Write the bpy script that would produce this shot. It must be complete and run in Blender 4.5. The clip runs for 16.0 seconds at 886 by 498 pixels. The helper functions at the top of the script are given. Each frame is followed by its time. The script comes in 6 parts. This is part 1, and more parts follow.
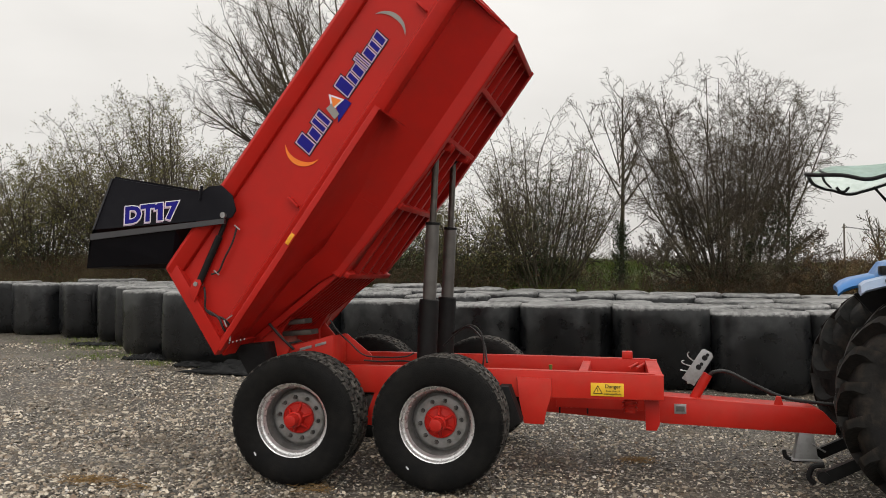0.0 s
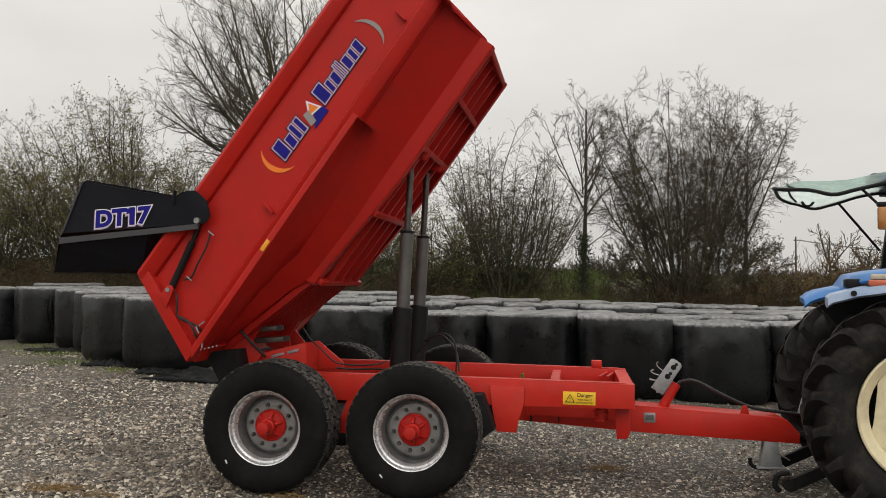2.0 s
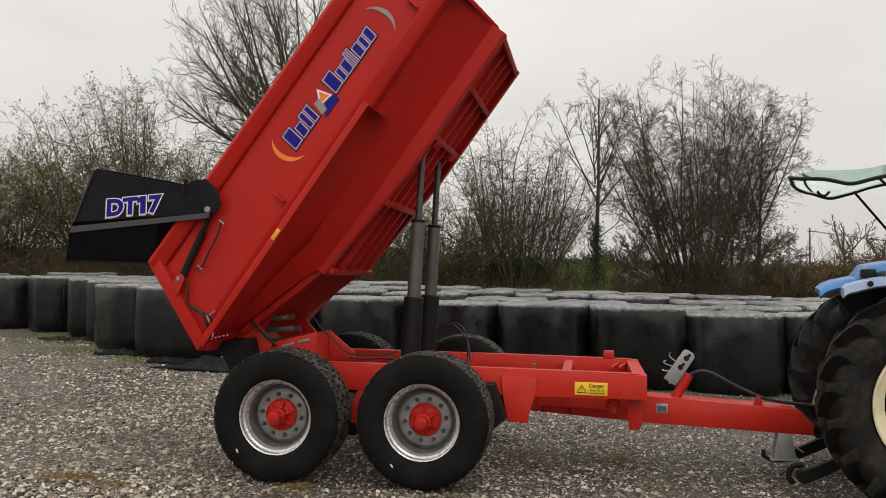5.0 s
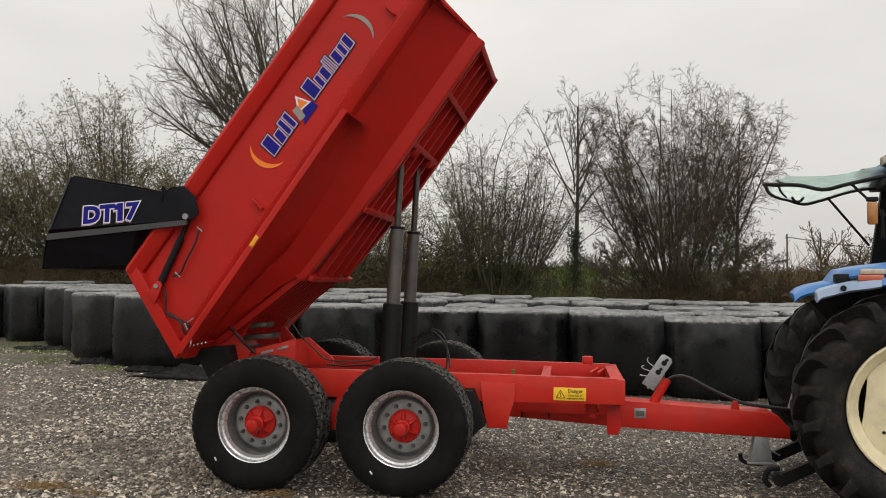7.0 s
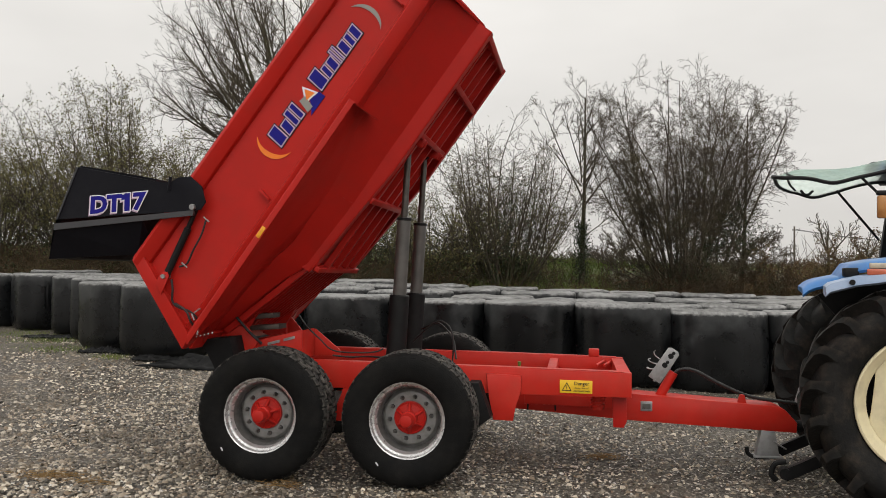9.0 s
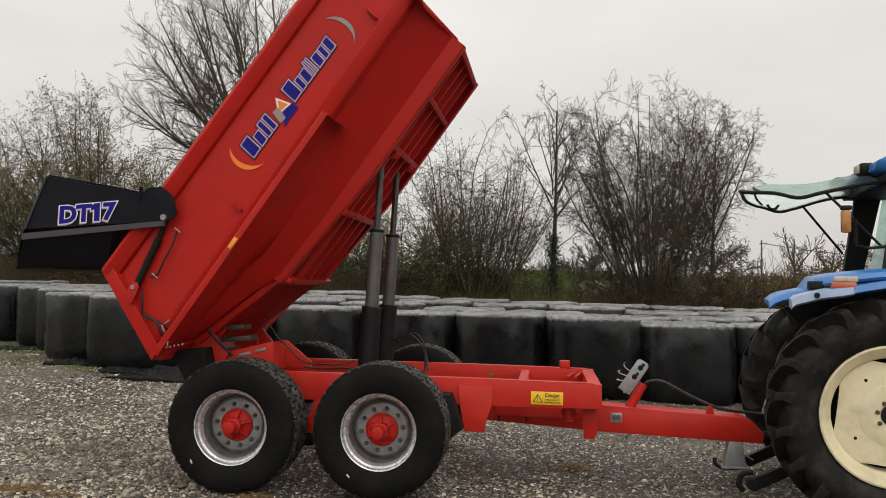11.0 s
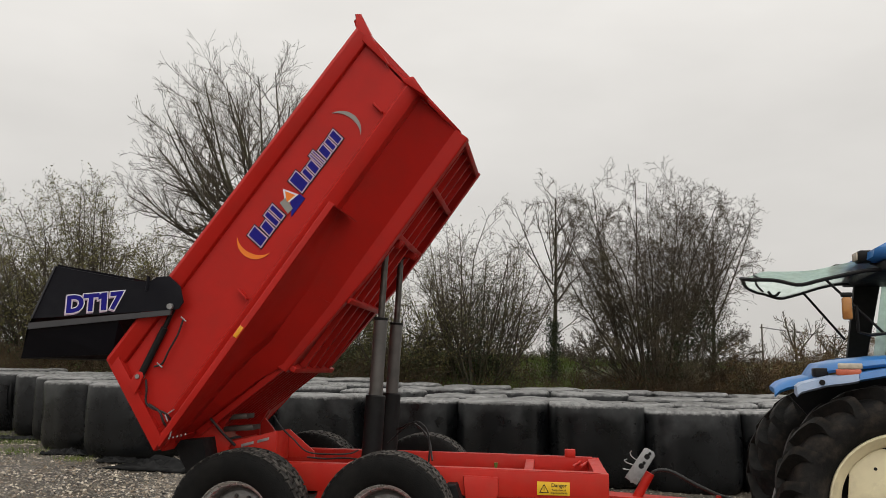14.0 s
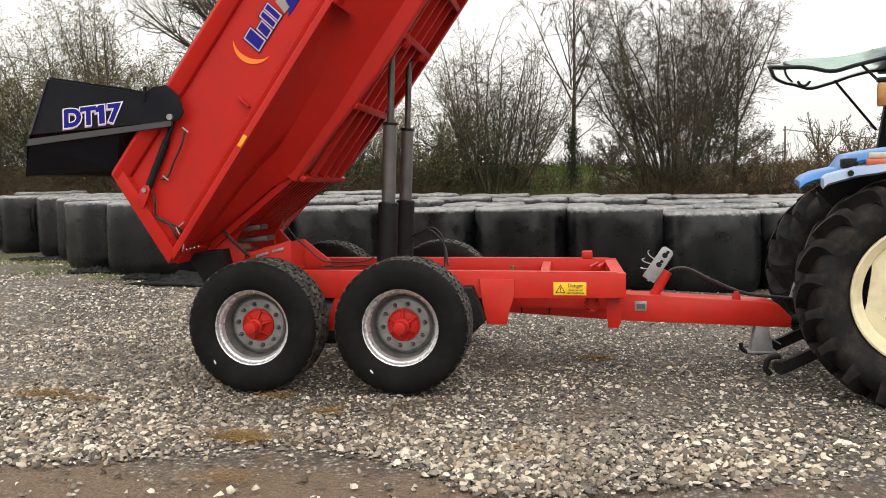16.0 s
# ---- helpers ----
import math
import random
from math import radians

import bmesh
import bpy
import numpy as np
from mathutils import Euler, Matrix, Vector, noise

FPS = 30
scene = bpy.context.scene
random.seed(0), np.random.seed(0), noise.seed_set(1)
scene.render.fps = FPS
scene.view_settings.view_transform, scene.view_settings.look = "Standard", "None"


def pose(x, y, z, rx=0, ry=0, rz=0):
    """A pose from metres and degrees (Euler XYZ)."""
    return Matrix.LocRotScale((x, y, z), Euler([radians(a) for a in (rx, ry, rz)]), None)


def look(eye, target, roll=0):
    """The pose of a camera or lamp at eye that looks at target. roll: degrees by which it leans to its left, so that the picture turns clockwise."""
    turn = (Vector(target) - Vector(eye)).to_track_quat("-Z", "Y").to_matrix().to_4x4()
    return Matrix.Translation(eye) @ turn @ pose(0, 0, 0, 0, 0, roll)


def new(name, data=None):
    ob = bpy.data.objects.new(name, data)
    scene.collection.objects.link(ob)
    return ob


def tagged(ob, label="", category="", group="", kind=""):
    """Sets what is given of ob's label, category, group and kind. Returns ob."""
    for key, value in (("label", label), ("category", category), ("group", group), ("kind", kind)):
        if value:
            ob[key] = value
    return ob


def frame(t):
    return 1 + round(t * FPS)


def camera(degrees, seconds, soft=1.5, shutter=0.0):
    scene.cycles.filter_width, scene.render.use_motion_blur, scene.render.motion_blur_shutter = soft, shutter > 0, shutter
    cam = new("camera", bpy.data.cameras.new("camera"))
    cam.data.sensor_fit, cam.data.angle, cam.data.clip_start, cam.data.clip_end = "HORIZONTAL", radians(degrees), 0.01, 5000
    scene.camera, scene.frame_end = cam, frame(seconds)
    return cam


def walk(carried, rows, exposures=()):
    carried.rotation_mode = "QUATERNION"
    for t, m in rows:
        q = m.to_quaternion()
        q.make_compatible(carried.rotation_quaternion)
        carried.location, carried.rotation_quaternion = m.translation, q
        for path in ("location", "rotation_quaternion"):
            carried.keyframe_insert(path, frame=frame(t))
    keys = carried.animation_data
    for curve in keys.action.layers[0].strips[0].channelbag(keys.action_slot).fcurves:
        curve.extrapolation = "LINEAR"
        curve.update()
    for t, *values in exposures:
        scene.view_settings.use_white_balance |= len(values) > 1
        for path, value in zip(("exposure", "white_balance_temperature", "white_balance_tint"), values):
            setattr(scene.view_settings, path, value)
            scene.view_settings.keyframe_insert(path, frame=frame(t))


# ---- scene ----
cam = camera(55.0, 16.0, 0.9)
PATH = [
    (0, (2.589, -6.55, 1.689), (2.183, -4.593, 1.754), -0.3),
    (0.5, (2.493, -6.596, 1.695), (2.147, -4.627, 1.76), -0.7),
    (1, (2.462, -6.622, 1.693), (2.142, -4.649, 1.77), -0.1),
    (1.5, (2.467, -6.616, 1.694), (2.157, -4.642, 1.783), 0.1),
    (2, (2.458, -6.603, 1.691), (2.148, -4.629, 1.775), 0.3),
    (2.5, (2.456, -6.593, 1.691), (2.143, -4.619, 1.769), 0.2),
    (3, (2.461, -6.593, 1.694), (2.144, -4.619, 1.765), 0.1),
    (3.5, (2.463, -6.601, 1.694), (2.128, -4.63, 1.759), 0.2),
    (4, (2.455, -6.563, 1.684), (2.115, -4.593, 1.744), 0.4),
    (6.5, (2.458, -6.562, 1.682), (2.146, -4.588, 1.756), 0.3),
    (7, (2.475, -6.577, 1.675), (2.182, -4.6, 1.754), 0.2),
    (7.5, (2.477, -6.58, 1.679), (2.19, -4.602, 1.75), 0.3),
    (8, (2.47, -6.568, 1.68), (2.175, -4.591, 1.738), 0.4),
    (8.5, (2.468, -6.557, 1.677), (2.164, -4.581, 1.731), 0.4),
    (9, (2.467, -6.563, 1.684), (2.16, -4.588, 1.741), 0.5),
    (11.5, (2.463, -6.608, 1.681), (2.241, -4.622, 1.774), 0.7),
    (12, (2.455, -6.629, 1.676), (2.245, -4.643, 1.777), 0.7),
    (12.5, (2.448, -6.639, 1.679), (2.242, -4.653, 1.791), 0.8),
    (13, (2.445, -6.638, 1.682), (2.228, -4.655, 1.828), 0.5),
    (13.5, (2.441, -6.671, 1.7), (2.21, -4.702, 1.967), 0.3),
    (14, (2.427, -6.664, 1.703), (2.189, -4.699, 1.987), 0.5),
    (14.5, (2.424, -6.649, 1.689), (2.19, -4.669, 1.846), 0.2),
    (15, (2.418, -6.624, 1.675), (2.178, -4.638, 1.692), 0.1),
    (15.5, (2.405, -6.587, 1.665), (2.134, -4.607, 1.591), -0.1),
    (16, (2.454, -6.412, 1.627), (2.167, -4.438, 1.477), -1.3),
]
walk(cam, [(t, look(eye, target, roll)) for t, eye, target, roll in PATH], [(0, 0.02), (1, -0.04), (1.6, -0.13), (4, -0.09), (6.5, -0.07), (7.5, -0.09), (9, -0.04), (12, -0.10), (13, -0.06), (13.5, -0.05), (14, -0.23), (14.6, -0.28), (15, -0.17), (15.5, 0.30), (16, 0.54)])

# ---------------------------------------------------------------- world and light
world = bpy.data.worlds.new("overcast")
scene.world = world
world.use_nodes = True
wn, wl = world.node_tree.nodes, world.node_tree.links
wn.clear()
w_out = wn.new("ShaderNodeOutputWorld")
w_bg = wn.new("ShaderNodeBackground")
w_sky = wn.new("ShaderNodeTexSky")
w_sky.sky_type = "NISHITA"
w_sky.sun_disc = False
w_sky.sun_elevation = radians(38)
w_sky.sun_rotation = radians(160)
w_sky.dust_density = 4.0
w_grey = wn.new("ShaderNodeHueSaturation")
w_grey.inputs["Saturation"].default_value = 0.06
w_flat = wn.new("ShaderNodeMix")
w_flat.data_type = "RGBA"
w_flat.inputs["Factor"].default_value = 0.78
w_flat.inputs[7].default_value = (7.95, 7.68, 7.28, 1)
w_coord = wn.new("ShaderNodeTexCoord")
w_map = wn.new("ShaderNodeMapping")
w_map.inputs["Scale"].default_value = (1.2, 1.2, 3.2)
w_cloud = wn.new("ShaderNodeTexNoise")
w_cloud.inputs["Scale"].default_value = 1.6
w_cloud.inputs["Detail"].default_value = 5
w_cloud.inputs["Roughness"].default_value = 0.5
w_ramp = wn.new("ShaderNodeMapRange")
w_ramp.inputs["From Min"].default_value = 0.3
w_ramp.inputs["From Max"].default_value = 0.7
w_ramp.inputs["To Min"].default_value = 0.86
w_ramp.inputs["To Max"].default_value = 1.06
w_mul = wn.new("ShaderNodeVectorMath")
w_mul.operation = "SCALE"
wl.new(w_sky.outputs[0], w_grey.inputs["Color"])
wl.new(w_grey.outputs[0], w_flat.inputs[6])
wl.new(w_coord.outputs["Generated"], w_map.inputs[0])
wl.new(w_map.outputs[0], w_cloud.inputs["Vector"])
wl.new(w_cloud.outputs[0], w_ramp.inputs[0])
wl.new(w_flat.outputs[2], w_mul.inputs[0])
wl.new(w_ramp.outputs[0], w_mul.inputs["Scale"])
# an overcast sky is brighter overhead than near the horizon
w_sep = wn.new("ShaderNodeSeparateXYZ")
w_high = wn.new("ShaderNodeMapRange")
w_high.interpolation_type = "SMOOTHSTEP"
w_high.inputs["From Min"].default_value = 0.14
w_high.inputs["From Max"].default_value = 0.92
w_high.inputs["To Min"].default_value = 1.0
w_high.inputs["To Max"].default_value = 2.2
w_zen = wn.new("ShaderNodeVectorMath")
w_zen.operation = "SCALE"
wl.new(w_coord.outputs["Generated"], w_sep.inputs[0])
wl.new(w_sep.outputs[2], w_high.inputs[0])
wl.new(w_mul.outputs[0], w_zen.inputs[0])
wl.new(w_high.outputs[0], w_zen.inputs["Scale"])
wl.new(w_zen.outputs[0], w_bg.inputs[0])
w_bg.inputs[1].default_value = 0.115
wl.new(w_bg.outputs[0], w_out.inputs[0])

sun = new("sun", bpy.data.lights.new("sun", "SUN"))
sun.data.energy = 0.3
sun.data.angle = radians(60)
sun.data.color = (1.0, 0.97, 0.93)
sun.matrix_world = look((4, -10, 11), (0, 0, 0))


# ---------------------------------------------------------------- materials
def noise_fac(nt, scale, detail=4.0, rough=0.55, vec=None):
    n = nt.nodes.new("ShaderNodeTexNoise")
    n.inputs["Scale"].default_value = scale
    n.inputs["Detail"].default_value = detail
    n.inputs["Roughness"].default_value = rough
    if vec is not None:
        nt.links.new(vec, n.inputs["Vector"])
    return n.outputs[0]


def ranged(nt, sock, a, b, c, d):
    r = nt.nodes.new("ShaderNodeMapRange")
    for k, v in zip((1, 2, 3, 4), (a, b, c, d)):
        r.inputs[k].default_value = v
    nt.links.new(sock, r.inputs[0])
    return r.outputs[0]


def mixed(nt, fac, a, b):
    m = nt.nodes.new("ShaderNodeMix")
    m.data_type = "RGBA"
    if isinstance(fac, float):
        m.inputs[0].default_value = fac
    else:
        nt.links.new(fac, m.inputs[0])
    for k, v in ((6, a), (7, b)):
        if isinstance(v, tuple):
            m.inputs[k].default_value = (*v, 1)
        else:
            nt.links.new(v, m.inputs[k])
    return m.outputs[2]


def times(nt, a, b, op="MULTIPLY"):
    m = nt.nodes.new("ShaderNodeMath")
    m.operation = op
    for k, v in ((0, a), (1, b)):
        if isinstance(v, (int, float)):
            m.inputs[k].default_value = v
        else:
            nt.links.new(v, m.inputs[k])
    return m.outputs[0]


def surface(name, base, worn, scale=6.0, edges=(0.45, 0.7), rough=(0.35, 0.55), metal=0.0, bump=0.1, bump_scale=60.0, dirt=None, dirt_scale=2.0, dirt_amount=0.35, coat=0.0, vary=0.0, spec=0.5):
    """A surface with a base colour, a second tone at a middle scale, dirt at a large scale, and fine relief."""
    m = bpy.data.materials.new(name)
    m.use_nodes = True
    nt = m.node_tree
    b = nt.nodes["Principled BSDF"]
    vec = nt.nodes.new("ShaderNodeTexCoord").outputs["Object"]
    f = ranged(nt, noise_fac(nt, scale, 6.0, 0.6, vec), edges[0], edges[1], 0, 1)
    col = mixed(nt, f, base, worn)
    if vary:
        info = nt.nodes.new("ShaderNodeObjectInfo")
        hs = nt.nodes.new("ShaderNodeHueSaturation")
        nt.links.new(ranged(nt, info.outputs["Random"], 0, 1, 1 - vary, 1 + vary), hs.inputs["Value"])
        nt.links.new(col, hs.inputs["Color"])
        col = hs.outputs[0]
    r = ranged(nt, noise_fac(nt, scale * 2.3, 5.0, 0.6, vec), 0.3, 0.7, rough[0], rough[1])
    if dirt is not None:
        d = ranged(nt, noise_fac(nt, dirt_scale, 8.0, 0.65, vec), 0.48, 0.75, 0, dirt_amount)
        col = mixed(nt, d, col, dirt)
        r = times(nt, r, times(nt, d, 0.5), "ADD")
    nt.links.new(col, b.inputs["Base Color"])
    nt.links.new(r, b.inputs["Roughness"])
    b.inputs["Metallic"].default_value = metal
    b.inputs["Coat Weight"].default_value = coat
    b.inputs["Specular IOR Level"].default_value = spec
    if bump:
        bp = nt.nodes.new("ShaderNodeBump")
        bp.inputs["Strength"].default_value = bump
        bp.inputs["Distance"].default_value = 0.01
        nt.links.new(noise_fac(nt, bump_scale, 3.0, 0.5, vec), bp.inputs["Height"])
        nt.links.new(bp.outputs[0], b.inputs["Normal"])
    return m


RED = surface("red_paint", (0.43, 0.016, 0.011), (0.38, 0.013, 0.009), 3.0, (0.4, 0.7), (0.28, 0.42), bump=0.05, bump_scale=25, dirt=(0.25, 0.06, 0.04), dirt_scale=3.0, dirt_amount=0.12, spec=0.2)
RED_CHASSIS = surface("red_chassis_paint", (0.51, 0.022, 0.013), (0.44, 0.018, 0.011), 4.0, (0.4, 0.7), (0.32, 0.45), bump=0.05, bump_scale=30, dirt=(0.28, 0.09, 0.05), dirt_scale=5.0, dirt_amount=0.2, spec=0.25)
GATE = surface("dark_grey_paint", (0.007, 0.007, 0.010), (0.010, 0.010, 0.013), 4.0, rough=(0.45, 0.6), bump=0.05, bump_scale=30, spec=0.10)
GATE_EDGE = surface("grey_steel_flange", (0.042, 0.042, 0.046), (0.032, 0.032, 0.036), 5.0, rough=(0.4, 0.55), bump=0.05)
RUBBER = surface("tyre_rubber", (0.005, 0.005, 0.005), (0.009, 0.0085, 0.008), 9.0, rough=(0.6, 0.8), bump=0.3, bump_scale=90, dirt=(0.035, 0.031, 0.026), dirt_scale=7.0, dirt_amount=0.16, spec=0.12)
TREAD = surface("dusty_tread_rubber", (0.022, 0.021, 0.020), (0.075, 0.070, 0.063), 22.0, rough=(0.75, 0.9), bump=0.5, bump_scale=70, dirt=(0.24, 0.22, 0.19), dirt_scale=12.0, dirt_amount=0.7, spec=0.2)
TRACTOR_RUBBER = surface("muddy_tractor_rubber", (0.0075, 0.0073, 0.0072), (0.018, 0.0165, 0.015), 4.0, rough=(0.5, 0.8), bump=0.35, bump_scale=45, dirt=(0.115, 0.088, 0.064), dirt_scale=7.0, dirt_amount=0.32, spec=0.16)
SILVER = surface("silver_wheel_paint", (0.56, 0.56, 0.56), (0.44, 0.435, 0.43), 7.0, rough=(0.2, 0.34), metal=0.55, bump=0.03, dirt=(0.14, 0.12, 0.10), dirt_scale=5.0, dirt_amount=0.22)
DISC = surface("dull_wheel_disc", (0.27, 0.265, 0.26), (0.20, 0.196, 0.19), 14.0, rough=(0.45, 0.62), metal=0.35, bump=0.1, dirt=(0.13, 0.11, 0.09), dirt_scale=11.0, dirt_amount=0.5)
BARREL = surface("dirty_rim_barrel", (0.26, 0.255, 0.25), (0.17, 0.165, 0.16), 14.0, rough=(0.28, 0.42), metal=0.7, bump=0.1, dirt=(0.10, 0.085, 0.07), dirt_scale=11.0, dirt_amount=0.5)
STEEL = surface("bare_steel", (0.33, 0.33, 0.33), (0.2, 0.19, 0.18), 16.0, rough=(0.3, 0.5), metal=0.8, bump=0.1)
RUST = surface("tarnished_nut", (0.10, 0.075, 0.04), (0.06, 0.045, 0.03), 30.0, rough=(0.4, 0.6), metal=0.5, bump=0.1)
GALV = surface("galvanised_plate", (0.34, 0.34, 0.34), (0.26, 0.26, 0.26), 18.0, rough=(0.45, 0.6), metal=0.5, bump=0.08)
CHROME = surface("ram_rod", (0.07, 0.062, 0.055), (0.11, 0.10, 0.09), 9.0, rough=(0.3, 0.45), metal=0.55, bump=0.04)
RAM = surface("ram_barrel", (0.105, 0.098, 0.092), (0.075, 0.071, 0.067), 6.0, rough=(0.35, 0.5), metal=0.3, bump=0.05)
BLACK = surface("black_paint", (0.008, 0.008, 0.0085), (0.013, 0.013, 0.013), 9.0, rough=(0.4, 0.6), bump=0.08, dirt=(0.035, 0.03, 0.026), dirt_amount=0.15, spec=0.18)
HOSE = surface("black_hose", (0.006, 0.006, 0.006), (0.012, 0.012, 0.012), 30.0, rough=(0.45, 0.6), bump=0.3, bump_scale=200)
FLAP = surface("rubber_flap", (0.006, 0.006, 0.0065), (0.010, 0.0098, 0.0098), 6.0, rough=(0.55, 0.75), bump=0.1, dirt=(0.03, 0.027, 0.024), dirt_amount=0.2, spec=0.15)
CREAM = surface("cream_wheel_paint", (0.72, 0.64, 0.42), (0.63, 0.55, 0.36), 5.0, rough=(0.4, 0.55), bump=0.06, dirt=(0.22, 0.17, 0.11), dirt_scale=4.0, dirt_amount=0.4)
BLUE = surface("blue_tractor_paint", (0.028, 0.165, 0.45), (0.025, 0.145, 0.40), 4.0, rough=(0.28, 0.4), bump=0.04, dirt=(0.2, 0.2, 0.2), dirt_amount=0.25, coat=0.2)
PALE_BLUE = surface("faded_blue_plastic", (0.30, 0.38, 0.52), (0.24, 0.33, 0.49), 6.0, rough=(0.4, 0.55), bump=0.05, dirt=(0.25, 0.24, 0.22), dirt_amount=0.3)
TAG = surface("amber_reflector", (0.78, 0.36, 0.02), (0.70, 0.30, 0.02), 30.0, rough=(0.25, 0.35), bump=0.1, bump_scale=150)
YELLOW = surface("yellow_sticker", (0.82, 0.50, 0.02), (0.78, 0.47, 0.02), 8.0, rough=(0.35, 0.45), bump=0.0)
ORANGE = surface("orange_vinyl", (0.80, 0.20, 0.01), (0.76, 0.19, 0.01), 8.0, rough=(0.3, 0.4), bump=0.0)
GREYV = surface("grey_vinyl", (0.25, 0.24, 0.22), (0.23, 0.22, 0.2), 8.0, rough=(0.3, 0.4), bump=0.0)
NAVY = surface("blue_vinyl", (0.012, 0.010, 0.20), (0.010, 0.008, 0.17), 8.0, rough=(0.4, 0.5), bump=0.0, spec=0.15)
LILAC = surface("lilac_vinyl", (0.50, 0.36, 0.46), (0.44, 0.32, 0.42), 8.0, rough=(0.3, 0.4), bump=0.0)
WHITE = surface("white_vinyl", (0.72, 0.68, 0.72), (0.68, 0.65, 0.68), 8.0, rough=(0.3, 0.4), bump=0.0)
INK = surface("black_vinyl", (0.010, 0.009, 0.018), (0.012, 0.011, 0.018), 8.0, rough=(0.4, 0.5), bump=0.0, spec=0.2)
AMBER = surface("amber_lens", (0.40, 0.18, 0.05), (0.30, 0.12, 0.035), 20.0, rough=(0.15, 0.25), bump=0.1, bump_scale=150)
REDLENS = surface("orange_red_lens", (0.52, 0.13, 0.07), (0.46, 0.11, 0.06), 20.0, rough=(0.15, 0.25), bump=0.1, bump_scale=150)
PALELENS = surface("clear_lens", (0.52, 0.46, 0.36), (0.42, 0.37, 0.30), 20.0, rough=(0.15, 0.25), bump=0.1, bump_scale=150)
FILM = surface("black_stretch_film", (0.0045, 0.0047, 0.005), (0.007, 0.0072, 0.0075), 3.0, rough=(0.35, 0.5), bump=0.5, bump_scale=6.0, dirt=(0.03, 0.029, 0.028), dirt_scale=3.5, dirt_amount=0.12, vary=0.25, spec=0.1)
def film_material():
    """Stretch film: black and shiny, bleaching, dust and a painted sky sheen over the top, running down the sides in
    uneven tongues.
    """
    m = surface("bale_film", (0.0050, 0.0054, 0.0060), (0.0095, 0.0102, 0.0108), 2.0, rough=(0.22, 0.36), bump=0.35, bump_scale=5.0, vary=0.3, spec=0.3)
    nt = m.node_tree
    b = nt.nodes["Principled BSDF"]
    vec = nt.nodes.new("ShaderNodeTexCoord").outputs["Object"]
    sep = nt.nodes.new("ShaderNodeSeparateXYZ")
    nt.links.new(vec, sep.inputs[0])
    info = nt.nodes.new("ShaderNodeObjectInfo")
    off = nt.nodes.new("ShaderNodeVectorMath")
    off.operation = "ADD"
    nt.links.new(vec, off.inputs[0])
    nt.links.new(times(nt, info.outputs["Random"], 40.0), off.inputs[1])
    blotch = noise_fac(nt, 2.4, 5.0, 0.55, off.outputs[0])
    fine = noise_fac(nt, 11.0, 6.0, 0.62, off.outputs[0])
    # tongues down the sides: dust, plus sheen painted as grey on the upper part
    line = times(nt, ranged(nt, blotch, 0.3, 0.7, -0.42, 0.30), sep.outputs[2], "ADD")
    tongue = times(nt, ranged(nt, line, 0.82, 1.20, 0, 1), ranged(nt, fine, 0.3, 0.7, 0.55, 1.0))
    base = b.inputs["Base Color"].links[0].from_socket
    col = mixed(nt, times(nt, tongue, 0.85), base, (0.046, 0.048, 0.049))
    # bleached top with creases, the sky's sheen painted into its pale grey
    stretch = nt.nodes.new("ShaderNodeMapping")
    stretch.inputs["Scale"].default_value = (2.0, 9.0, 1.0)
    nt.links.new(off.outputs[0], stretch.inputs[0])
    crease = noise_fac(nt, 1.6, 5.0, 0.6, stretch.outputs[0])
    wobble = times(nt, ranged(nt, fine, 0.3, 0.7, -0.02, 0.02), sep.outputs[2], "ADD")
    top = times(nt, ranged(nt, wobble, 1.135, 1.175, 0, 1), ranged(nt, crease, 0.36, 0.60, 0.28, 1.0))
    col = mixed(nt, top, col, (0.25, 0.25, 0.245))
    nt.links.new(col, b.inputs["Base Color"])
    rough = b.inputs["Roughness"].links[0].from_socket
    nt.links.new(times(nt, rough, times(nt, tongue, 0.14), "ADD"), b.inputs["Roughness"])
    return m


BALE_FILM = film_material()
BARK = surface("bare_bark", (0.062, 0.050, 0.038), (0.10, 0.088, 0.062), 5.0, rough=(0.8, 0.95), bump=0.5, bump_scale=30, dirt=(0.095, 0.10, 0.038), dirt_scale=1.2, dirt_amount=0.6, spec=0.2)
TWIG = surface("bare_twig", (0.066, 0.052, 0.036), (0.098, 0.083, 0.050), 1.2, rough=(0.8, 0.95), bump=0.0, spec=0.2)
BRAMBLE = surface("dead_bramble", (0.065, 0.043, 0.025), (0.115, 0.082, 0.048), 0.8, rough=(0.8, 0.95), bump=0.0, spec=0.2)
LEAF = surface("dull_leaf", (0.125, 0.12, 0.038), (0.185, 0.155, 0.06), 0.9, rough=(0.55, 0.75), bump=0.0, spec=0.3)
IVY = surface("ivy_leaf", (0.028, 0.040, 0.014), (0.052, 0.060, 0.022), 1.2, rough=(0.45, 0.7), bump=0.0, spec=0.3)
DEADLEAF = surface("brown_leaf", (0.105, 0.064, 0.030), (0.15, 0.10, 0.05), 1.1, rough=(0.7, 0.9), bump=0.0, spec=0.2)
GRASS = surface("rough_grass", (0.11, 0.155, 0.030), (0.165, 0.185, 0.045), 1.4, rough=(0.6, 0.8), bump=0.0, spec=0.3)
STRAW = surface("dry_straw", (0.24, 0.15, 0.06), (0.17, 0.10, 0.04), 3.0, rough=(0.7, 0.9), bump=0.0, spec=0.2)
POLE = surface("weathered_pole", (0.10, 0.085, 0.07), (0.14, 0.12, 0.1), 4.0, rough=(0.8, 0.9), bump=0.2)


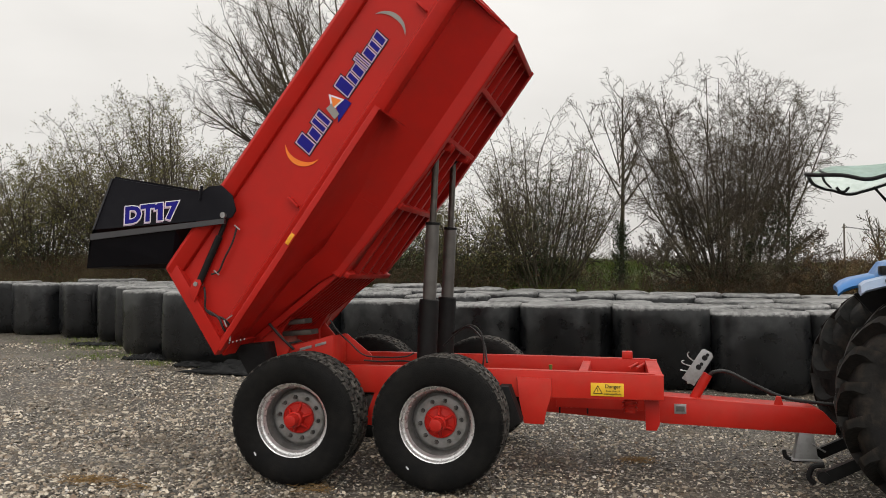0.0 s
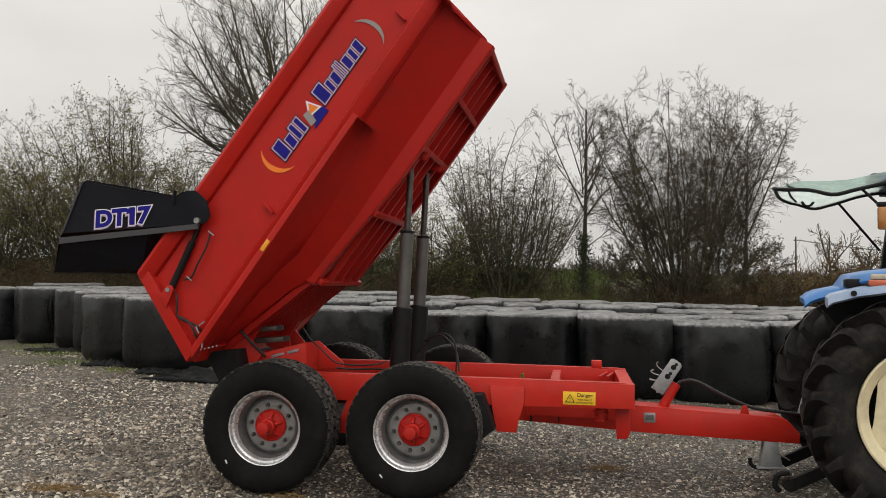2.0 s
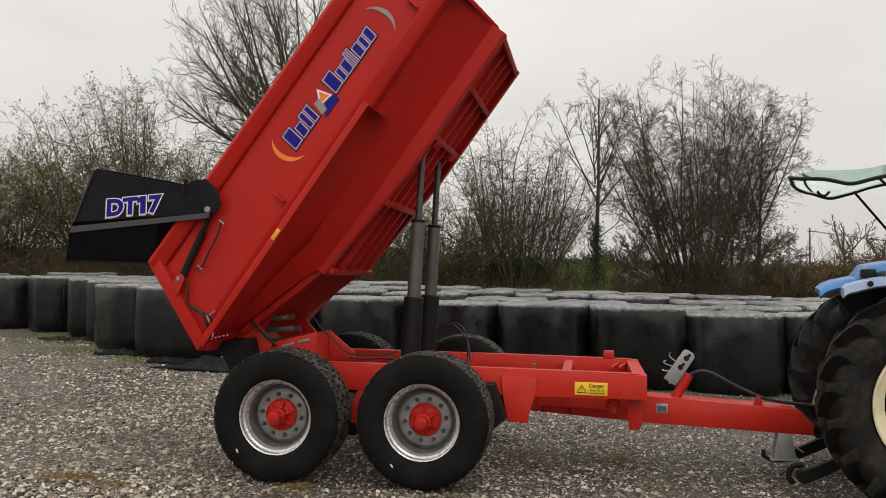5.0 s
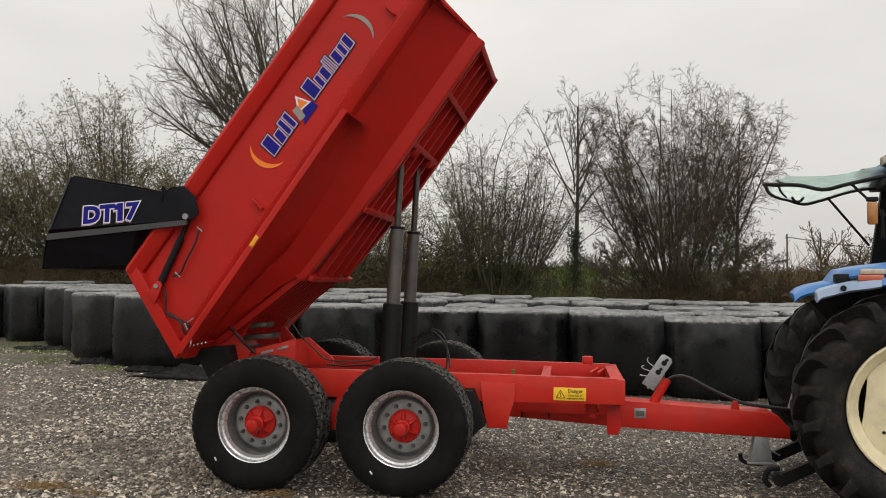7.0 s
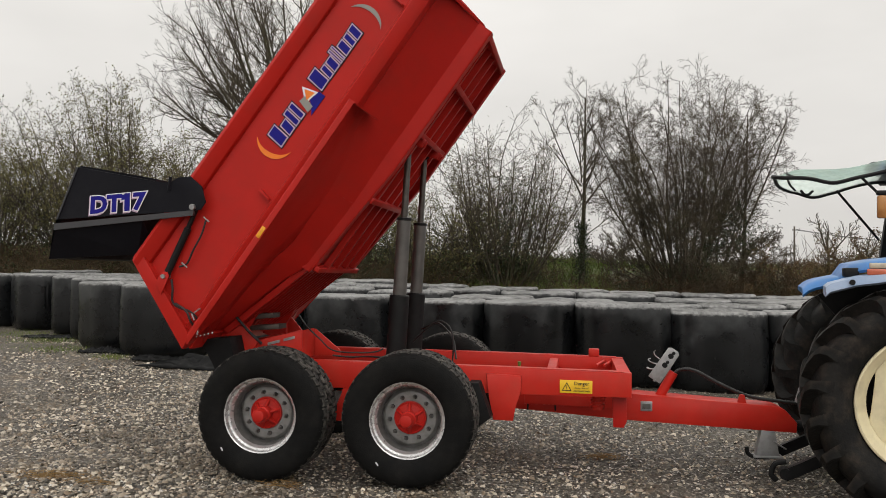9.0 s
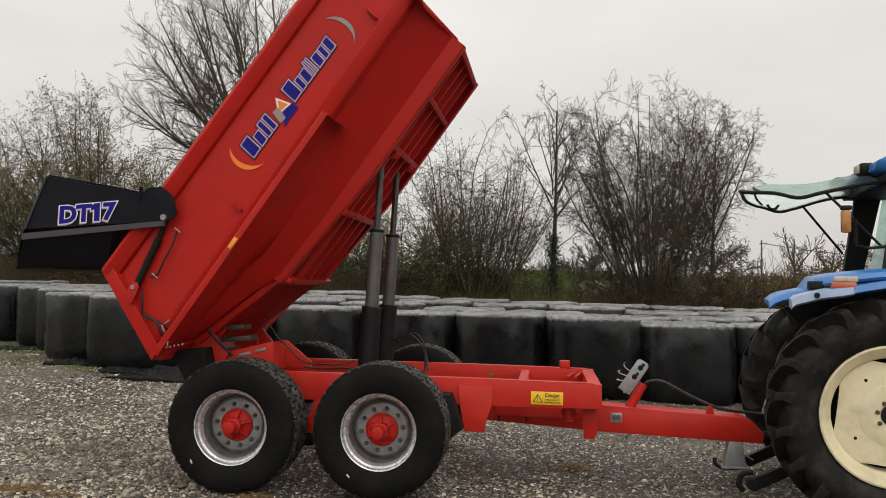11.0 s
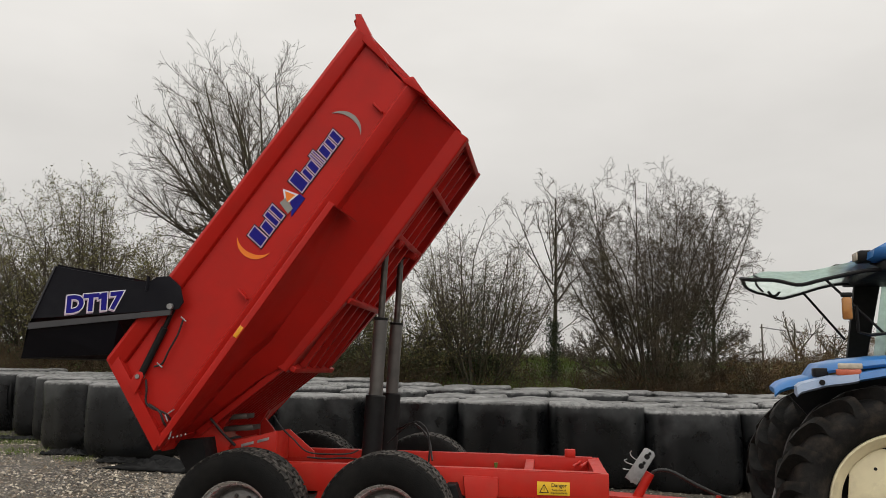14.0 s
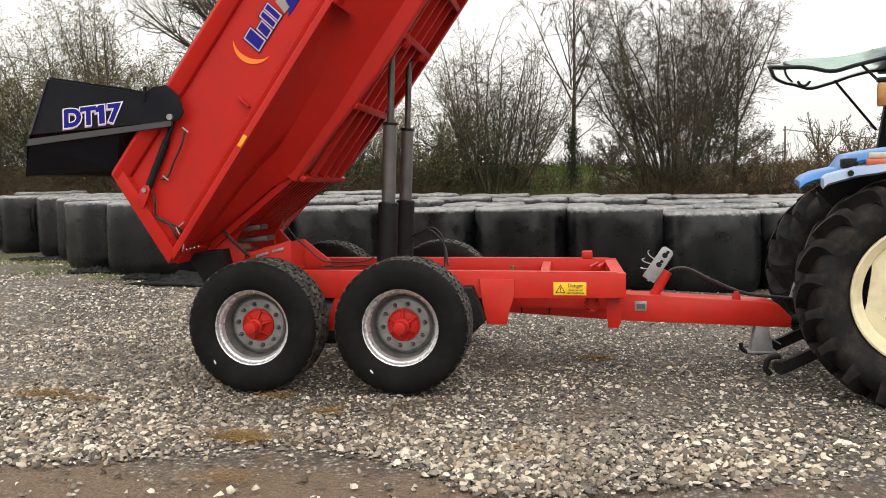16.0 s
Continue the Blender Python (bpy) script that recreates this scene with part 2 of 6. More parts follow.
def gravel_stone_material(name, stops):
    m = bpy.data.materials.new(name)
    m.use_nodes = True
    nt = m.node_tree
    b = nt.nodes["Principled BSDF"]
    geo = nt.nodes.new("ShaderNodeNewGeometry")
    info = nt.nodes.new("ShaderNodeObjectInfo")
    rnd = times(nt, geo.outputs["Random Per Island"], info.outputs["Random"], "ADD")
    rnd = times(nt, rnd, 1.0, "MODULO")
    ramp = nt.nodes.new("ShaderNodeValToRGB")
    ramp.color_ramp.elements[0].position, ramp.color_ramp.elements[0].color = stops[0][0], (*stops[0][1], 1)
    ramp.color_ramp.elements[1].position, ramp.color_ramp.elements[1].color = stops[-1][0], (*stops[-1][1], 1)
    for p, c in stops[1:-1]:
        ramp.color_ramp.elements.new(p).color = (*c, 1)
    nt.links.new(rnd, ramp.inputs[0])
    vec = nt.nodes.new("ShaderNodeTexCoord").outputs["Object"]
    f = ranged(nt, noise_fac(nt, 55.0, 4.0, 0.6, vec), 0.4, 0.75, 0, 0.45)
    col = mixed(nt, f, ramp.outputs[0], (0.16, 0.135, 0.10))
    pos = geo.outputs["Position"]
    # earth worked into the stones in patches, and damp darker stretches
    col = mixed(nt, ranged(nt, noise_fac(nt, 1.1, 5.0, 0.6, pos), 0.54, 0.66, 0, 0.55), col, (0.125, 0.088, 0.050))
    col = mixed(nt, ranged(nt, noise_fac(nt, 0.5, 4.0, 0.6, pos), 0.50, 0.68, 0, 0.45), col, (0.085, 0.074, 0.060))
    nt.links.new(col, b.inputs["Base Color"])
    nt.links.new(ranged(nt, noise_fac(nt, 20.0, 2.0, 0.5, vec), 0.3, 0.7, 0.45, 0.75), b.inputs["Roughness"])
    return m


STONE = gravel_stone_material("gravel_stone", ((0.0, (0.036, 0.030, 0.023)), (0.20, (0.085, 0.070, 0.053)), (0.36, (0.19, 0.166, 0.132)), (0.52, (0.39, 0.328, 0.248)), (0.64, (0.16, 0.105, 0.062)), (0.78, (0.46, 0.402, 0.312)), (1.0, (0.72, 0.645, 0.53))))
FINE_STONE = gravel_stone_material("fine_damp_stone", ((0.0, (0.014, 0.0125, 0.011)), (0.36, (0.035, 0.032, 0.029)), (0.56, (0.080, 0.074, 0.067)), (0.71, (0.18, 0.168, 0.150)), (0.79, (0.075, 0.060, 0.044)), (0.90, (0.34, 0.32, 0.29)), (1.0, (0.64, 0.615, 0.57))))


def ground_material():
    """Crushed stone, with mud along the front, moss and damp in patches, and grass on the bank and the field behind."""
    m = bpy.data.materials.new("gravel_yard")
    m.use_nodes = True
    nt = m.node_tree
    b = nt.nodes["Principled BSDF"]
    vec = nt.nodes.new("ShaderNodeTexCoord").outputs["Object"]
    sep = nt.nodes.new("ShaderNodeSeparateXYZ")
    nt.links.new(vec, sep.inputs[0])
    vor = nt.nodes.new("ShaderNodeTexVoronoi")
    vor.inputs["Scale"].default_value = 34.0
    nt.links.new(vec, vor.inputs["Vector"])
    vor2 = nt.nodes.new("ShaderNodeTexVoronoi")
    vor2.inputs["Scale"].default_value = 75.0
    nt.links.new(vec, vor2.inputs["Vector"])
    cell = nt.nodes.new("ShaderNodeSeparateColor")
    nt.links.new(vor.outputs["Color"], cell.inputs[0])
    ramp = nt.nodes.new("ShaderNodeValToRGB")
    stops = ((0.0, (0.026, 0.022, 0.018)), (0.3, (0.06, 0.053, 0.044)), (0.6, (0.14, 0.125, 0.105)), (0.82, (0.30, 0.27, 0.225)), (1.0, (0.60, 0.55, 0.475)))
    ramp.color_ramp.elements[0].color = (*stops[0][1], 1)
    ramp.color_ramp.elements[1].color = (*stops[-1][1], 1)
    for p, c in stops[1:-1]:
        ramp.color_ramp.elements.new(p).color = (*c, 1)
    nt.links.new(cell.outputs[0], ramp.inputs[0])
    gap = ranged(nt, vor.outputs["Distance"], 0.25, 0.6, 0, 1)
    col = mixed(nt, times(nt, gap, 0.85), ramp.outputs[0], (0.036, 0.028, 0.020))
    big = noise_fac(nt, 0.55, 7.0, 0.62, vec)
    col = mixed(nt, ranged(nt, big, 0.50, 0.66, 0, 0.35), col, (0.14, 0.11, 0.075))
    col = mixed(nt, ranged(nt, noise_fac(nt, 1.7, 6.0, 0.6, vec), 0.55, 0.68, 0, 0.6), col, (0.12, 0.078, 0.04))
    wob = times(nt, ranged(nt, noise_fac(nt, 0.9, 6.0, 0.6, vec), 0.2, 0.8, -0.55, 0.55), sep.outputs[1], "ADD")
    mud = ranged(nt, wob, -1.65, -2.0, 0, 0.9)
    col = mixed(nt, mud, col, (0.125, 0.083, 0.050))
    grassy = ranged(nt, wob, 5.7, 6.9, 0, 1)
    gcol = mixed(nt, ranged(nt, noise_fac(nt, 1.1, 6.0, 0.6, vec), 0.4, 0.65, 0, 1), (0.12, 0.165, 0.036), (0.085, 0.075, 0.032))
    scrubby = times(nt, ranged(nt, sep.outputs[0], 2.9, 4.0, 0, 0.85), ranged(nt, sep.outputs[1], 16.0, 18.0, 1, 0))
    gcol = mixed(nt, scrubby, gcol, (0.06, 0.046, 0.028))
    col = mixed(nt, ranged(nt, wob, 12.0, 12.8, 0, 1), mixed(nt, times(nt, grassy, 0.5), col, (0.07, 0.06, 0.04)), gcol)
    nt.links.new(col, b.inputs["Base Color"])
    nt.links.new(ranged(nt, big, 0.35, 0.7, 0.85, 0.5), b.inputs["Roughness"])
    bp = nt.nodes.new("ShaderNodeBump")
    bp.inputs["Strength"].default_value = 0.8
    bp.inputs["Distance"].default_value = 0.02
    h = times(nt, times(nt, ranged(nt, vor.outputs["Distance"], 0, 0.7, 1, 0), 1.0), times(nt, ranged(nt, vor2.outputs["Distance"], 0, 0.7, 1, 0), 0.35), "ADD")
    nt.links.new(h, bp.inputs["Height"])
    nt.links.new(bp.outputs[0], b.inputs["Normal"])
    return m


GROUND = ground_material()


def glass_material():
    m = bpy.data.materials.new("green_tinted_glass")
    m.use_nodes = True
    b = m.node_tree.nodes["Principled BSDF"]
    nt = m.node_tree
    clear = nt.nodes.new("ShaderNodeBsdfTransparent")
    clear.inputs[0].default_value = (0.76, 0.91, 0.84, 1)
    gloss = nt.nodes.new("ShaderNodeBsdfGlossy")
    gloss.inputs["Roughness"].default_value = 0.04
    dust = nt.nodes.new("ShaderNodeBsdfTranslucent")
    dust.inputs[0].default_value = (0.82, 0.88, 0.845, 1)
    m1 = nt.nodes.new("ShaderNodeMixShader")
    m2 = nt.nodes.new("ShaderNodeMixShader")
    vec = nt.nodes.new("ShaderNodeTexCoord").outputs["Object"]
    nt.links.new(ranged(nt, noise_fac(nt, 7.0, 5.0, 0.6, vec), 0.35, 0.75, 0.30, 0.50), m1.inputs[0])
    nt.links.new(clear.outputs[0], m1.inputs[1])
    nt.links.new(dust.outputs[0], m1.inputs[2])
    m2.inputs[0].default_value = 0.05
    nt.links.new(m1.outputs[0], m2.inputs[1])
    nt.links.new(gloss.outputs[0], m2.inputs[2])
    nt.nodes.remove(b)
    nt.links.new(m2.outputs[0], nt.nodes["Material Output"].inputs[0])
    return m


GLASS = glass_material()


# ---------------------------------------------------------------- mesh helpers
def finish(name, bm, material, smooth=None):
    bmesh.ops.recalc_face_normals(bm, faces=bm.faces)
    me = bpy.data.meshes.new(name)
    bm.to_mesh(me)
    bm.free()
    me.materials.append(material)
    if smooth is not None:
        me.shade_smooth()
        me.set_sharp_from_angle(angle=radians(smooth))
    return me


def part(name, bm, material, parent, label="", smooth=35, at=None):
    ob = new(name, finish(name, bm, material, smooth))
    ob.parent = parent
    if at is not None:
        ob.matrix_local = at
    if label:
        ob["label"] = label
    return ob


def again(ob, parent, at):
    """A second object on the same mesh."""
    o = new(ob.name.split(".")[0], ob.data)
    o.parent = parent
    o.matrix_local = at
    if "label" in ob:
        o["label"] = ob["label"]
    if "kind" in ob:
        o["kind"] = ob["kind"]
    return o


def thing(name, at, label, category, group="", kind=""):
    ob = new(name)
    ob.matrix_world = at
    return tagged(ob, label, category, group, kind)


def box(bm, lo, hi, bevel=0.0):
    v = [bm.verts.new((x, y, z)) for x in (lo[0], hi[0]) for y in (lo[1], hi[1]) for z in (lo[2], hi[2])]
    fs = [bm.faces.new([v[i] for i in q]) for q in ((0, 1, 3, 2), (4, 6, 7, 5), (0, 4, 5, 1), (2, 3, 7, 6), (0, 2, 6, 4), (1, 5, 7, 3))]
    if bevel:
        es = list({e for f in fs for e in f.edges})
        bmesh.ops.bevel(bm, geom=es, offset=bevel, segments=2, profile=0.5, affect="EDGES")
    return bm


def prism(bm, pts, y0, y1, bevel=0.0):
    """A polygon in x, z made thick from y0 to y1."""
    a = [bm.verts.new((p[0], y0, p[1])) for p in pts]
    b = [bm.verts.new((p[0], y1, p[1])) for p in pts]
    n = len(pts)
    fs = [bm.faces.new(a), bm.faces.new(b[::-1])]
    fs += [bm.faces.new((a[i], b[i], b[(i + 1) % n], a[(i + 1) % n])) for i in range(n)]
    if bevel:
        es = [e for f in fs[:2] for e in f.edges]
        bmesh.ops.bevel(bm, geom=es, offset=bevel, segments=2, profile=0.5, affect="EDGES")
    return bm


def sweep(bm, rings, closed=True, caps=True):
    """Joins rings of as many points each into a skin."""
    vs = [[bm.verts.new(p) for p in ring] for ring in rings]
    n = len(vs[0])
    for a, b in zip(vs, vs[1:]):
        for i in range(n if closed else n - 1):
            j = (i + 1) % n
            bm.faces.new((a[i], a[j], b[j], b[i]))
    if caps and closed:
        bm.faces.new(vs[0][::-1])
        bm.faces.new(vs[-1])
    return bm


def tube(bm, pts, r, n=10, caps=True):
    """A round bar along points; r is one radius or one for each point."""
    pts = [Vector(p) for p in pts]
    rs = r if isinstance(r, (list, tuple)) else [r] * len(pts)
    rings = []
    up = Vector((0.31, 0.2, 0.93))
    for i, p in enumerate(pts):
        d = (pts[min(i + 1, len(pts) - 1)] - pts[max(i - 1, 0)]).normalized()
        if abs(d.dot(up)) > 0.95:
            up = Vector((0.9, 0.3, 0.1))
        s = d.cross(up).normalized()
        up = s.cross(d).normalized()
        rings.append([p + (s * math.cos(a) + up * math.sin(a)) * rs[i] for a in [2 * math.pi * k / n for k in range(n)]])
    return sweep(bm, rings, True, caps)


def bent(pts, steps=8):
    """A smooth line through points."""
    p = [Vector(q) for q in pts]
    p = [2 * p[0] - p[1]] + p + [2 * p[-1] - p[-2]]
    out = []
    for i in range(1, len(p) - 2):
        for k in range(steps):
            t = k / steps
            a, b, c, d = p[i - 1], p[i], p[i + 1], p[i + 2]
            out.append(0.5 * (2 * b + (c - a) * t + (2 * a - 5 * b + 4 * c - d) * t * t + (3 * b - a - 3 * c + d) * t ** 3))
    return out + [p[-2]]


def lathe(bm, profile, n=48, closed=False):
    """Turns a profile of (radius, y) about the y axis."""
    rings = [[(r * math.cos(a), y, r * math.sin(a)) for r, y in profile] for a in [2 * math.pi * k / n for k in range(n)]]
    vs = [[bm.verts.new(p) for p in ring] for ring in rings]
    m = len(profile)
    for k in range(n):
        a, b = vs[k], vs[(k + 1) % n]
        for i in range(m if closed else m - 1):
            j = (i + 1) % m
            bm.faces.new((a[i], a[j], b[j], b[i]))
    return bm


def soup(name, verts, faces, material, smooth=False):
    me = bpy.data.meshes.new(name)
    me.from_pydata(verts, [], faces)
    me.materials.append(material)
    if smooth:
        me.shade_smooth()
    return me


def lettering(body, size, grow=0.0, thick=0.001, shear=0.0, wide=1.0):
    """Flat letters as a mesh in the x, y plane, centred."""
    cu = bpy.data.curves.new("letters", "FONT")
    cu.body, cu.size, cu.offset, cu.extrude, cu.shear = body, size, grow, thick, shear
    cu.align_x, cu.align_y = "CENTER", "CENTER"
    cu.resolution_u = 3
    ob = new("letters", cu)
    bpy.context.view_layer.update()
    me = bpy.data.meshes.new_from_object(ob.evaluated_get(bpy.context.evaluated_depsgraph_get()))
    bpy.data.objects.remove(ob)
    me.transform(Matrix.Diagonal((wide, 1, 1, 1)))
    return me


def step(a, b, x):
    t = min(1.0, max(0.0, (x - a) / (b - a)))
    return t * t * (3 - 2 * t)


def ground_z(x, y):
    z = min(0.27, max(-0.06, 0.034 * (3.2 - x))) * step(2.5, 6.6, y)
    z += 0.17 * step(6.0, 12.6, y) + 0.92 * step(12.0, 14.2, y) + 0.85 * step(13.5, 18.0, y)
    z += 0.25 * step(5, -10, x) * step(12, 16, y)
    return z


# ---------------------------------------------------------------- ground
def make_ground():
    def axis(a, b, fine, far):
        out, x, s = [], a, fine
        while x < b:
            out.append(x)
            x += fine
        out.append(b)
        s, x = fine, b
        while x < far:
            s *= 1.35
            x += s
            out.append(x)
        s, x = fine, a
        while x > -far:
            s *= 1.35
            x -= s
            out.insert(0, x)
        return out
    xs, ys = axis(-14, 12, 0.25, 2500), axis(-9, 20, 0.25, 2500)
    verts = []
    for y in ys:
        for x in xs:
            d = max(abs(x), abs(y))
            bumpy = 0.025 * noise.noise((x * 0.6, y * 0.6, 0)) + 0.012 * noise.noise((x * 2.1, y * 2.1, 3)) if d < 40 else 0
            flat = min(1, math.hypot(max(0, -0.5 - x, x - 5.5), max(0, -0.6 - y, y - 3)) * 0.6)
            rut = -0.02 * step(-1.3, -2.2, y) * step(-6, -3, y)
            verts.append((x, y, ground_z(x, y) + bumpy * flat + rut + 0.1 * flat * bumpy - 0.006))
    n = len(xs)
    faces = [(j * n + i, j * n + i + 1, (j + 1) * n + i + 1, (j + 1) * n + i) for j in range(len(ys) - 1) for i in range(n - 1)]
    ob = new("ground", soup("ground", verts, faces, GROUND, True))
    return tagged(ob, "grey crushed-stone yard with muddy patches, grass bank behind", "ground", kind="structure")


ground = make_ground()


# ---------------------------------------------------------------- trailer
TIP = radians(55.5)
BODY = Matrix.Translation((-0.72, 0, 1.08)) @ Matrix.Rotation(-TIP, 4, "Y")
WIDE = 2.44
trailer = thing("dump_trailer", pose(0, 0, 0), "red twin-axle dump trailer with its body tipped up and tailgate open", "trailer")


def make_wheels():
    # one road wheel: rim, tyre, tread blocks, hub and nuts, its outer face at y = 0
    bm = bmesh.new()
    lathe(bm, [(0.292, 0.0), (0.304, -0.012), (0.306, -0.028), (0.300, -0.035), (0.292, -0.030), (0.288, -0.006), (0.285, 0.006), (0.273, 0.010), (0.266, 0.018), (0.263, 0.038), (0.255, 0.046), (0.2535, 0.052), (0.262, 0.060), (0.285, 0.33), (0.292, 0.34)], 64)
    rim = part("wheel", bm, SILVER, trailer, "silver steel wheel rim with deep dish", 40, pose(-0.018, 0, 0.535))
    bm = bmesh.new()
    lathe(bm, [(0.2525, 0.046), (0.250, 0.064), (0.242, 0.085), (0.238, 0.12), (0.236, 0.200), (0.244, 0.24)], 64)
    part("rim_barrel", bm, BARREL, rim, "dull inner face of the rim", 40)
    bm = bmesh.new()
    side = [(0.290, -0.010), (0.302, -0.036), (0.330, -0.052), (0.362, -0.060), (0.40, -0.066), (0.44, -0.067), (0.475, -0.0595), (0.500, -0.046), (0.512, -0.030), (0.517, -0.012), (0.515, 0.010), (0.508, 0.024)]
    prof = side + [(0.511, 0.165)] + [(r, 0.33 - y) for r, y in reversed(side)]
    lathe(bm, prof, 96)
    part("tyre", bm, RUBBER, rim, "black truck tyre with worn dusty tread", 50)
    # shoulder bands: lugs that run down on to the sidewalls, with grooves between
    high = ((0.474, -0.055), (0.492, -0.0525), (0.514, -0.037), (0.5265, -0.017), (0.500, -0.010))
    low = ((0.466, -0.020), (0.478, -0.018), (0.488, -0.008), (0.492, 0.0), (0.484, 0.004))
    for mirror in (0, 1):
        bm = bmesh.new()
        rings = []
        for k in range(38):
            for f, profile in ((0.09, low), (0.10, high), (0.72, high), (0.73, low)):
                a = 2 * math.pi * (k + f) / 38
                rings.append([(r * math.cos(a), 0.33 - y if mirror else y, r * math.sin(a)) for r, y in profile])
        sweep(bm, rings)
        part("tyre_shoulder", bm, RUBBER, rim, "", 20)
    bm = bmesh.new()
    rows = ((-0.018, 0.038, 38, 0.0), (0.052, 0.112, 38, 0.5), (0.130, 0.200, 38, 0.0), (0.218, 0.278, 38, 0.5), (0.292, 0.348, 38, 0.0))
    for y0, y1, n, off in rows:
        for k in range(n):
            a0 = 2 * math.pi * (k + off) / n
            a1 = a0 + 2 * math.pi / n * (0.82 if off == 0 and n == 38 and abs(y0 - 0.13) > 0.1 else 0.75)
            sk = 0.010 if off else -0.006
            vs = []
            for r in (0.500, 0.534):
                for yy, s in ((y0, 0), (y1, sk / 0.5)):
                    for a in (a0 + s, a1 + s):
                        rr = r - (0.006 if (r > 0.52 and (yy < 0.0 or yy > 0.33)) else 0)
                        vs.append(bm.verts.new((rr * math.cos(a), yy, rr * math.sin(a))))
            for q in ((4, 5, 7, 6), (0, 1, 5, 4), (2, 6, 7, 3), (0, 4, 6, 2), (1, 3, 7, 5)):
                bm.faces.new([vs[i] for i in q])
    tagged(part("tread", bm, TREAD, rim, "dusty grey tread blocks", 20), kind="stuff")
    bm = bmesh.new()
    lathe(bm, [(0.242, 0.175), (0.222, 0.160), (0.210, 0.135), (0.203, 0.130), (0.135, 0.128), (0.118, 0.135)], 48)
    part("wheel_disc", bm, DISC, rim, "dull grey wheel disc", 40)
    bm = bmesh.new()
    lathe(bm, [(0.0, -0.084), (0.036, -0.084), (0.047, -0.079), (0.051, -0.066), (0.052, 0.004), (0.064, 0.016), (0.064, 0.092), (0.088, 0.100), (0.112, 0.104), (0.120, 0.098), (0.128, 0.104), (0.132, 0.135)], 32)
    for k in range(6):
        a = 2 * math.pi * k / 6 + 0.3
        d = Vector((math.cos(a), 0, math.sin(a)))
        rib = bmesh.new()
        tube(rib, [d * 0.05 + Vector((0, 0.052, 0)), d * 0.085 + Vector((0, 0.082, 0)), d * 0.118 + Vector((0, 0.108, 0))], [0.012, 0.016, 0.012], 10)
        part("hub_rib", rib, RED, rim, "", 40)
    part("hub", bm, RED, rim, "red painted wheel hub", 40)
    bm = bmesh.new()
    lathe(bm, [(0.0, 0.084), (0.009, 0.084), (0.011, 0.090), (0.011, 0.104), (0.014, 0.106), (0.014, 0.129)], 6)
    bmesh.ops.translate(bm, verts=bm.verts, vec=(0.168, 0, 0))
    nut = part("wheel_nut", bm, RAM, rim, "", 20)
    for k in range(1, 10):
        again(nut, rim, pose(0, 0, 0, 0, 36 * k + 8, 0))
    nut.matrix_local = pose(0, 0, 0, 0, 8, 0)
    bm = bmesh.new()
    lathe(bm, [(0.008, 0.1262), (0.0165, 0.1262), (0.0175, 0.1285)], 14)
    bmesh.ops.translate(bm, verts=bm.verts, vec=(0.168, 0, 0))
    seat = part("nut_seat", bm, BLACK, rim, "", 20, pose(0, 0, 0, 0, 8, 0))
    for k in range(1, 10):
        again(seat, rim, pose(0, 0, 0, 0, 36 * k + 8, 0))
    bm = bmesh.new()
    box(bm, (-0.005, -0.068, -0.016), (0.005, -0.060, 0.016), 0.001)
    part("chalk_mark", bm, WHITE, rim, "", 30, pose(-0.30, -0.006, -0.27, 0, -25, 0))
    for x, far in ((1.178, False), (-0.018, True), (1.178, True)):
        m = pose(x, WIDE if far else 0, 0.535, 0, 37 if far else -14, 180 if far else 0)
        o = new("wheel", rim.data)
        o.parent, o["label"] = trailer, rim["label"]
        o.matrix_local = m
        for c in rim.children:
            again(c, o, c.matrix_basis.copy())


make_wheels()


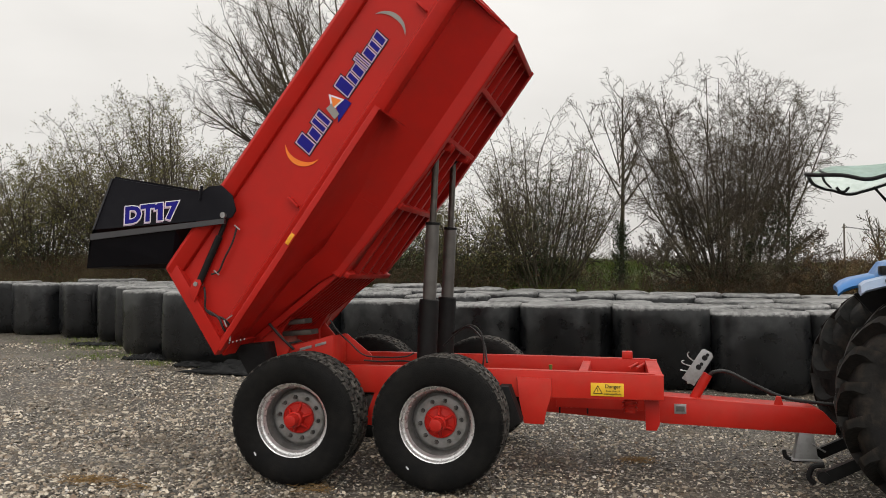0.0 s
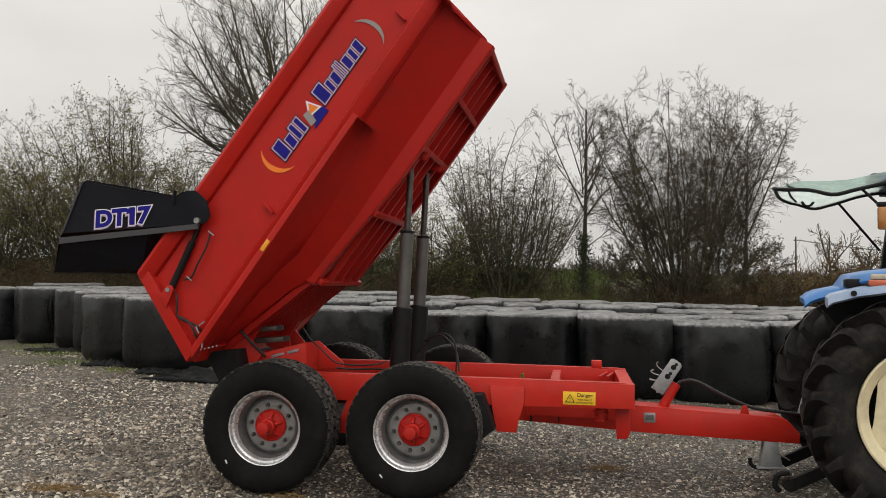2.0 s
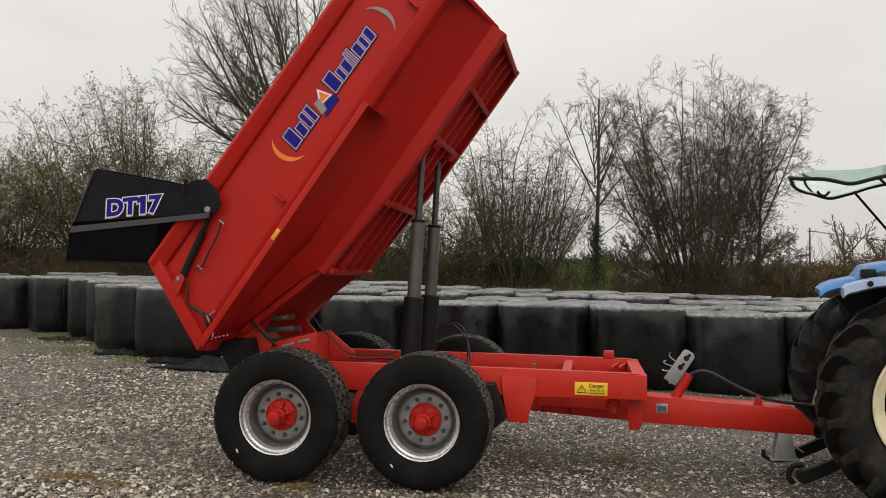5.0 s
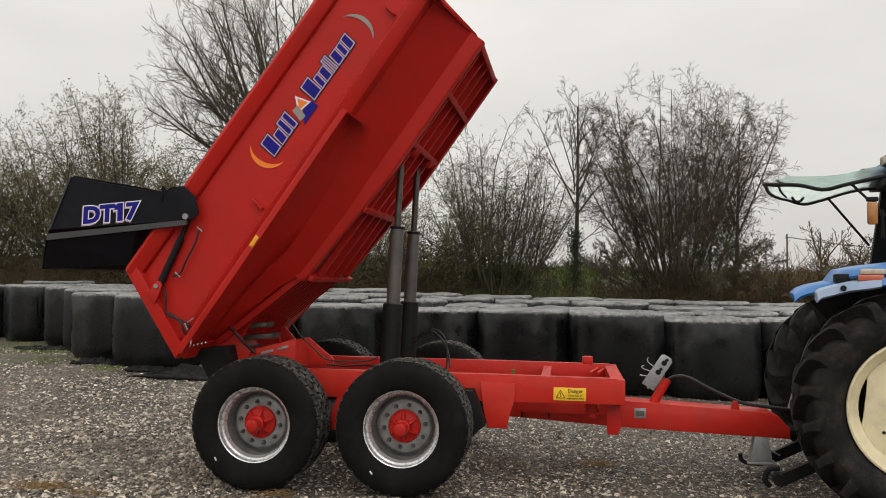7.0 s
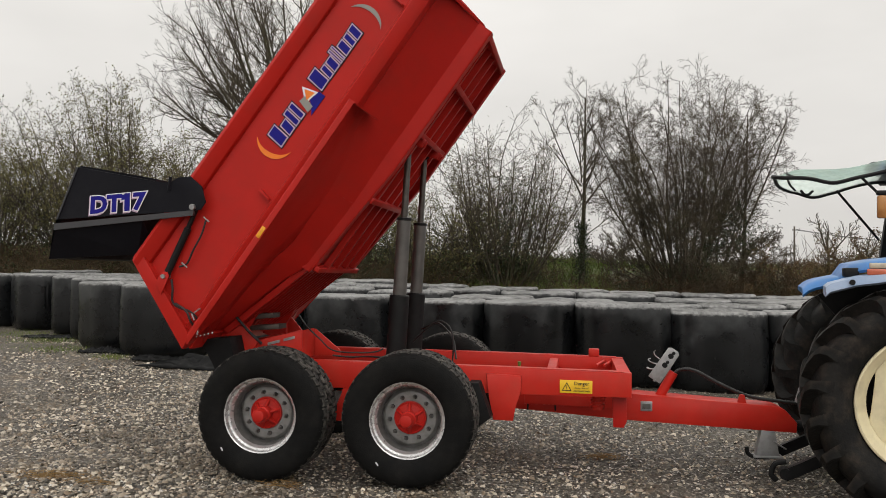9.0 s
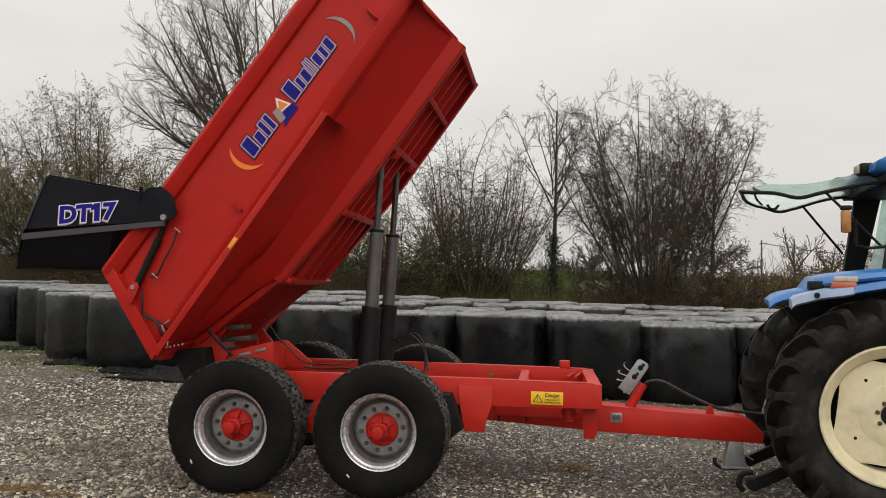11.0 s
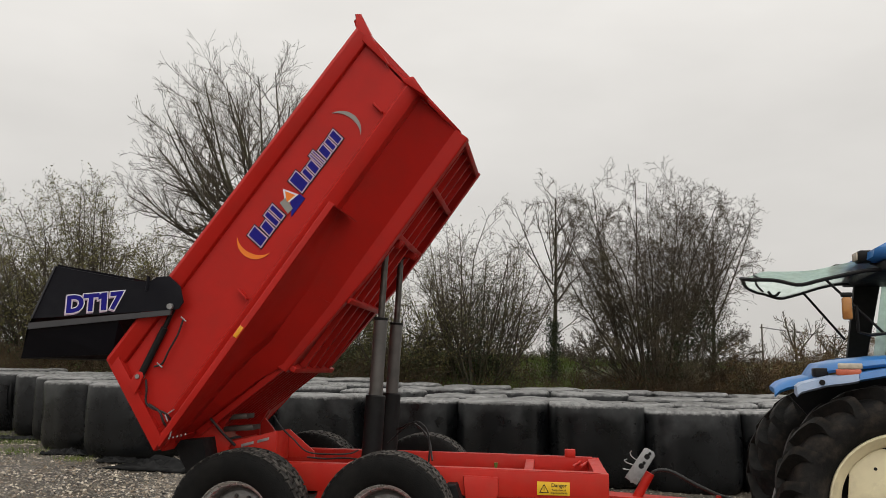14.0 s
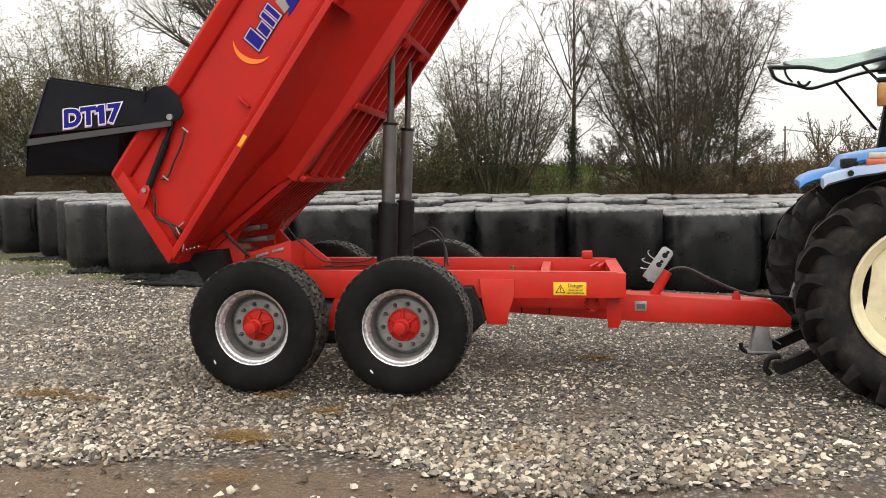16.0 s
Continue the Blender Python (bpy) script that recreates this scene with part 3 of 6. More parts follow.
def make_chassis():
    for y0, y1 in ((0.528, 0.64), (1.80, 1.912)):
        bm = bmesh.new()
        prism(bm, [(-0.42, 0.70), (2.925, 0.685), (2.925, 0.885), (1.8, 0.905), (-0.42, 0.93)], y0, y1, 0.006)
        rail = part("side_rail", bm, RED_CHASSIS, trailer, "red box-section chassis rail")
        # inner lip
        bm = bmesh.new()
        prism(bm, [(-0.3, 0.925), (1.8, 0.905), (2.86, 0.889), (2.86, 0.893), (1.8, 0.911), (-0.3, 0.933)], y0 + 0.01, y1 - 0.01)
        part("wear_strip", bm, RED_CHASSIS, rail)
    bm = bmesh.new()
    prism(bm, [(2.815, 0.69), (2.922, 0.69), (2.922, 0.881), (2.815, 0.883)], 0.642, 1.798, 0.005)
    part("front_beam", bm, RED_CHASSIS, trailer)
    for x in (2.27, 0.62, -0.35):
        bm = bmesh.new()
        box(bm, (x - 0.04, 0.642, 0.70), (x + 0.04, 1.798, 0.872 if x > 2 else 0.85), 0.005)
        part("cross_member", bm, RED_CHASSIS, trailer)
    for x in (2.66, 2.73):
        bm = bmesh.new()
        tube(bm, [(x, 1.36, 0.855), (x + 0.085, 1.79, 0.855)], 0.012, 8)
        part("corner_brace", bm, RED_CHASSIS, trailer)
    # rest pads on the rails
    bm = bmesh.new()
    box(bm, (2.60, 1.81, 0.885), (2.70, 1.90, 0.965), 0.008)
    part("body_rest", bm, RED_CHASSIS, trailer)
    # side bracket
    for y0, y1 in ((0.506, 0.527), (1.913, 1.934)):
        bm = bmesh.new()
        prism(bm, [(1.74, 0.855), (2.03, 0.845), (2.03, 0.71), (1.985, 0.60), (1.965, 0.47), (1.80, 0.475), (1.765, 0.66)], y0, y1, 0.004)
        part("side_bracket", bm, RED_CHASSIS, trailer, "red welded spring bracket plate")
    bm = bmesh.new()
    prism(bm, [(0.56, 0.86), (0.98, 0.852), (0.94, 0.60), (0.85, 0.40), (0.40, 0.42), (0.50, 0.66)], 0.53, 0.60, 0.004)
    part("bogie_hanger", bm, RED_CHASSIS, trailer)
    bm = bmesh.new()
    prism(bm, [(0.56, 0.86), (0.98, 0.852), (0.94, 0.60), (0.85, 0.40), (0.40, 0.42), (0.50, 0.66)], 1.84, 1.91, 0.004)
    part("bogie_hanger", bm, RED_CHASSIS, trailer)
    # axles, springs
    for x in (0, 1.18):
        bm = bmesh.new()
        box(bm, (x - 0.06, 0.16, 0.475), (x + 0.06, WIDE - 0.16, 0.595), 0.01)
        part("axle", bm, BLACK, trailer)
    for y in (0.70, 1.74):
        bm = bmesh.new()
        for k, (h, l) in enumerate(((0, 0.56), (0.022, 0.46), (0.044, 0.34))):
            prism(bm, [(0.59 - l, 0.63 + h), (0.59, 0.70 + h), (0.59 + l, 0.63 + h), (0.59 + l, 0.612 + h), (0.59, 0.682 + h), (0.59 - l, 0.612 + h)], y - 0.04, y + 0.04)
        part("leaf_spring", bm, BLACK, trailer)
    # drawbar
    bm = bmesh.new()
    prism(bm, [(1.75, 0.50), (1.75, 0.66), (2.97, 0.645), (4.17, 0.575), (4.24, 0.545), (4.335, 0.44), (4.33, 0.355), (2.97, 0.415)], 1.07, 1.37, 0.008)
    part("drawbar", bm, RED_CHASSIS, trailer, "red box-section drawbar")
    bm = bmesh.new()
    tube(bm, [(4.30, 1.22, 0.40), (4.42, 1.22, 0.39), (4.55, 1.22, 0.385)], [0.05, 0.045, 0.04], 14)
    part("drawbar_eye", bm, BLACK, trailer)
    # under-slung tray and its tabs
    bm = bmesh.new()
    prism(bm, [(2.03, 0.545), (2.80, 0.53), (2.80, 0.68), (2.03, 0.69)], 0.98, 1.02, 0.003)
    part("inner_plate", bm, RED_CHASSIS, trailer)
    bm = bmesh.new()
    prism(bm, [(2.775, 0.69), (2.89, 0.69), (2.895, 0.47), (2.87, 0.42), (2.785, 0.42)], 0.66, 0.68, 0.003)
    part("stop_plate", bm, RED, trailer)
    bm = bmesh.new()
    tube(bm, [(2.66, 0.75, 0.55), (2.66, 0.75, 0.69)], 0.05, 14)
    for k in range(4):
        tube(bm, [(2.66 + 0.058 * math.cos(a), 0.75 + 0.058 * math.sin(a), 0.56 + 0.03 * k + 0.03 * a / 6.28) for a in [i * 0.5236 for i in range(13)]], 0.008, 6)
    part("coil_spring", bm, RED_CHASSIS, trailer)
    for x in (2.06, 2.30):
        bm = bmesh.new()
        tube(bm, [(x, 1.0, 0.55), (x, 1.0, 0.49)], 0.008, 8)
        part("drain_stub", bm, BLACK, trailer)
    # warning sign and plate
    bm = bmesh.new()
    box(bm, (-0.132, -0.002, -0.053), (0.132, 0.002, 0.053), 0.001)
    sign = part("warning_sign", bm, YELLOW, trailer, "yellow rectangular danger sticker with black print", 30, pose(2.478, 0.524, 0.764, 0, 0.6, 0))
    bm = bmesh.new()
    prism(bm, [(-0.115, -0.035), (-0.035, -0.035), (-0.075, 0.036)], -0.0045, -0.0025)
    part("triangle", bm, INK, sign)
    bm = bmesh.new()
    prism(bm, [(-0.105, -0.029), (-0.045, -0.029), (-0.075, 0.024)], -0.006, -0.0046)
    part("triangle_field", bm, YELLOW, sign)
    bm = bmesh.new()
    box(bm, (-0.078, -0.0075, -0.012), (-0.072, -0.0061, 0.012))
    box(bm, (-0.078, -0.0075, -0.022), (-0.072, -0.0061, -0.016))
    part("mark", bm, INK, sign)
    o = new("word", lettering("Danger", 0.042, 0.0004))
    o.data.materials.append(INK)
    o.parent, o.matrix_local = sign, pose(0.045, -0.004, 0.026, 90, 0, 0)
    for text, z in (("Keep clear of", -0.010), ("unpropped body", -0.033)):
        o = new("word", lettering(text, 0.0205, 0.0002))
        o.data.materials.append(INK)
        o.parent, o.matrix_local = sign, pose(0.045, -0.004, z, 90, 0, 0)
    bm = bmesh.new()
    box(bm, (3.035, 1.064, 0.50), (3.135, 1.069, 0.585), 0.001)
    plate = part("maker_plate", bm, STEEL, trailer, "small bare metal plate")
    bm = bmesh.new()
    box(bm, (3.05, 1.061, 0.52), (3.12, 1.063, 0.565))
    part("plate_field", bm, RAM, plate)
    # hose stand
    bm = bmesh.new()
    tube(bm, [(3.20, 1.20, 0.60), (3.33, 1.20, 0.83)], 0.042, 14)
    post = part("hose_post", bm, RED_CHASSIS, trailer, "short slanting red tube")
    bm = bmesh.new()
    ang = radians(57)
    ux, uz = math.cos(ang), math.sin(ang)

    def on(a, b):
        return (3.145 + ux * a - uz * b, 0.735 + uz * a + ux * b)
    outline = [on(0.03, 0.065), on(0.03, -0.055), on(0.33, -0.055), on(0.352, -0.03), on(0.352, 0.035), on(0.335, 0.058)]
    prism(bm, outline, 1.145, 1.153, 0.002)
    bracket = part("hose_bracket", bm, GALV, trailer, "galvanised bracket plate with keyhole slots")
    for a in (0.19, 0.285):
        bm = bmesh.new()
        p = on(a, 0.0)
        q = on(a + 0.035, -0.006)
        lathe(bm, [(0.0, -0.001), (0.024, -0.001), (0.024, 0.003)], 16)
        bmesh.ops.translate(bm, verts=bm.verts, vec=(p[0], 1.1435, p[1]))
        lathe_b = bmesh.new()
        lathe(lathe_b, [(0.0, -0.001), (0.015, -0.001), (0.015, 0.003)], 12)
        bmesh.ops.translate(lathe_b, verts=lathe_b.verts, vec=(q[0], 1.1415, q[1]))
        part("keyhole", bm, BLACK, bracket)
        part("keyhole", lathe_b, BLACK, bracket)
    for a, b in ((0.03, 0.0), (0.08, -0.04)):
        p = on(a, b)
        bm = bmesh.new()
        lathe(bm, [(0.0, -0.012), (0.012, -0.012), (0.014, 0.003)], 6)
        bmesh.ops.translate(bm, verts=bm.verts, vec=(p[0], 1.143, p[1]))
        part("bolt", bm, STEEL, bracket)
    for k, (dx, dz) in enumerate(((-0.06, 0.02), (-0.08, 0.10), (-0.05, 0.16))):
        bm = bmesh.new()
        p = on(0.10 + 0.05 * k, 0.07)
        tube(bm, bent([(p[0] + 0.02, 1.16, p[1]), (p[0] + dx * 0.5, 1.16, p[1] + dz * 0.2), (p[0] + dx * 0.75, 1.17, p[1] + dz * 0.4), (p[0] + dx * 0.45, 1.17, p[1] + dz * 0.5)], 5), 0.005, 7)
        part("hook_wire", bm, STEEL, bracket)
    bm = bmesh.new()
    line = bent([(3.33, 1.22, 0.80), (3.38, 1.22, 0.845), (3.50, 1.2, 0.85), (3.72, 1.18, 0.74), (3.95, 1.16, 0.645), (4.2, 1.15, 0.61), (4.42, 1.15, 0.60), (4.60, 1.1, 0.66)], 14)
    tube(bm, line, [0.014 + 0.003 * (i % 2) for i in range(len(line))], 9)
    part("supply_hose", bm, HOSE, trailer, "black corrugated supply hose")
    bm = bmesh.new()
    prism(bm, [(3.85, 0.585), (3.93, 0.583), (3.91, 0.66), (3.875, 0.665)], 1.10, 1.13, 0.003)
    part("hose_lug", bm, RED_CHASSIS, trailer)
    # parking jack
    bm = bmesh.new()
    prism(bm, [(4.045, 0.37), (4.155, 0.36), (4.19, 0.15), (4.0, 0.15)], 1.07, 1.17, 0.004)
    jack = part("parking_jack", bm, GALV, trailer, "grey steel parking jack under the drawbar")
    bm = bmesh.new()
    tube(bm, bent([(3.93, 1.12, 0.215), (3.94, 1.12, 0.16), (3.99, 1.12, 0.135), (4.08, 1.12, 0.13), (4.20, 1.12, 0.14)], 5), 0.018, 8)
    part("skid_foot", bm, BLACK, jack)
    bm = bmesh.new()
    box(bm, (3.98, 1.05, 0.135), (4.22, 1.19, 0.152), 0.004)
    part("foot_plate", bm, GALV, jack)
    bm = bmesh.new()
    tube(bm, [(4.14, 1.06, 0.28), (4.24, 1.04, 0.22)], 0.007, 7)
    part("jack_pin", bm, STEEL, jack)
    # mud flaps
    bm = bmesh.new()
    prism(bm, [(-0.72, 1.10), (-0.43, 1.125), (-0.34, 0.72), (-0.50, 0.72), (-0.575, 0.90), (-0.64, 1.0)], 0.32, 0.60, 0.006)
    part("mud_flap", bm, FLAP, trailer, "black rubber mud flap")
    bm = bmesh.new()
    prism(bm, [(1.62, 0.80), (1.70, 0.80), (1.80, 0.52), (1.70, 0.45), (1.60, 0.44)], 0.30, 0.50, 0.006)
    part("mud_flap", bm, FLAP, trailer, "black rubber mud flap")
    # rear hinge housings
    for y0, y1 in ((0.62, 0.645),):
        bm = bmesh.new()
        prism(bm, [(-0.34, 0.92), (-0.36, 1.06), (-0.28, 1.08), (0.11, 1.18), (0.11, 0.92)], y0, y1, 0.004)
        hp = part("hinge_plate", bm, RED_CHASSIS, trailer, "red welded hinge plate")
        bm = bmesh.new()
        prism(bm, [(-0.20, 1.062), (-0.09, 1.090), (-0.09, 1.066), (-0.20, 1.038)], y0 - 0.012, y0 - 0.001, 0.002)
        part("grease_strip", bm, GALV, hp)
        bm = bmesh.new()
        prism(bm, [(-0.055, 1.099), (0.045, 1.125), (0.045, 1.101), (-0.055, 1.075)], y0 - 0.012, y0 - 0.001, 0.002)
        part("grease_strip", bm, GALV, hp)
    bm = bmesh.new()
    prism(bm, [(-0.34, 0.92), (-0.36, 1.055), (-0.28, 1.074), (0.105, 1.173), (0.105, 0.92)], 0.648, 1.0, 0.004)
    part("hinge_box", bm, RED_CHASSIS, trailer)
    bm = bmesh.new()
    prism(bm, [(-0.34, 0.92), (-0.36, 1.055), (0.105, 1.165), (0.34, 0.975), (0.34, 0.92)], 1.02, 1.04, 0.004)
    part("hinge_plate", bm, RED_CHASSIS, trailer)
    for y0, y1 in ((0.585, 0.61), (1.83, 1.855)):
        bm = bmesh.new()
        prism(bm, [(-0.80, 1.285), (-0.60, 1.345), (-0.50, 1.33), (-0.28, 1.08), (-0.34, 0.95), (-0.50, 0.95), (-0.56, 1.10), (-0.82, 1.12)], y0, y1, 0.004)
        part("tail_plate", bm, RED_CHASSIS, trailer, "red hinge side plate below the body")
    for k in range(7):
        bm = bmesh.new()
        x = -0.66 + 0.034 * k
        tube(bm, [(x, 0.02, 1.128 + 0.008 * k), (x + 0.012, 0.0, 1.137 + 0.008 * k)], 0.006, 6)
        part("stud", bm, GALV, trailer, "", 30)
    bm = bmesh.new()
    tube(bm, [(-0.44, 0.66, 1.02), (-0.44, 1.78, 1.02)], 0.045, 18)
    part("hinge_pin", bm, RED_CHASSIS, trailer)
    for x0, x1, z in ((-0.45, -0.19, 1.275), (-0.40, -0.13, 1.178)):
        bm = bmesh.new()
        prism(bm, [(x0, z - 0.022), (x1, z - 0.002), (x1, z + 0.042), (x0, z + 0.022)], 0.70, 0.90, 0.003)
        part("step_bar", bm, CHROME, trailer, "dull light metal cross bar")
    bm = bmesh.new()
    tube(bm, [(1.0, 0.60, 0.80), (1.0, 1.84, 0.80)], 0.05, 16)
    part("ram_pivot", bm, RED_CHASSIS, trailer)
    # loose pipes on the chassis
    for pts, r in (([(0.02, 0.80, 1.30), (0.10, 0.78, 1.20), (0.22, 0.76, 1.10), (0.34, 0.80, 0.99), (0.55, 0.84, 0.97), (0.70, 0.90, 0.975), (0.76, 0.95, 1.0)], 0.007),
                   ([(0.35, 0.75, 0.95), (0.5, 0.8, 0.935), (0.7, 0.78, 0.945), (0.9, 0.72, 0.935), (1.1, 0.70, 0.94)], 0.008),
                   ([(-0.84, 0.45, 1.33), (-0.74, 0.50, 1.375), (-0.60, 0.54, 1.375), (-0.50, 0.54, 1.32), (-0.44, 0.54, 1.26), (-0.36, 0.55, 1.17), (-0.25, 0.60, 1.05)], 0.012),
                   ([(1.02, 1.0, 1.06), (1.15, 0.95, 1.18), (1.28, 0.9, 1.26), (1.38, 0.88, 1.20), (1.41, 0.88, 1.05), (1.40, 0.88, 0.88)], 0.008),
                   ([(1.02, 1.45, 1.15), (1.2, 1.3, 1.22), (1.36, 1.15, 1.10), (1.42, 1.0, 0.92)], 0.009)):
        bm = bmesh.new()
        tube(bm, bent(pts, 8), r, 8)
        part("hydraulic_hose", bm, HOSE, trailer, "thin black hydraulic hose")
    bm = bmesh.new()
    tube(bm, [(1.98, 1.05, 0.86), (1.98, 1.05, 0.905)], [0.012, 0.018], 8)
    part("valve_cap", bm, GRASS, trailer, "small green valve cap")


make_chassis()


def v_top(u):
    return 0.735 - 0.031 * u


def v_ridge(u):
    return 0.045 - 0.012 * u


def v_floor(u):
    return -0.005 - 0.32 * max(0.0, u) if u < 1.0 else -0.325 - 0.10 * step(1.0, 1.12, u) - 0.018 * (u - 1.0)


def u_front(v):
    return 3.575 + (0.22 * v if v > 0 else 0.0)


def make_body():
    stations = [0, 0.06, 0.12, 0.18, 0.24, 0.30, 0.5, 0.75, 1.0]
    rings = []
    for t in stations:
        uu = 3.58 * t
        wf = 0.40 + 0.13 * step(0, 1.1, uu)
        vt, vr, vf = v_top(uu), v_ridge(uu), v_floor(uu)
        half = [(0.02, vt), (0.02, vr), (wf, vf), (WIDE - wf, vf), (WIDE - 0.02, vr), (WIDE - 0.02, vt),
                (WIDE - 0.05, vt), (WIDE - 0.05, vr + 0.012), (WIDE - wf - 0.02, vf + 0.025), (wf + 0.02, vf + 0.025), (0.05, vr + 0.012), (0.05, vt)]
        ring = []
        for w, v in half:
            a, b = 0.455 * max(0, v) + 0.02, u_front(v)
            ring.append((a + (b - a) * t, w, v))
        rings.append(ring)
    bm = bmesh.new()
    sweep(bm, rings)
    body = part("tipping_body", bm, RED, trailer, "glossy red steel tipping body raised steeply", 25, BODY)

    def along(name, poly, us, parent=body, material=RED, label="", far=True, smooth=25, bevel=0.004):
        """A rail along the body: poly gives (w, v) at a station u; mirrored on the far side."""
        for side in ((0, 1) if far else (0,)):
            b = bmesh.new()
            rs = []
            for u in us:
                rs.append([(uu, WIDE - w if side else w, v) for uu, w, v in poly(u)])
            sweep(b, rs)
            if bevel:
                bmesh.ops.bevel(b, geom=b.edges[:], offset=bevel, segments=2, profile=0.5, affect="EDGES", clamp_overlap=True)
            part(name, b, material, parent, label, smooth)

    def rim_poly(u):
        t = (u - 0.33) / 3.4
        vt = v_top(u) + 0.012
        pts = [(0.018, vt - 0.135), (-0.02, vt - 0.125), (-0.065, vt - 0.03), (-0.05, vt), (0.09, vt), (0.09, vt - 0.03), (0.018, vt - 0.03)]
        return [(u + 0.455 * (v - v_top(0.33)) * (1 - t), w, v) for w, v in pts]
    along("top_rim", rim_poly, (0.35, 1.4, 2.6, 3.74))

    def ridge_poly(u):
        vr = v_ridge(u)
        pts = [(0.019, vr + 0.018), (-0.006, vr + 0.001), (-0.009, vr - 0.006), (0.030, vr - 0.085), (0.045, vr - 0.108), (0.15, vr - 0.12), (0.018, vr - 0.03)]
        return [(u, w, v) for w, v in pts]
    along("waist_rail", ridge_poly, (0.14, 1.4, 2.6, 3.62))

    def ledge_poly(u):
        k = step(0.0, 0.7, u)
        v = -0.03 - 0.012 * u - 0.046 * k
        out = -0.036 - 0.138 * k
        g = 1 - step(1.75, 2.38, u)
        wf = 0.40 + 0.13 * step(0, 1.1, u)

        def flank(w):
            return v_ridge(u) + (v_floor(u) - v_ridge(u)) * (w - 0.02) / (wf - 0.02) - 0.004
        low = (out + 0.014, v - 0.024 * g)
        far_w = 0.19 + 0.10 * g
        meet = (far_w, min(flank(far_w), v - 0.03))
        soft = []
        for q in (0.25, 0.5, 0.75):
            straight = (low[0] + (meet[0] - low[0]) * q, low[1] + (meet[1] - low[1]) * q)
            corner = (0.02 + 0.14 * q, v - 0.012)
            bow = 1 - g * 0.75
            soft.append((straight[0] + (corner[0] - straight[0]) * bow, straight[1] + (corner[1] - straight[1]) * bow))
        pts = [(out + 0.014, v + 0.026), (out + 0.004, v + 0.020), (out, v + 0.010), (out, v - 0.028), (out + 0.010, v - 0.032), low] + soft + [meet, (meet[0] + 0.03, meet[1] + 0.03), (0.0, v + 0.044 + 0.02 * k)]
        return [(u, w, vv) for w, vv in pts]
    along("mudguard_ledge", ledge_poly, (0.05, 0.2, 0.4, 0.6, 0.8, 1.2, 1.6, 1.75, 1.9, 2.05, 2.2, 2.35, 2.42), smooth=60, bevel=0.0)
    for side in (0, 1):
        b = bmesh.new()
        ring = []
        for u in (2.42, 2.432):
            v = -0.03 - 0.012 * u - 0.046
            line = [(-0.174, v + 0.024), (-0.176, v - 0.034), (-0.14, v - 0.055), (0.21, v - 0.155), (0.21, v + 0.04), (0.0, v + 0.066)]
            ring.append([(u, WIDE - w if side else w, vv) for w, vv in line])
        sweep(b, ring)
        part("ledge_end_plate", b, RED, body, "", 25)
    # weld seam down the flank
    for side in (0, 1):
        b = bmesh.new()
        u = 1.72
        wf = 0.53
        ring = []
        for w in (0.24, 0.50):
            vv = v_ridge(u) + (v_floor(u) - v_ridge(u)) * (w - 0.02) / (wf - 0.02)
            ring.append([(u + du, WIDE - w - dw if side else w + dw, vv - 0.0035 + dv) for du, dw, dv in ((-0.004, 0, 0), (0.004, 0, 0), (0.004, 0.004, 0.006), (-0.004, 0.004, 0.006))])
        sweep(b, ring)
        part("weld_seam", b, RED, body, "", None)

    # rear frame: slanting post and short return along the ledge
    for side in (0, 1):
        b = bmesh.new()
        y0, y1 = (-0.045, 0.09) if not side else (WIDE - 0.09, WIDE + 0.045)
        prism(b, [(-0.005, -0.045), (0.12, -0.045), (0.135, 0.02), (0.455, 0.735), (0.335, 0.735)], y0, y1, 0.008)
        part("rear_post", b, RED, body, "", 25)
    b = bmesh.new()
    prism(b, [(-0.01, -0.06), (0.13, -0.06), (0.13, -0.005), (0.0, 0.0)], 0.09, WIDE - 0.09, 0.005)
    part("rear_sill", b, RED, body, "", 25)

    # lugs on the waist rail
    for u in (1.40, 3.28):
        for side in (0, 1):
            b = bmesh.new()
            y0, y1 = (-0.03, 0.02) if not side else (WIDE - 0.02, WIDE + 0.03)
            v = v_ridge(u)
            prism(b, [(u - 0.008, v + 0.03), (u + 0.008, v + 0.03), (u + 0.03, v + 0.135), (u + 0.012, v + 0.138)], y0, y1, 0.002)
            part("sheet_lug", b, RED, body, "", 25)

    # headboard with raised, forward-leaning lip
    rs = []
    for off in (0.004, 0.026):
        ring = []
        for w, v, du in ((0.02, -0.10, 0), (0.53, -0.465, 0), (WIDE - 0.53, -0.465, 0), (WIDE - 0.02, -0.10, 0), (WIDE - 0.02, 0.60, 0), (WIDE + 0.01, 0.70, 0.06), (-0.01, 0.70, 0.06), (0.02, 0.60, 0)):
            ring.append((u_front(v) + off + du, w, v))
        rs.append(ring)
    b = bmesh.new()
    sweep(b, rs)
    part("headboard", b, RED, body, "", 25)
    b = bmesh.new()
    prism(b, [(3.70, 0.60), (3.735, 0.618), (3.845, 0.719), (3.873, 0.675), (3.73, 0.43), (3.645, 0.22), (3.63, 0.22)], -0.035, WIDE + 0.035, 0.006)
    part("spill_lip", b, RED, body, "", 25)
    b = bmesh.new()
    prism(b, [(3.595, 0.058), (3.662, 0.0), (3.667, -0.015), (3.632, -0.10), (3.60, -0.19), (3.585, -0.19), (3.585, 0.03)], -0.028, WIDE + 0.028, 0.006)
    part("front_rail", b, RED, body, "", 25)
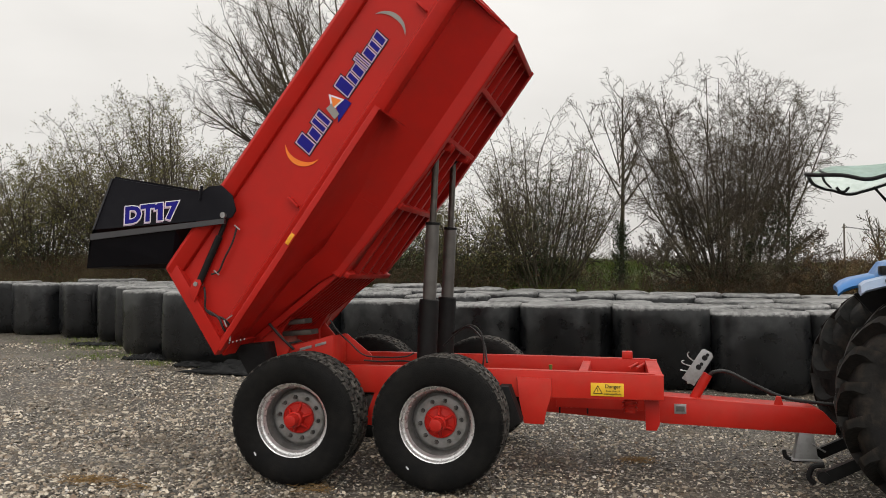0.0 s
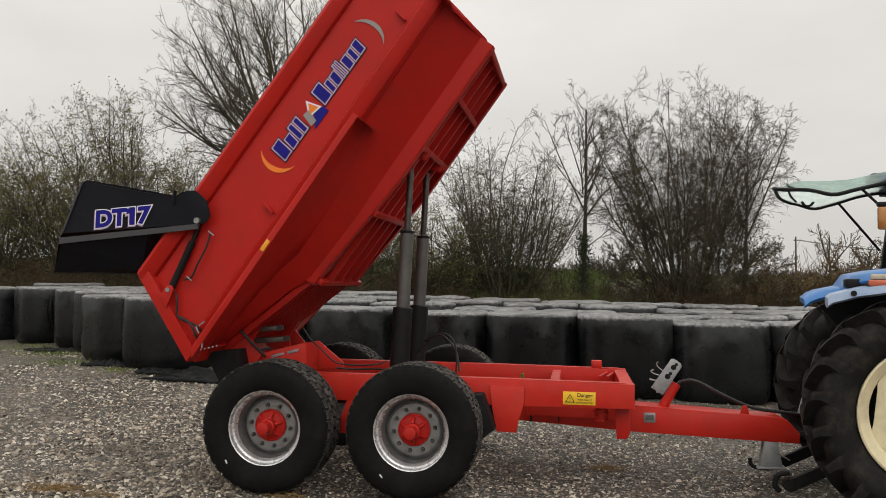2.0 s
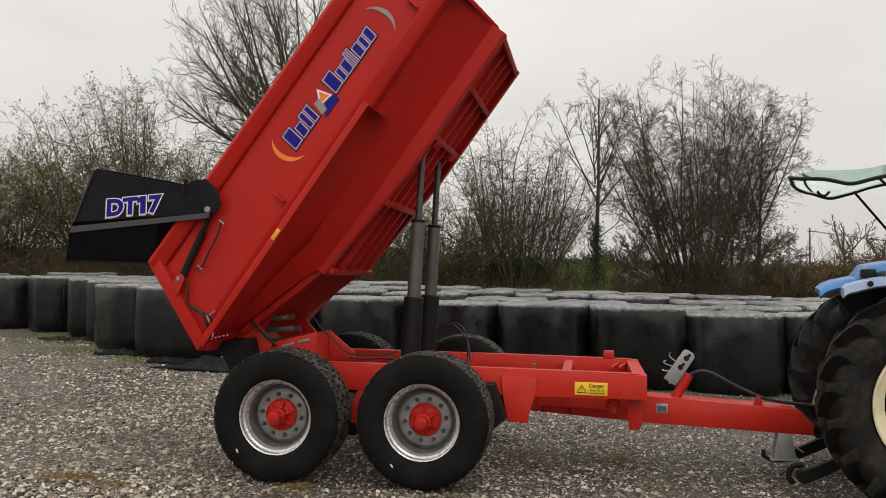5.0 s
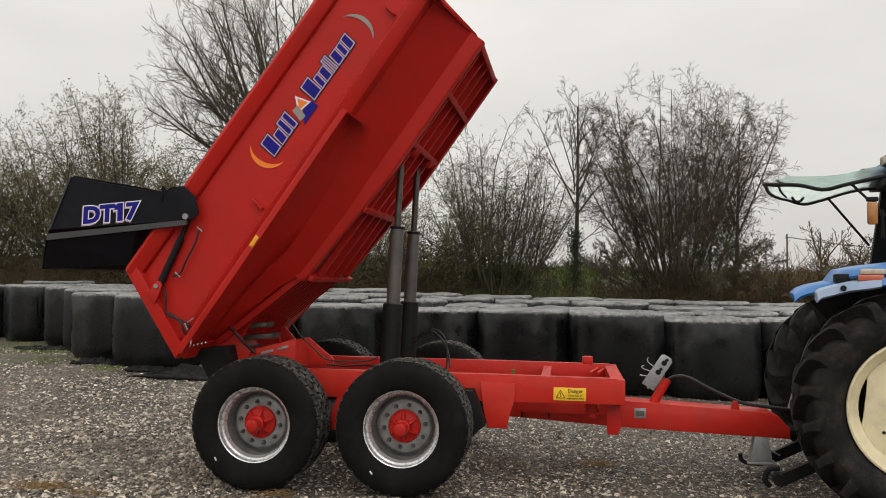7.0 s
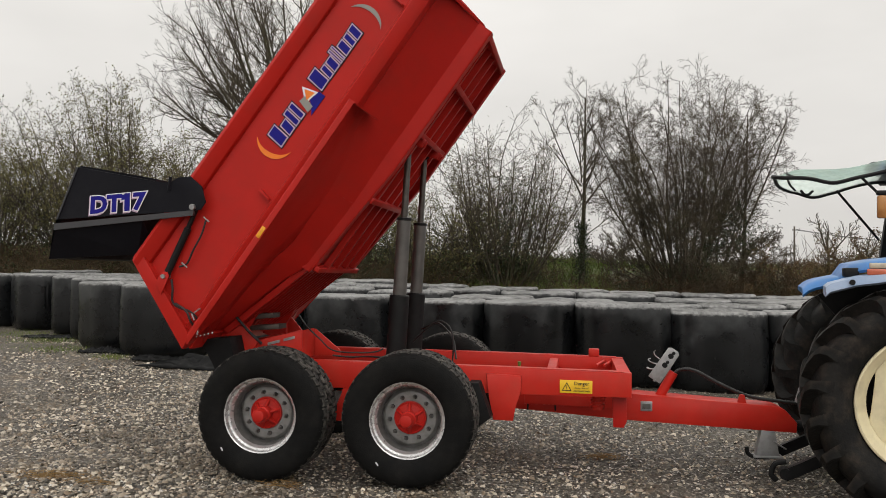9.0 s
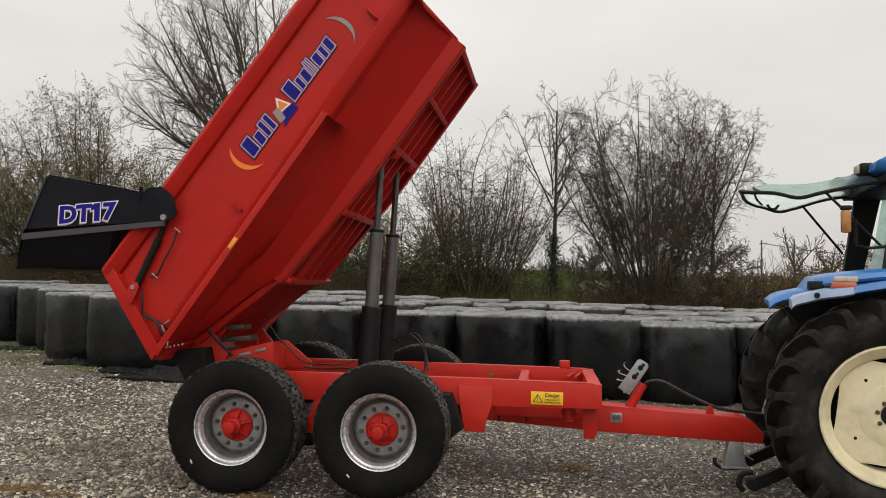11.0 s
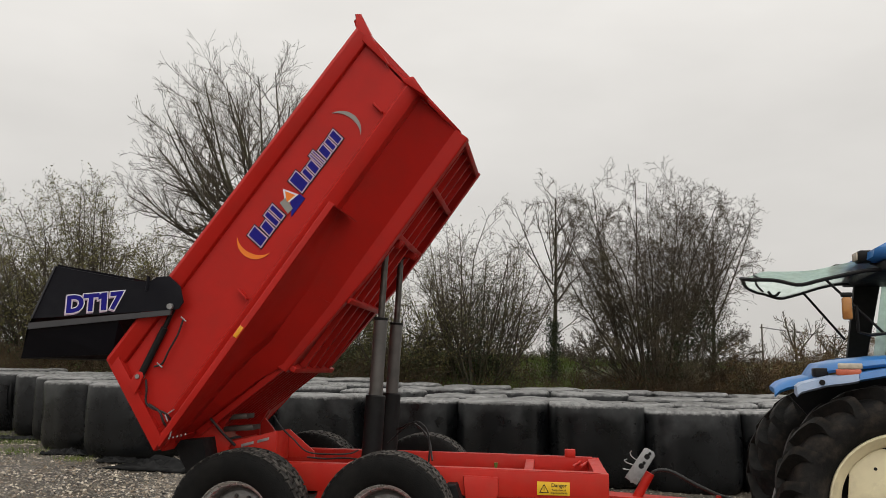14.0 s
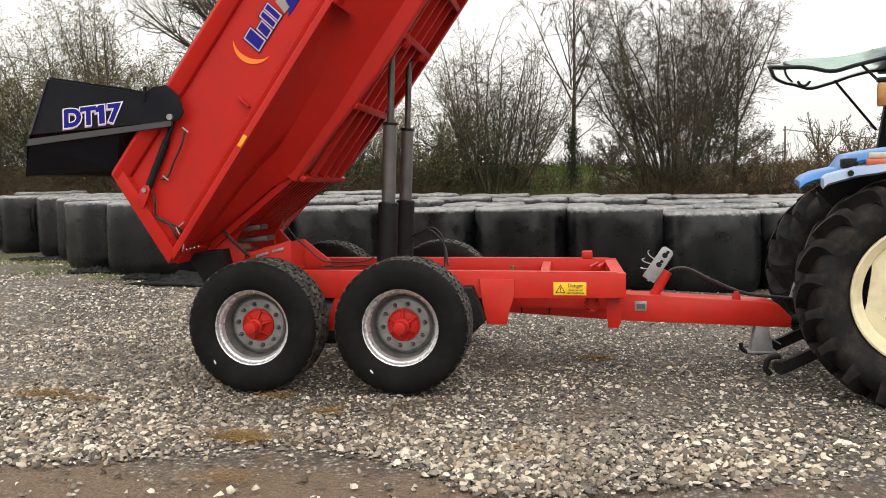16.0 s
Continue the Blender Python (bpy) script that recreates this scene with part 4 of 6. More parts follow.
    # floor: edge flanges, cross bearers, runners
    for side in (0, 1):
        b = bmesh.new()
        rs = []
        for u in (1.02, 2.2, 3.58):
            v = v_floor(u)
            pts = [(0.485, v + 0.045), (0.495, v - 0.012), (0.505, v - 0.075), (0.515, v - 0.088), (0.60, v - 0.090), (0.60, v - 0.080), (0.535, v - 0.074), (0.535, v + 0.0)]
            rs.append([(u, WIDE - w if side else w, vv) for w, vv in pts])
        sweep(b, rs)
        part("floor_flange", b, RED, body, "", 25)
    for u in (1.07, 1.83, 2.54, 3.06, 3.55):
        b = bmesh.new()
        v = v_floor(u)
        box(b, (u - 0.025, 0.545, v - 0.085), (u + 0.025, WIDE - 0.545, v - 0.003), 0.006)
        part("cross_bearer", b, RED, body, "", 25)
    for w in (0.80, 1.08, 1.36, 1.64):
        b = bmesh.new()
        sweep(b, [[(u, w - 0.03, v_floor(u) - 0.002), (u, w + 0.03, v_floor(u) - 0.002), (u, w + 0.024, v_floor(u) - 0.055), (u, w - 0.024, v_floor(u) - 0.055)] for u in (1.1, 2.2, 3.54)])
        part("floor_runner", b, RED, body, "", 25)
    # deeper ribs under the sloping tail of the floor
    for w in [0.56 + 0.105 * k for k in range(13)]:
        b = bmesh.new()
        sweep(b, [[(u, w - 0.012, v_floor(u) - 0.002), (u, w + 0.012, v_floor(u) - 0.002), (u, w + 0.012, v_floor(u) - 0.06), (u, w - 0.012, v_floor(u) - 0.06)] for u in (0.15, 0.4, 0.7, 0.9, 1.02)])
        part("tail_rib", b, RED, body, "", 25)

    # hinge arms below the rear of the floor
    for w in (0.72, 1.72):
        b = bmesh.new()
        prism(b, [(0.02, -0.04), (0.06, -0.22), (0.14, -0.28), (0.24, -0.20), (0.42, -0.20), (0.42, -0.14), (0.3, -0.10)], w - 0.03, w + 0.03, 0.004)
        part("hinge_arm", b, RED, body, "", 25)

    # ram brackets under the floor
    for w in (0.82, 1.62):
        for d in (-0.06, 0.05):
            b = bmesh.new()
            prism(b, [(2.42, -0.44), (2.60, -0.44), (2.52, -0.56), (2.46, -0.56)], w + d, w + d + 0.012, 0.003)
            part("ram_lug", b, RED, body, "", 25)

    # orange reflector tag
    b = bmesh.new()
    box(b, (1.125, -0.1785, -0.110), (1.225, -0.1745, -0.076), 0.001)
    part("reflector", b, TAG, body, "small amber-yellow side reflector")

    # vinyl graphics: plain bars in place of the lettering, with two crescents
    def crescent(cu, cv, r, a0, a1, thick, mat, name):
        b = bmesh.new()
        n = 20
        outer = [(cu + r * math.cos(a0 + (a1 - a0) * i / n), cv + r * math.sin(a0 + (a1 - a0) * i / n)) for i in range(n + 1)]
        inner = []
        for i in range(n + 1):
            t = i / n
            rr = r - thick * math.sin(math.pi * t) - 0.001
            inner.append((cu + rr * math.cos(a0 + (a1 - a0) * t), cv + rr * math.sin(a0 + (a1 - a0) * t)))
        vs = [[b.verts.new((p[0], y, p[1])) for p in line] for line in (outer, inner) for y in (0.0135, 0.0165)]
        for i in range(n):
            b.faces.new((vs[0][i], vs[0][i + 1], vs[2][i + 1], vs[2][i]))
            b.faces.new((vs[0][i], vs[1][i], vs[1][i + 1], vs[0][i + 1]))
            b.faces.new((vs[2][i], vs[2][i + 1], vs[3][i + 1], vs[3][i]))
        part(name, b, mat, body, "", None)
    crescent(1.835, 0.30, 0.165, radians(118), radians(262), 0.042, ORANGE, "orange_crescent")
    crescent(2.965, 0.245, 0.172, radians(-68), radians(62), 0.036, GREYV, "grey_crescent")

    def bar(u, w, h, v0, skew=0.02):
        for grow, y, mat, name in ((0.017, 0.0135, INK, "bar_edge"), (0.0085, 0.0105, LILAC, "bar_outline"), (-0.002, 0.0075, NAVY, "graphic_bar")):
            b = bmesh.new()
            lo, hi = v0 - grow, v0 + h + grow
            prism(b, [(u - grow, lo), (u + w + grow, lo), (u + w + grow + skew, hi), (u - grow + skew, hi)], y, y + 0.0025)
            part(name, b, mat, body, "", None)
    line = [(1.80, 0.10, 0.165), (1.915, 0.078, 0.115), (2.008, 0.055, 0.155), (2.075, 0.055, 0.155)]
    line += [(2.36, 0.105, 0.165), (2.475, 0.055, 0.115), (2.542, 0.072, 0.115), (2.626, 0.024, 0.155), (2.662, 0.024, 0.155), (2.70, 0.075, 0.115), (2.786, 0.055, 0.115), (2.853, 0.07, 0.12)]
    for u, w, h in line:
        bar(u + 0.006, w - 0.012, h * 0.88, 0.230 - 0.031 * (u - 1.8))
    # the little emblem between: pale, orange and dark shapes
    for name, pts, y0, mat in (("emblem_pale_shape", [(2.155, 0.205), (2.215, 0.195), (2.25, 0.30), (2.19, 0.315)], 0.0085, GREYV),
                               ("emblem_edge_shape", [(2.20, 0.262), (2.335, 0.225), (2.30, 0.365)], 0.0095, WHITE),
                               ("emblem_orange_shape", [(2.228, 0.268), (2.316, 0.244), (2.294, 0.335)], 0.0065, ORANGE),
                               ("emblem_dark_shape", [(2.15, 0.165), (2.34, 0.158), (2.345, 0.222), (2.25, 0.25), (2.20, 0.20)], 0.0105, NAVY)):
        b = bmesh.new()
        prism(b, pts, y0, 0.0165 if y0 > 0.007 else 0.0085)
        part(name, b, mat, body, "", None)
    return body


body = make_body()


def make_gate():
    # cheeks, folded lower cheeks, rear plate and top sheet, in the frame of the raised body
    gate = None
    for side in (0, 1):
        y = -0.085 if not side else WIDE + 0.073
        bm = bmesh.new()
        prism(bm, [(0.24, 1.455), (0.70, 1.555), (0.98, 0.93), (1.055, 0.80)] + [(1.12, 0.775), (1.19, 0.69), (1.175, 0.56), (1.09, 0.46), (1.02, 0.46), (0.985, 0.50)], y, y + 0.012, 0.002)
        if not side:
            gate = part("tailgate", bm, GATE, trailer, "dark charcoal tailgate swung up and open", 25, BODY)
        else:
            part("cheek_plate", bm, GATE, gate, "", 25)
        s = 1 if not side else -1
        bm = bmesh.new()
        o = y if not side else y + 0.012
        strip = [(0.20, 1.452, 0), (0.985, 0.502, 0), (0.945, 0.485, 0), (0.155, 1.425, 0)]
        sweep(bm, [[(u, o - 0.012 * s, v) for u, v, _ in strip], [(u, o + 0.016 * s, v) for u, v, _ in strip]])
        part("grey_flange", bm, GATE_EDGE, gate, "thin grey steel flange", 25)
        bm = bmesh.new()
        a = [(0.155, 1.425), (0.66, 0.83), (0.56, 0.765), (0.37, 0.765), (-0.13, 1.42)]
        b2 = [0.012, 0.012, 0.13, 0.15, 0.17]
        sweep(bm, [[(u, o + (q + 0.0) * s, v) for (u, v), q in zip(a, b2)], [(u, o + (q + 0.012) * s, v) for (u, v), q in zip(a, b2)]])
        part("lower_cheek", bm, GATE, gate, "", 25)
        bm = bmesh.new()
        tube(bm, [(1.0, o - 0.03 * s, 0.525), (1.0, o + 0.06 * s, 0.525)], 0.024, 14)
        part("pivot_pin", bm, STEEL, gate, "bright steel pivot pin", 30)
        bm = bmesh.new()
        tube(bm, [(0.985, o - 0.001 * s, 0.775), (1.09, o - 0.001 * s, 0.83)], 0.014, 8)
        part("stop_lug", bm, GATE, gate, "", 30)
        bm = bmesh.new()
        prism(bm, [(0.235, 1.462), (0.69, 1.562), (0.70, 1.552), (0.255, 1.453)], o - 0.008, o + 0.02)
        part("edge_trim", bm, GATE_EDGE, gate, "", 25)
    bm = bmesh.new()
    rs = []
    for y in (-0.07, WIDE + 0.07):
        rs.append([(-0.13, y + (0.16 if y < 0 else -0.16), 1.42), (0.17, y, 1.455), (0.70, y, 1.55), (0.705, y, 1.53), (0.20, y, 1.42), (-0.10, y + (0.16 if y < 0 else -0.16), 1.40)])
    sweep(bm, rs)
    part("gate_plate", bm, GATE, gate, "", 25)
    bm = bmesh.new()
    sweep(bm, [[(0.70, y, 1.555), (0.985, y, 0.93), (1.0, y, 0.94), (0.715, y, 1.56)] for y in (-0.06, WIDE + 0.06)])
    part("gate_top_sheet", bm, GATE, gate, "", 25)
    # model lettering on the cheeks
    for grow, out, mat, name, slip in ((0.0185, 0.0020, LILAC, "letter_shadow", (-0.008, -0.009)), (0.0185, 0.0045, WHITE, "letter_outline", (0, 0)), (0.0095, 0.0075, NAVY, "letters", (0, 0))):
        me = lettering("DT17", 0.202, grow, 0.001, 0.10, 1.06)
        # the figure one has a flag at its head and a broad stem
        bl = bmesh.new()
        bl.from_mesh(me)
        g = grow
        for pts in ([(0.078 - g, -0.061 - g), (0.108 + g, -0.061 - g), (0.121 + g, 0.077 + g), (0.091 - g, 0.077 + g)],
                    [(0.091, 0.077 + g), (0.062 - g, 0.060 + g), (0.058 - g, 0.036 - g), (0.091, 0.046 - g)]):
            lo = [bl.verts.new((x, y, -0.0011)) for x, y in pts]
            hi = [bl.verts.new((x, y, 0.0011)) for x, y in pts]
            bl.faces.new(hi)
            for i in range(4):
                bl.faces.new((lo[i], lo[(i + 1) % 4], hi[(i + 1) % 4], hi[i]))
        bl.to_mesh(me)
        bl.free()
        o = new(name, me)
        o.data.materials.append(mat)
        o.parent = gate
        ax = Vector((0.98 - 0.21, 0, 0.50 - 1.45)).normalized()
        up = Vector((-ax.z, 0, ax.x))
        up = up if up.z > 0 else -up
        rot = Matrix((ax, up, ax.cross(up))).transposed().to_4x4()
        c = Vector((0.645, -0.085 - out, 1.09)) + ax * slip[0] + up * slip[1]
        o.matrix_local = Matrix.Translation(c) @ rot @ Matrix.Diagonal((0.96, 0.92, 1, 1))
    # gate rams and hoses
    for side in (0, 1):
        y = -0.02 if not side else WIDE + 0.02
        bm = bmesh.new()
        tube(bm, [(0.36, y, 0.415), (0.70, y, 0.47), (0.82, y, 0.49)], 0.029, 16)
        ram = part("gate_ram", bm, BLACK, body, "black hydraulic gate ram", 30)
        bm = bmesh.new()
        tube(bm, [(0.82, y, 0.49), (1.0, y, 0.525)], 0.019, 12)
        part("ram_rod", bm, BLACK, body, "", 30)
        bm = bmesh.new()
        prism(bm, [(0.26, 0.345), (0.35, 0.362), (0.420, 0.378), (0.440, 0.41), (0.425, 0.443), (0.36, 0.45), (0.30, 0.43)], y - 0.055, y - 0.040, 0.004)
        part("ram_bracket", bm, RED, body, "red bracket plate with bolt", 25)
        bm = bmesh.new()
        tube(bm, [(0.393, y - 0.07, 0.415), (0.393, y + 0.06, 0.415)], 0.02, 6)
        part("ram_bolt", bm, STEEL, body, "", 25)
    for pts, r in (([(0.96, -0.02, 0.40), (0.84, -0.03, 0.36), (0.70, -0.03, 0.345), (0.58, -0.02, 0.33), (0.52, -0.02, 0.37)], 0.008),
                   ([(0.40, -0.03, 0.36), (0.34, -0.04, 0.30), (0.26, -0.03, 0.25), (0.25, -0.03, 0.18), (0.28, -0.03, 0.08), (0.27, -0.02, 0.01), (0.20, 0.05, -0.05)], 0.009),
                   ([(0.26, -0.03, 0.22), (0.27, -0.05, 0.10), (0.22, -0.04, 0.02), (0.17, 0.03, -0.05)], 0.010)):
        bm = bmesh.new()
        tube(bm, bent(pts, 8), r, 8)
        part("gate_hose", bm, HOSE, body, "thin black hydraulic hose", 40)
    for p, q in (((0.97, -0.022, 0.43), (0.965, -0.022, 0.37)), ((0.56, -0.022, 0.37), (0.555, -0.022, 0.31)), ((0.36, -0.06, 0.01), (0.30, -0.05, 0.035)), ((0.28, -0.05, 0.05), (0.25, -0.05, 0.0)), ((0.22, -0.05, -0.06), (0.17, -0.05, -0.09))):
        bm = bmesh.new()
        tube(bm, [p, q], 0.0062, 8)
        part("hose_ferrule", bm, GALV, body, "", 30)


make_gate()


def make_rams():
    for y in (0.82, 1.62):
        top, low = Vector((1.005, y, 2.85)), Vector((0.90, y, 0.82))
        d = top - low

        def p(t):
            return low + d * t
        k = (2.17 - 0.82) / (2.85 - 0.82)
        bm = bmesh.new()
        tube(bm, [p(0.0), p(0.325), p(0.33)], [0.088, 0.088, 0.08], 24)
        ram = part("tipping_ram", bm, BLACK, trailer, "two-stage tipping ram, fully extended", 30)
        bm = bmesh.new()
        tube(bm, [p(0.33), p(k - 0.012)], 0.060, 24)
        part("outer_stage", bm, RAM, ram, "worn grey steel stage", 30)
        bm = bmesh.new()
        tube(bm, [p(k - 0.012), p(k - 0.01), p(k), p(k + 0.002)], [0.060, 0.067, 0.067, 0.036], 24)
        part("gland", bm, BLACK, ram, "", 30)
        bm = bmesh.new()
        tube(bm, [p(k + 0.002), p(0.985)], 0.030, 20)
        part("inner_stage", bm, CHROME, ram, "dull polished rod", 30)
        bm = bmesh.new()
        tube(bm, [p(0.985) + Vector((0, -0.05, 0.02)), p(0.985) + Vector((0, 0.05, 0.02))], 0.055, 18)
        part("ram_eye", bm, BLACK, ram, "", 30)


make_rams()


# ---------------------------------------------------------------- wrapped bales
def bale_mesh(seed):
    """A wrapped round bale stood on end and pressed a little square by its neighbours."""
    rnd = random.Random(seed)
    n = 56
    R, Hh = 0.715, 1.20
    e = 0.05
    prof = [(0.0, Hh - 0.03), (0.16, Hh - 0.022), (0.32, Hh - 0.008), (0.46, Hh + 0.004), (0.56, Hh + 0.006)]
    for k in range(6):
        a = math.pi / 2 * k / 5
        prof.append((R - e + e * math.sin(a), Hh - e + e * math.cos(a)))
    prof += [(R, Hh * f) for f in (0.86, 0.78, 0.70, 0.62, 0.54, 0.46, 0.38, 0.30, 0.22, 0.15)] + [(R - 0.015, 0.09), (R - 0.05, 0.02), (R - 0.10, 0.0)]
    off = rnd.uniform(0, 50)
    lean = (rnd.uniform(-0.02, 0.02), rnd.uniform(-0.02, 0.02))
    pleats = [(rnd.uniform(0, 2 * math.pi), rnd.uniform(0.05, 0.12), rnd.uniform(0.008, 0.02)) for _ in range(9)]
    verts, faces = [], []
    for k in range(n):
        a = 2 * math.pi * k / n
        c, s = math.cos(a), math.sin(a)
        square = (abs(c) ** 3.4 + abs(s) ** 3.4) ** (-1 / 3.4)
        for r, z in prof:
            f = r / R
            rr = r * (1 + (square - 1) * f) + 0.018 * math.sin(math.pi * min(1, z / Hh)) * (f > 0.85)
            big = noise.noise((c * 1.3 + off, s * 1.3, z * 0.8))
            fold = noise.noise((c * 5 + off, s * 5, z * 1.2 + 7))
            rr *= 1 + 0.022 * big * f + 0.010 * fold * f
            for pa, pw, pd in pleats:
                d = (a - pa + math.pi) % (2 * math.pi) - math.pi
                rr -= pd * math.exp(-(d / pw) ** 2) * f * (0.4 + 0.6 * z / Hh)
            top = 1 if z > 1.05 else 0
            zz = z + top * (0.028 * noise.noise((c * r * 2.5 + off, s * r * 2.5, 5)) + 0.010 * noise.noise((c * r * 9 + off, s * r * 9, 2)))
            verts.append((rr * c + lean[0] * z, rr * s + lean[1] * z, zz))
    m = len(prof)
    for k in range(n):
        b = ((k + 1) % n) * m
        a = k * m
        faces += [(a + i, a + i + 1, b + i + 1, b + i) for i in range(m - 1)]
    top_rows = 9
    crown = [f for i, f in enumerate(faces) if i % (m - 1) < top_rows]
    sides = [f for i, f in enumerate(faces) if i % (m - 1) >= top_rows]
    keep = [v if i % m <= top_rows else None for i, v in enumerate(verts)]
    slot, cv = {}, []
    for i, v in enumerate(keep):
        if v is not None:
            slot[i] = len(cv)
            cv.append(v)
    lower, sv = {}, []
    for i, v in enumerate(verts):
        if i % m >= top_rows:
            lower[i] = len(sv)
            sv.append(v)
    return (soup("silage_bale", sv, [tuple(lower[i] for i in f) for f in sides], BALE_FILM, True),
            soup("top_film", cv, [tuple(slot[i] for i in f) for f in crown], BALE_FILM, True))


def bale(x, y, z, turn, mesh, scale=1.0):
    ob = new("silage_bale", mesh[0])
    ob.matrix_world = pose(x, y, z, 0, 0, turn) @ Matrix.Diagonal((scale, scale, scale, 1))
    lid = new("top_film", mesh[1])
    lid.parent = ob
    lid["label"] = "bleached grey film over the top, sky sheen painted in"
    return tagged(ob, "round silage bale wrapped in black plastic film, standing on end", "bale", "bales in the stack")


BALES = [bale_mesh(s) for s in range(7)]
rnd = random.Random(5)
count = 0
for row in range(4):
    y = 7.20 + 1.39 * row
    for k in range(-5, 8):
        x = 3.19 + 1.445 * k + (0.68 if row % 2 else 0) + rnd.uniform(-0.03, 0.03)
        if x < -3.3 or x > 12:
            continue
        yy = y + rnd.uniform(-0.08, 0.08)
        bale(x, yy, ground_z(x, min(yy, 12.2)) - 0.02 + rnd.uniform(-0.03, 0.02), 90 * rnd.randint(0, 3) + rnd.uniform(-9, 9), BALES[count % 7], rnd.uniform(0.99, 1.02))
        count += 1
# the end of the stack, stepping back
ends = []
for x, y in ((-4.43, 7.25), (-5.67, 8.0), (-6.60, 9.25), (-7.65, 10.15), (-9.1, 10.85), (-10.6, 11.3), (-12.05, 11.6), (-4.75, 8.8), (-5.2, 10.2), (-6.6, 10.9), (-4.0, 10.1), (-5.6, 11.6), (-8.0, 11.7), (-9.6, 12.3), (-4.2, 11.6)):
    ends.append(bale(x, y, ground_z(x, y) - 0.02, rnd.uniform(0, 360), BALES[count % 7], rnd.uniform(0.97, 1.03)))
    count += 1


def loose_film(owner, x, y, turn, seed):
    """A slack fold of film hanging down the side of a bale."""
    verts, faces = [], []
    n, m = 8, 16
    for j in range(m + 1):
        t = j / m
        for i in range(n + 1):
            s_ = i / n - 0.5
            w = 0.16 + 0.22 * math.sin(math.pi * min(1, t * 0.9 + 0.08))
            ripple = 0.05 * math.sin(i * 2.1 + seed) + 0.03 * noise.noise((i * 0.6, t * 4, seed))
            verts.append((s_ * w + 0.08 * t, -0.70 - 0.10 * math.sin(math.pi * t) + ripple * (0.3 + t), 1.10 - 1.0 * t))
    faces = [(j * (n + 1) + i, j * (n + 1) + i + 1, (j + 1) * (n + 1) + i + 1, (j + 1) * (n + 1) + i) for j in range(m) for i in range(n)]
    ob = new("loose_film", soup("loose_film", verts, faces, FILM, True))
    ob.parent = owner
    ob.matrix_world = pose(x, y, ground_z(x, y), 0, 0, turn)
    mod = ob.modifiers.new("thick", "SOLIDIFY")
    mod.thickness = 0.005
    ob["label"] = "slack torn fold of black film"


loose_film(ends[4], -9.1, 10.85, 38, 2)
loose_film(ends[1], -5.67, 8.0, 62, 5)


# black film scraps lying at the foot of the bales
def film_scrap(x, y, w, d, h, seed):
    n, m = 54, 22
    verts, faces = [], []
    for j in range(m + 1):
        for i in range(n + 1):
            u, v = i / n - 0.5, j / m - 0.5
            edge = 1 - min(1, max(abs(u) * 2, abs(v) * 2) ** 4)
            px, py = x + u * w * (1 + 0.25 * noise.noise((u * 4 + seed, v * 3, 0))), y + v * d * (1 + 0.3 * noise.noise((u * 3, v * 3 + seed, 2)))
            z = ground_z(px, py) + 0.012 + edge * h * (0.25 + 1.1 * abs(noise.noise((u * 7 + seed, v * 6, 1)))) + 0.05 * abs(noise.noise((u * 16, v * 14, seed)))
            verts.append((px, py, z))
    faces = [(j * (n + 1) + i, j * (n + 1) + i + 1, (j + 1) * (n + 1) + i + 1, (j + 1) * (n + 1) + i) for j in range(m) for i in range(n)]
    ob = new("plastic_sheet", soup("plastic_sheet", verts, faces, FILM, True))
    mod = ob.modifiers.new("thick", "SOLIDIFY")
    mod.thickness = 0.006
    tagged(ob, "crumpled black plastic film lying on the gravel", "plastic sheet", "film scraps by the bales")


for k, (x, y, w, d, h) in enumerate(((-2.9, 5.9, 2.3, 0.55, 0.20), (-3.9, 6.25, 1.3, 0.35, 0.08), (-7.6, 8.9, 1.4, 0.3, 0.05), (-5.4, 6.9, 0.9, 0.35, 0.10))):
    film_scrap(x, y, w, d, h, k + 3)


# ---------------------------------------------------------------- tractor
TR = Matrix.Translation((5.04, 0.86, 0)) @ Matrix.Rotation(radians(-6.3), 4, "Z")
tractor = thing("tractor", TR, "blue farm tractor with cream wheels hitched to the trailer", "tractor")


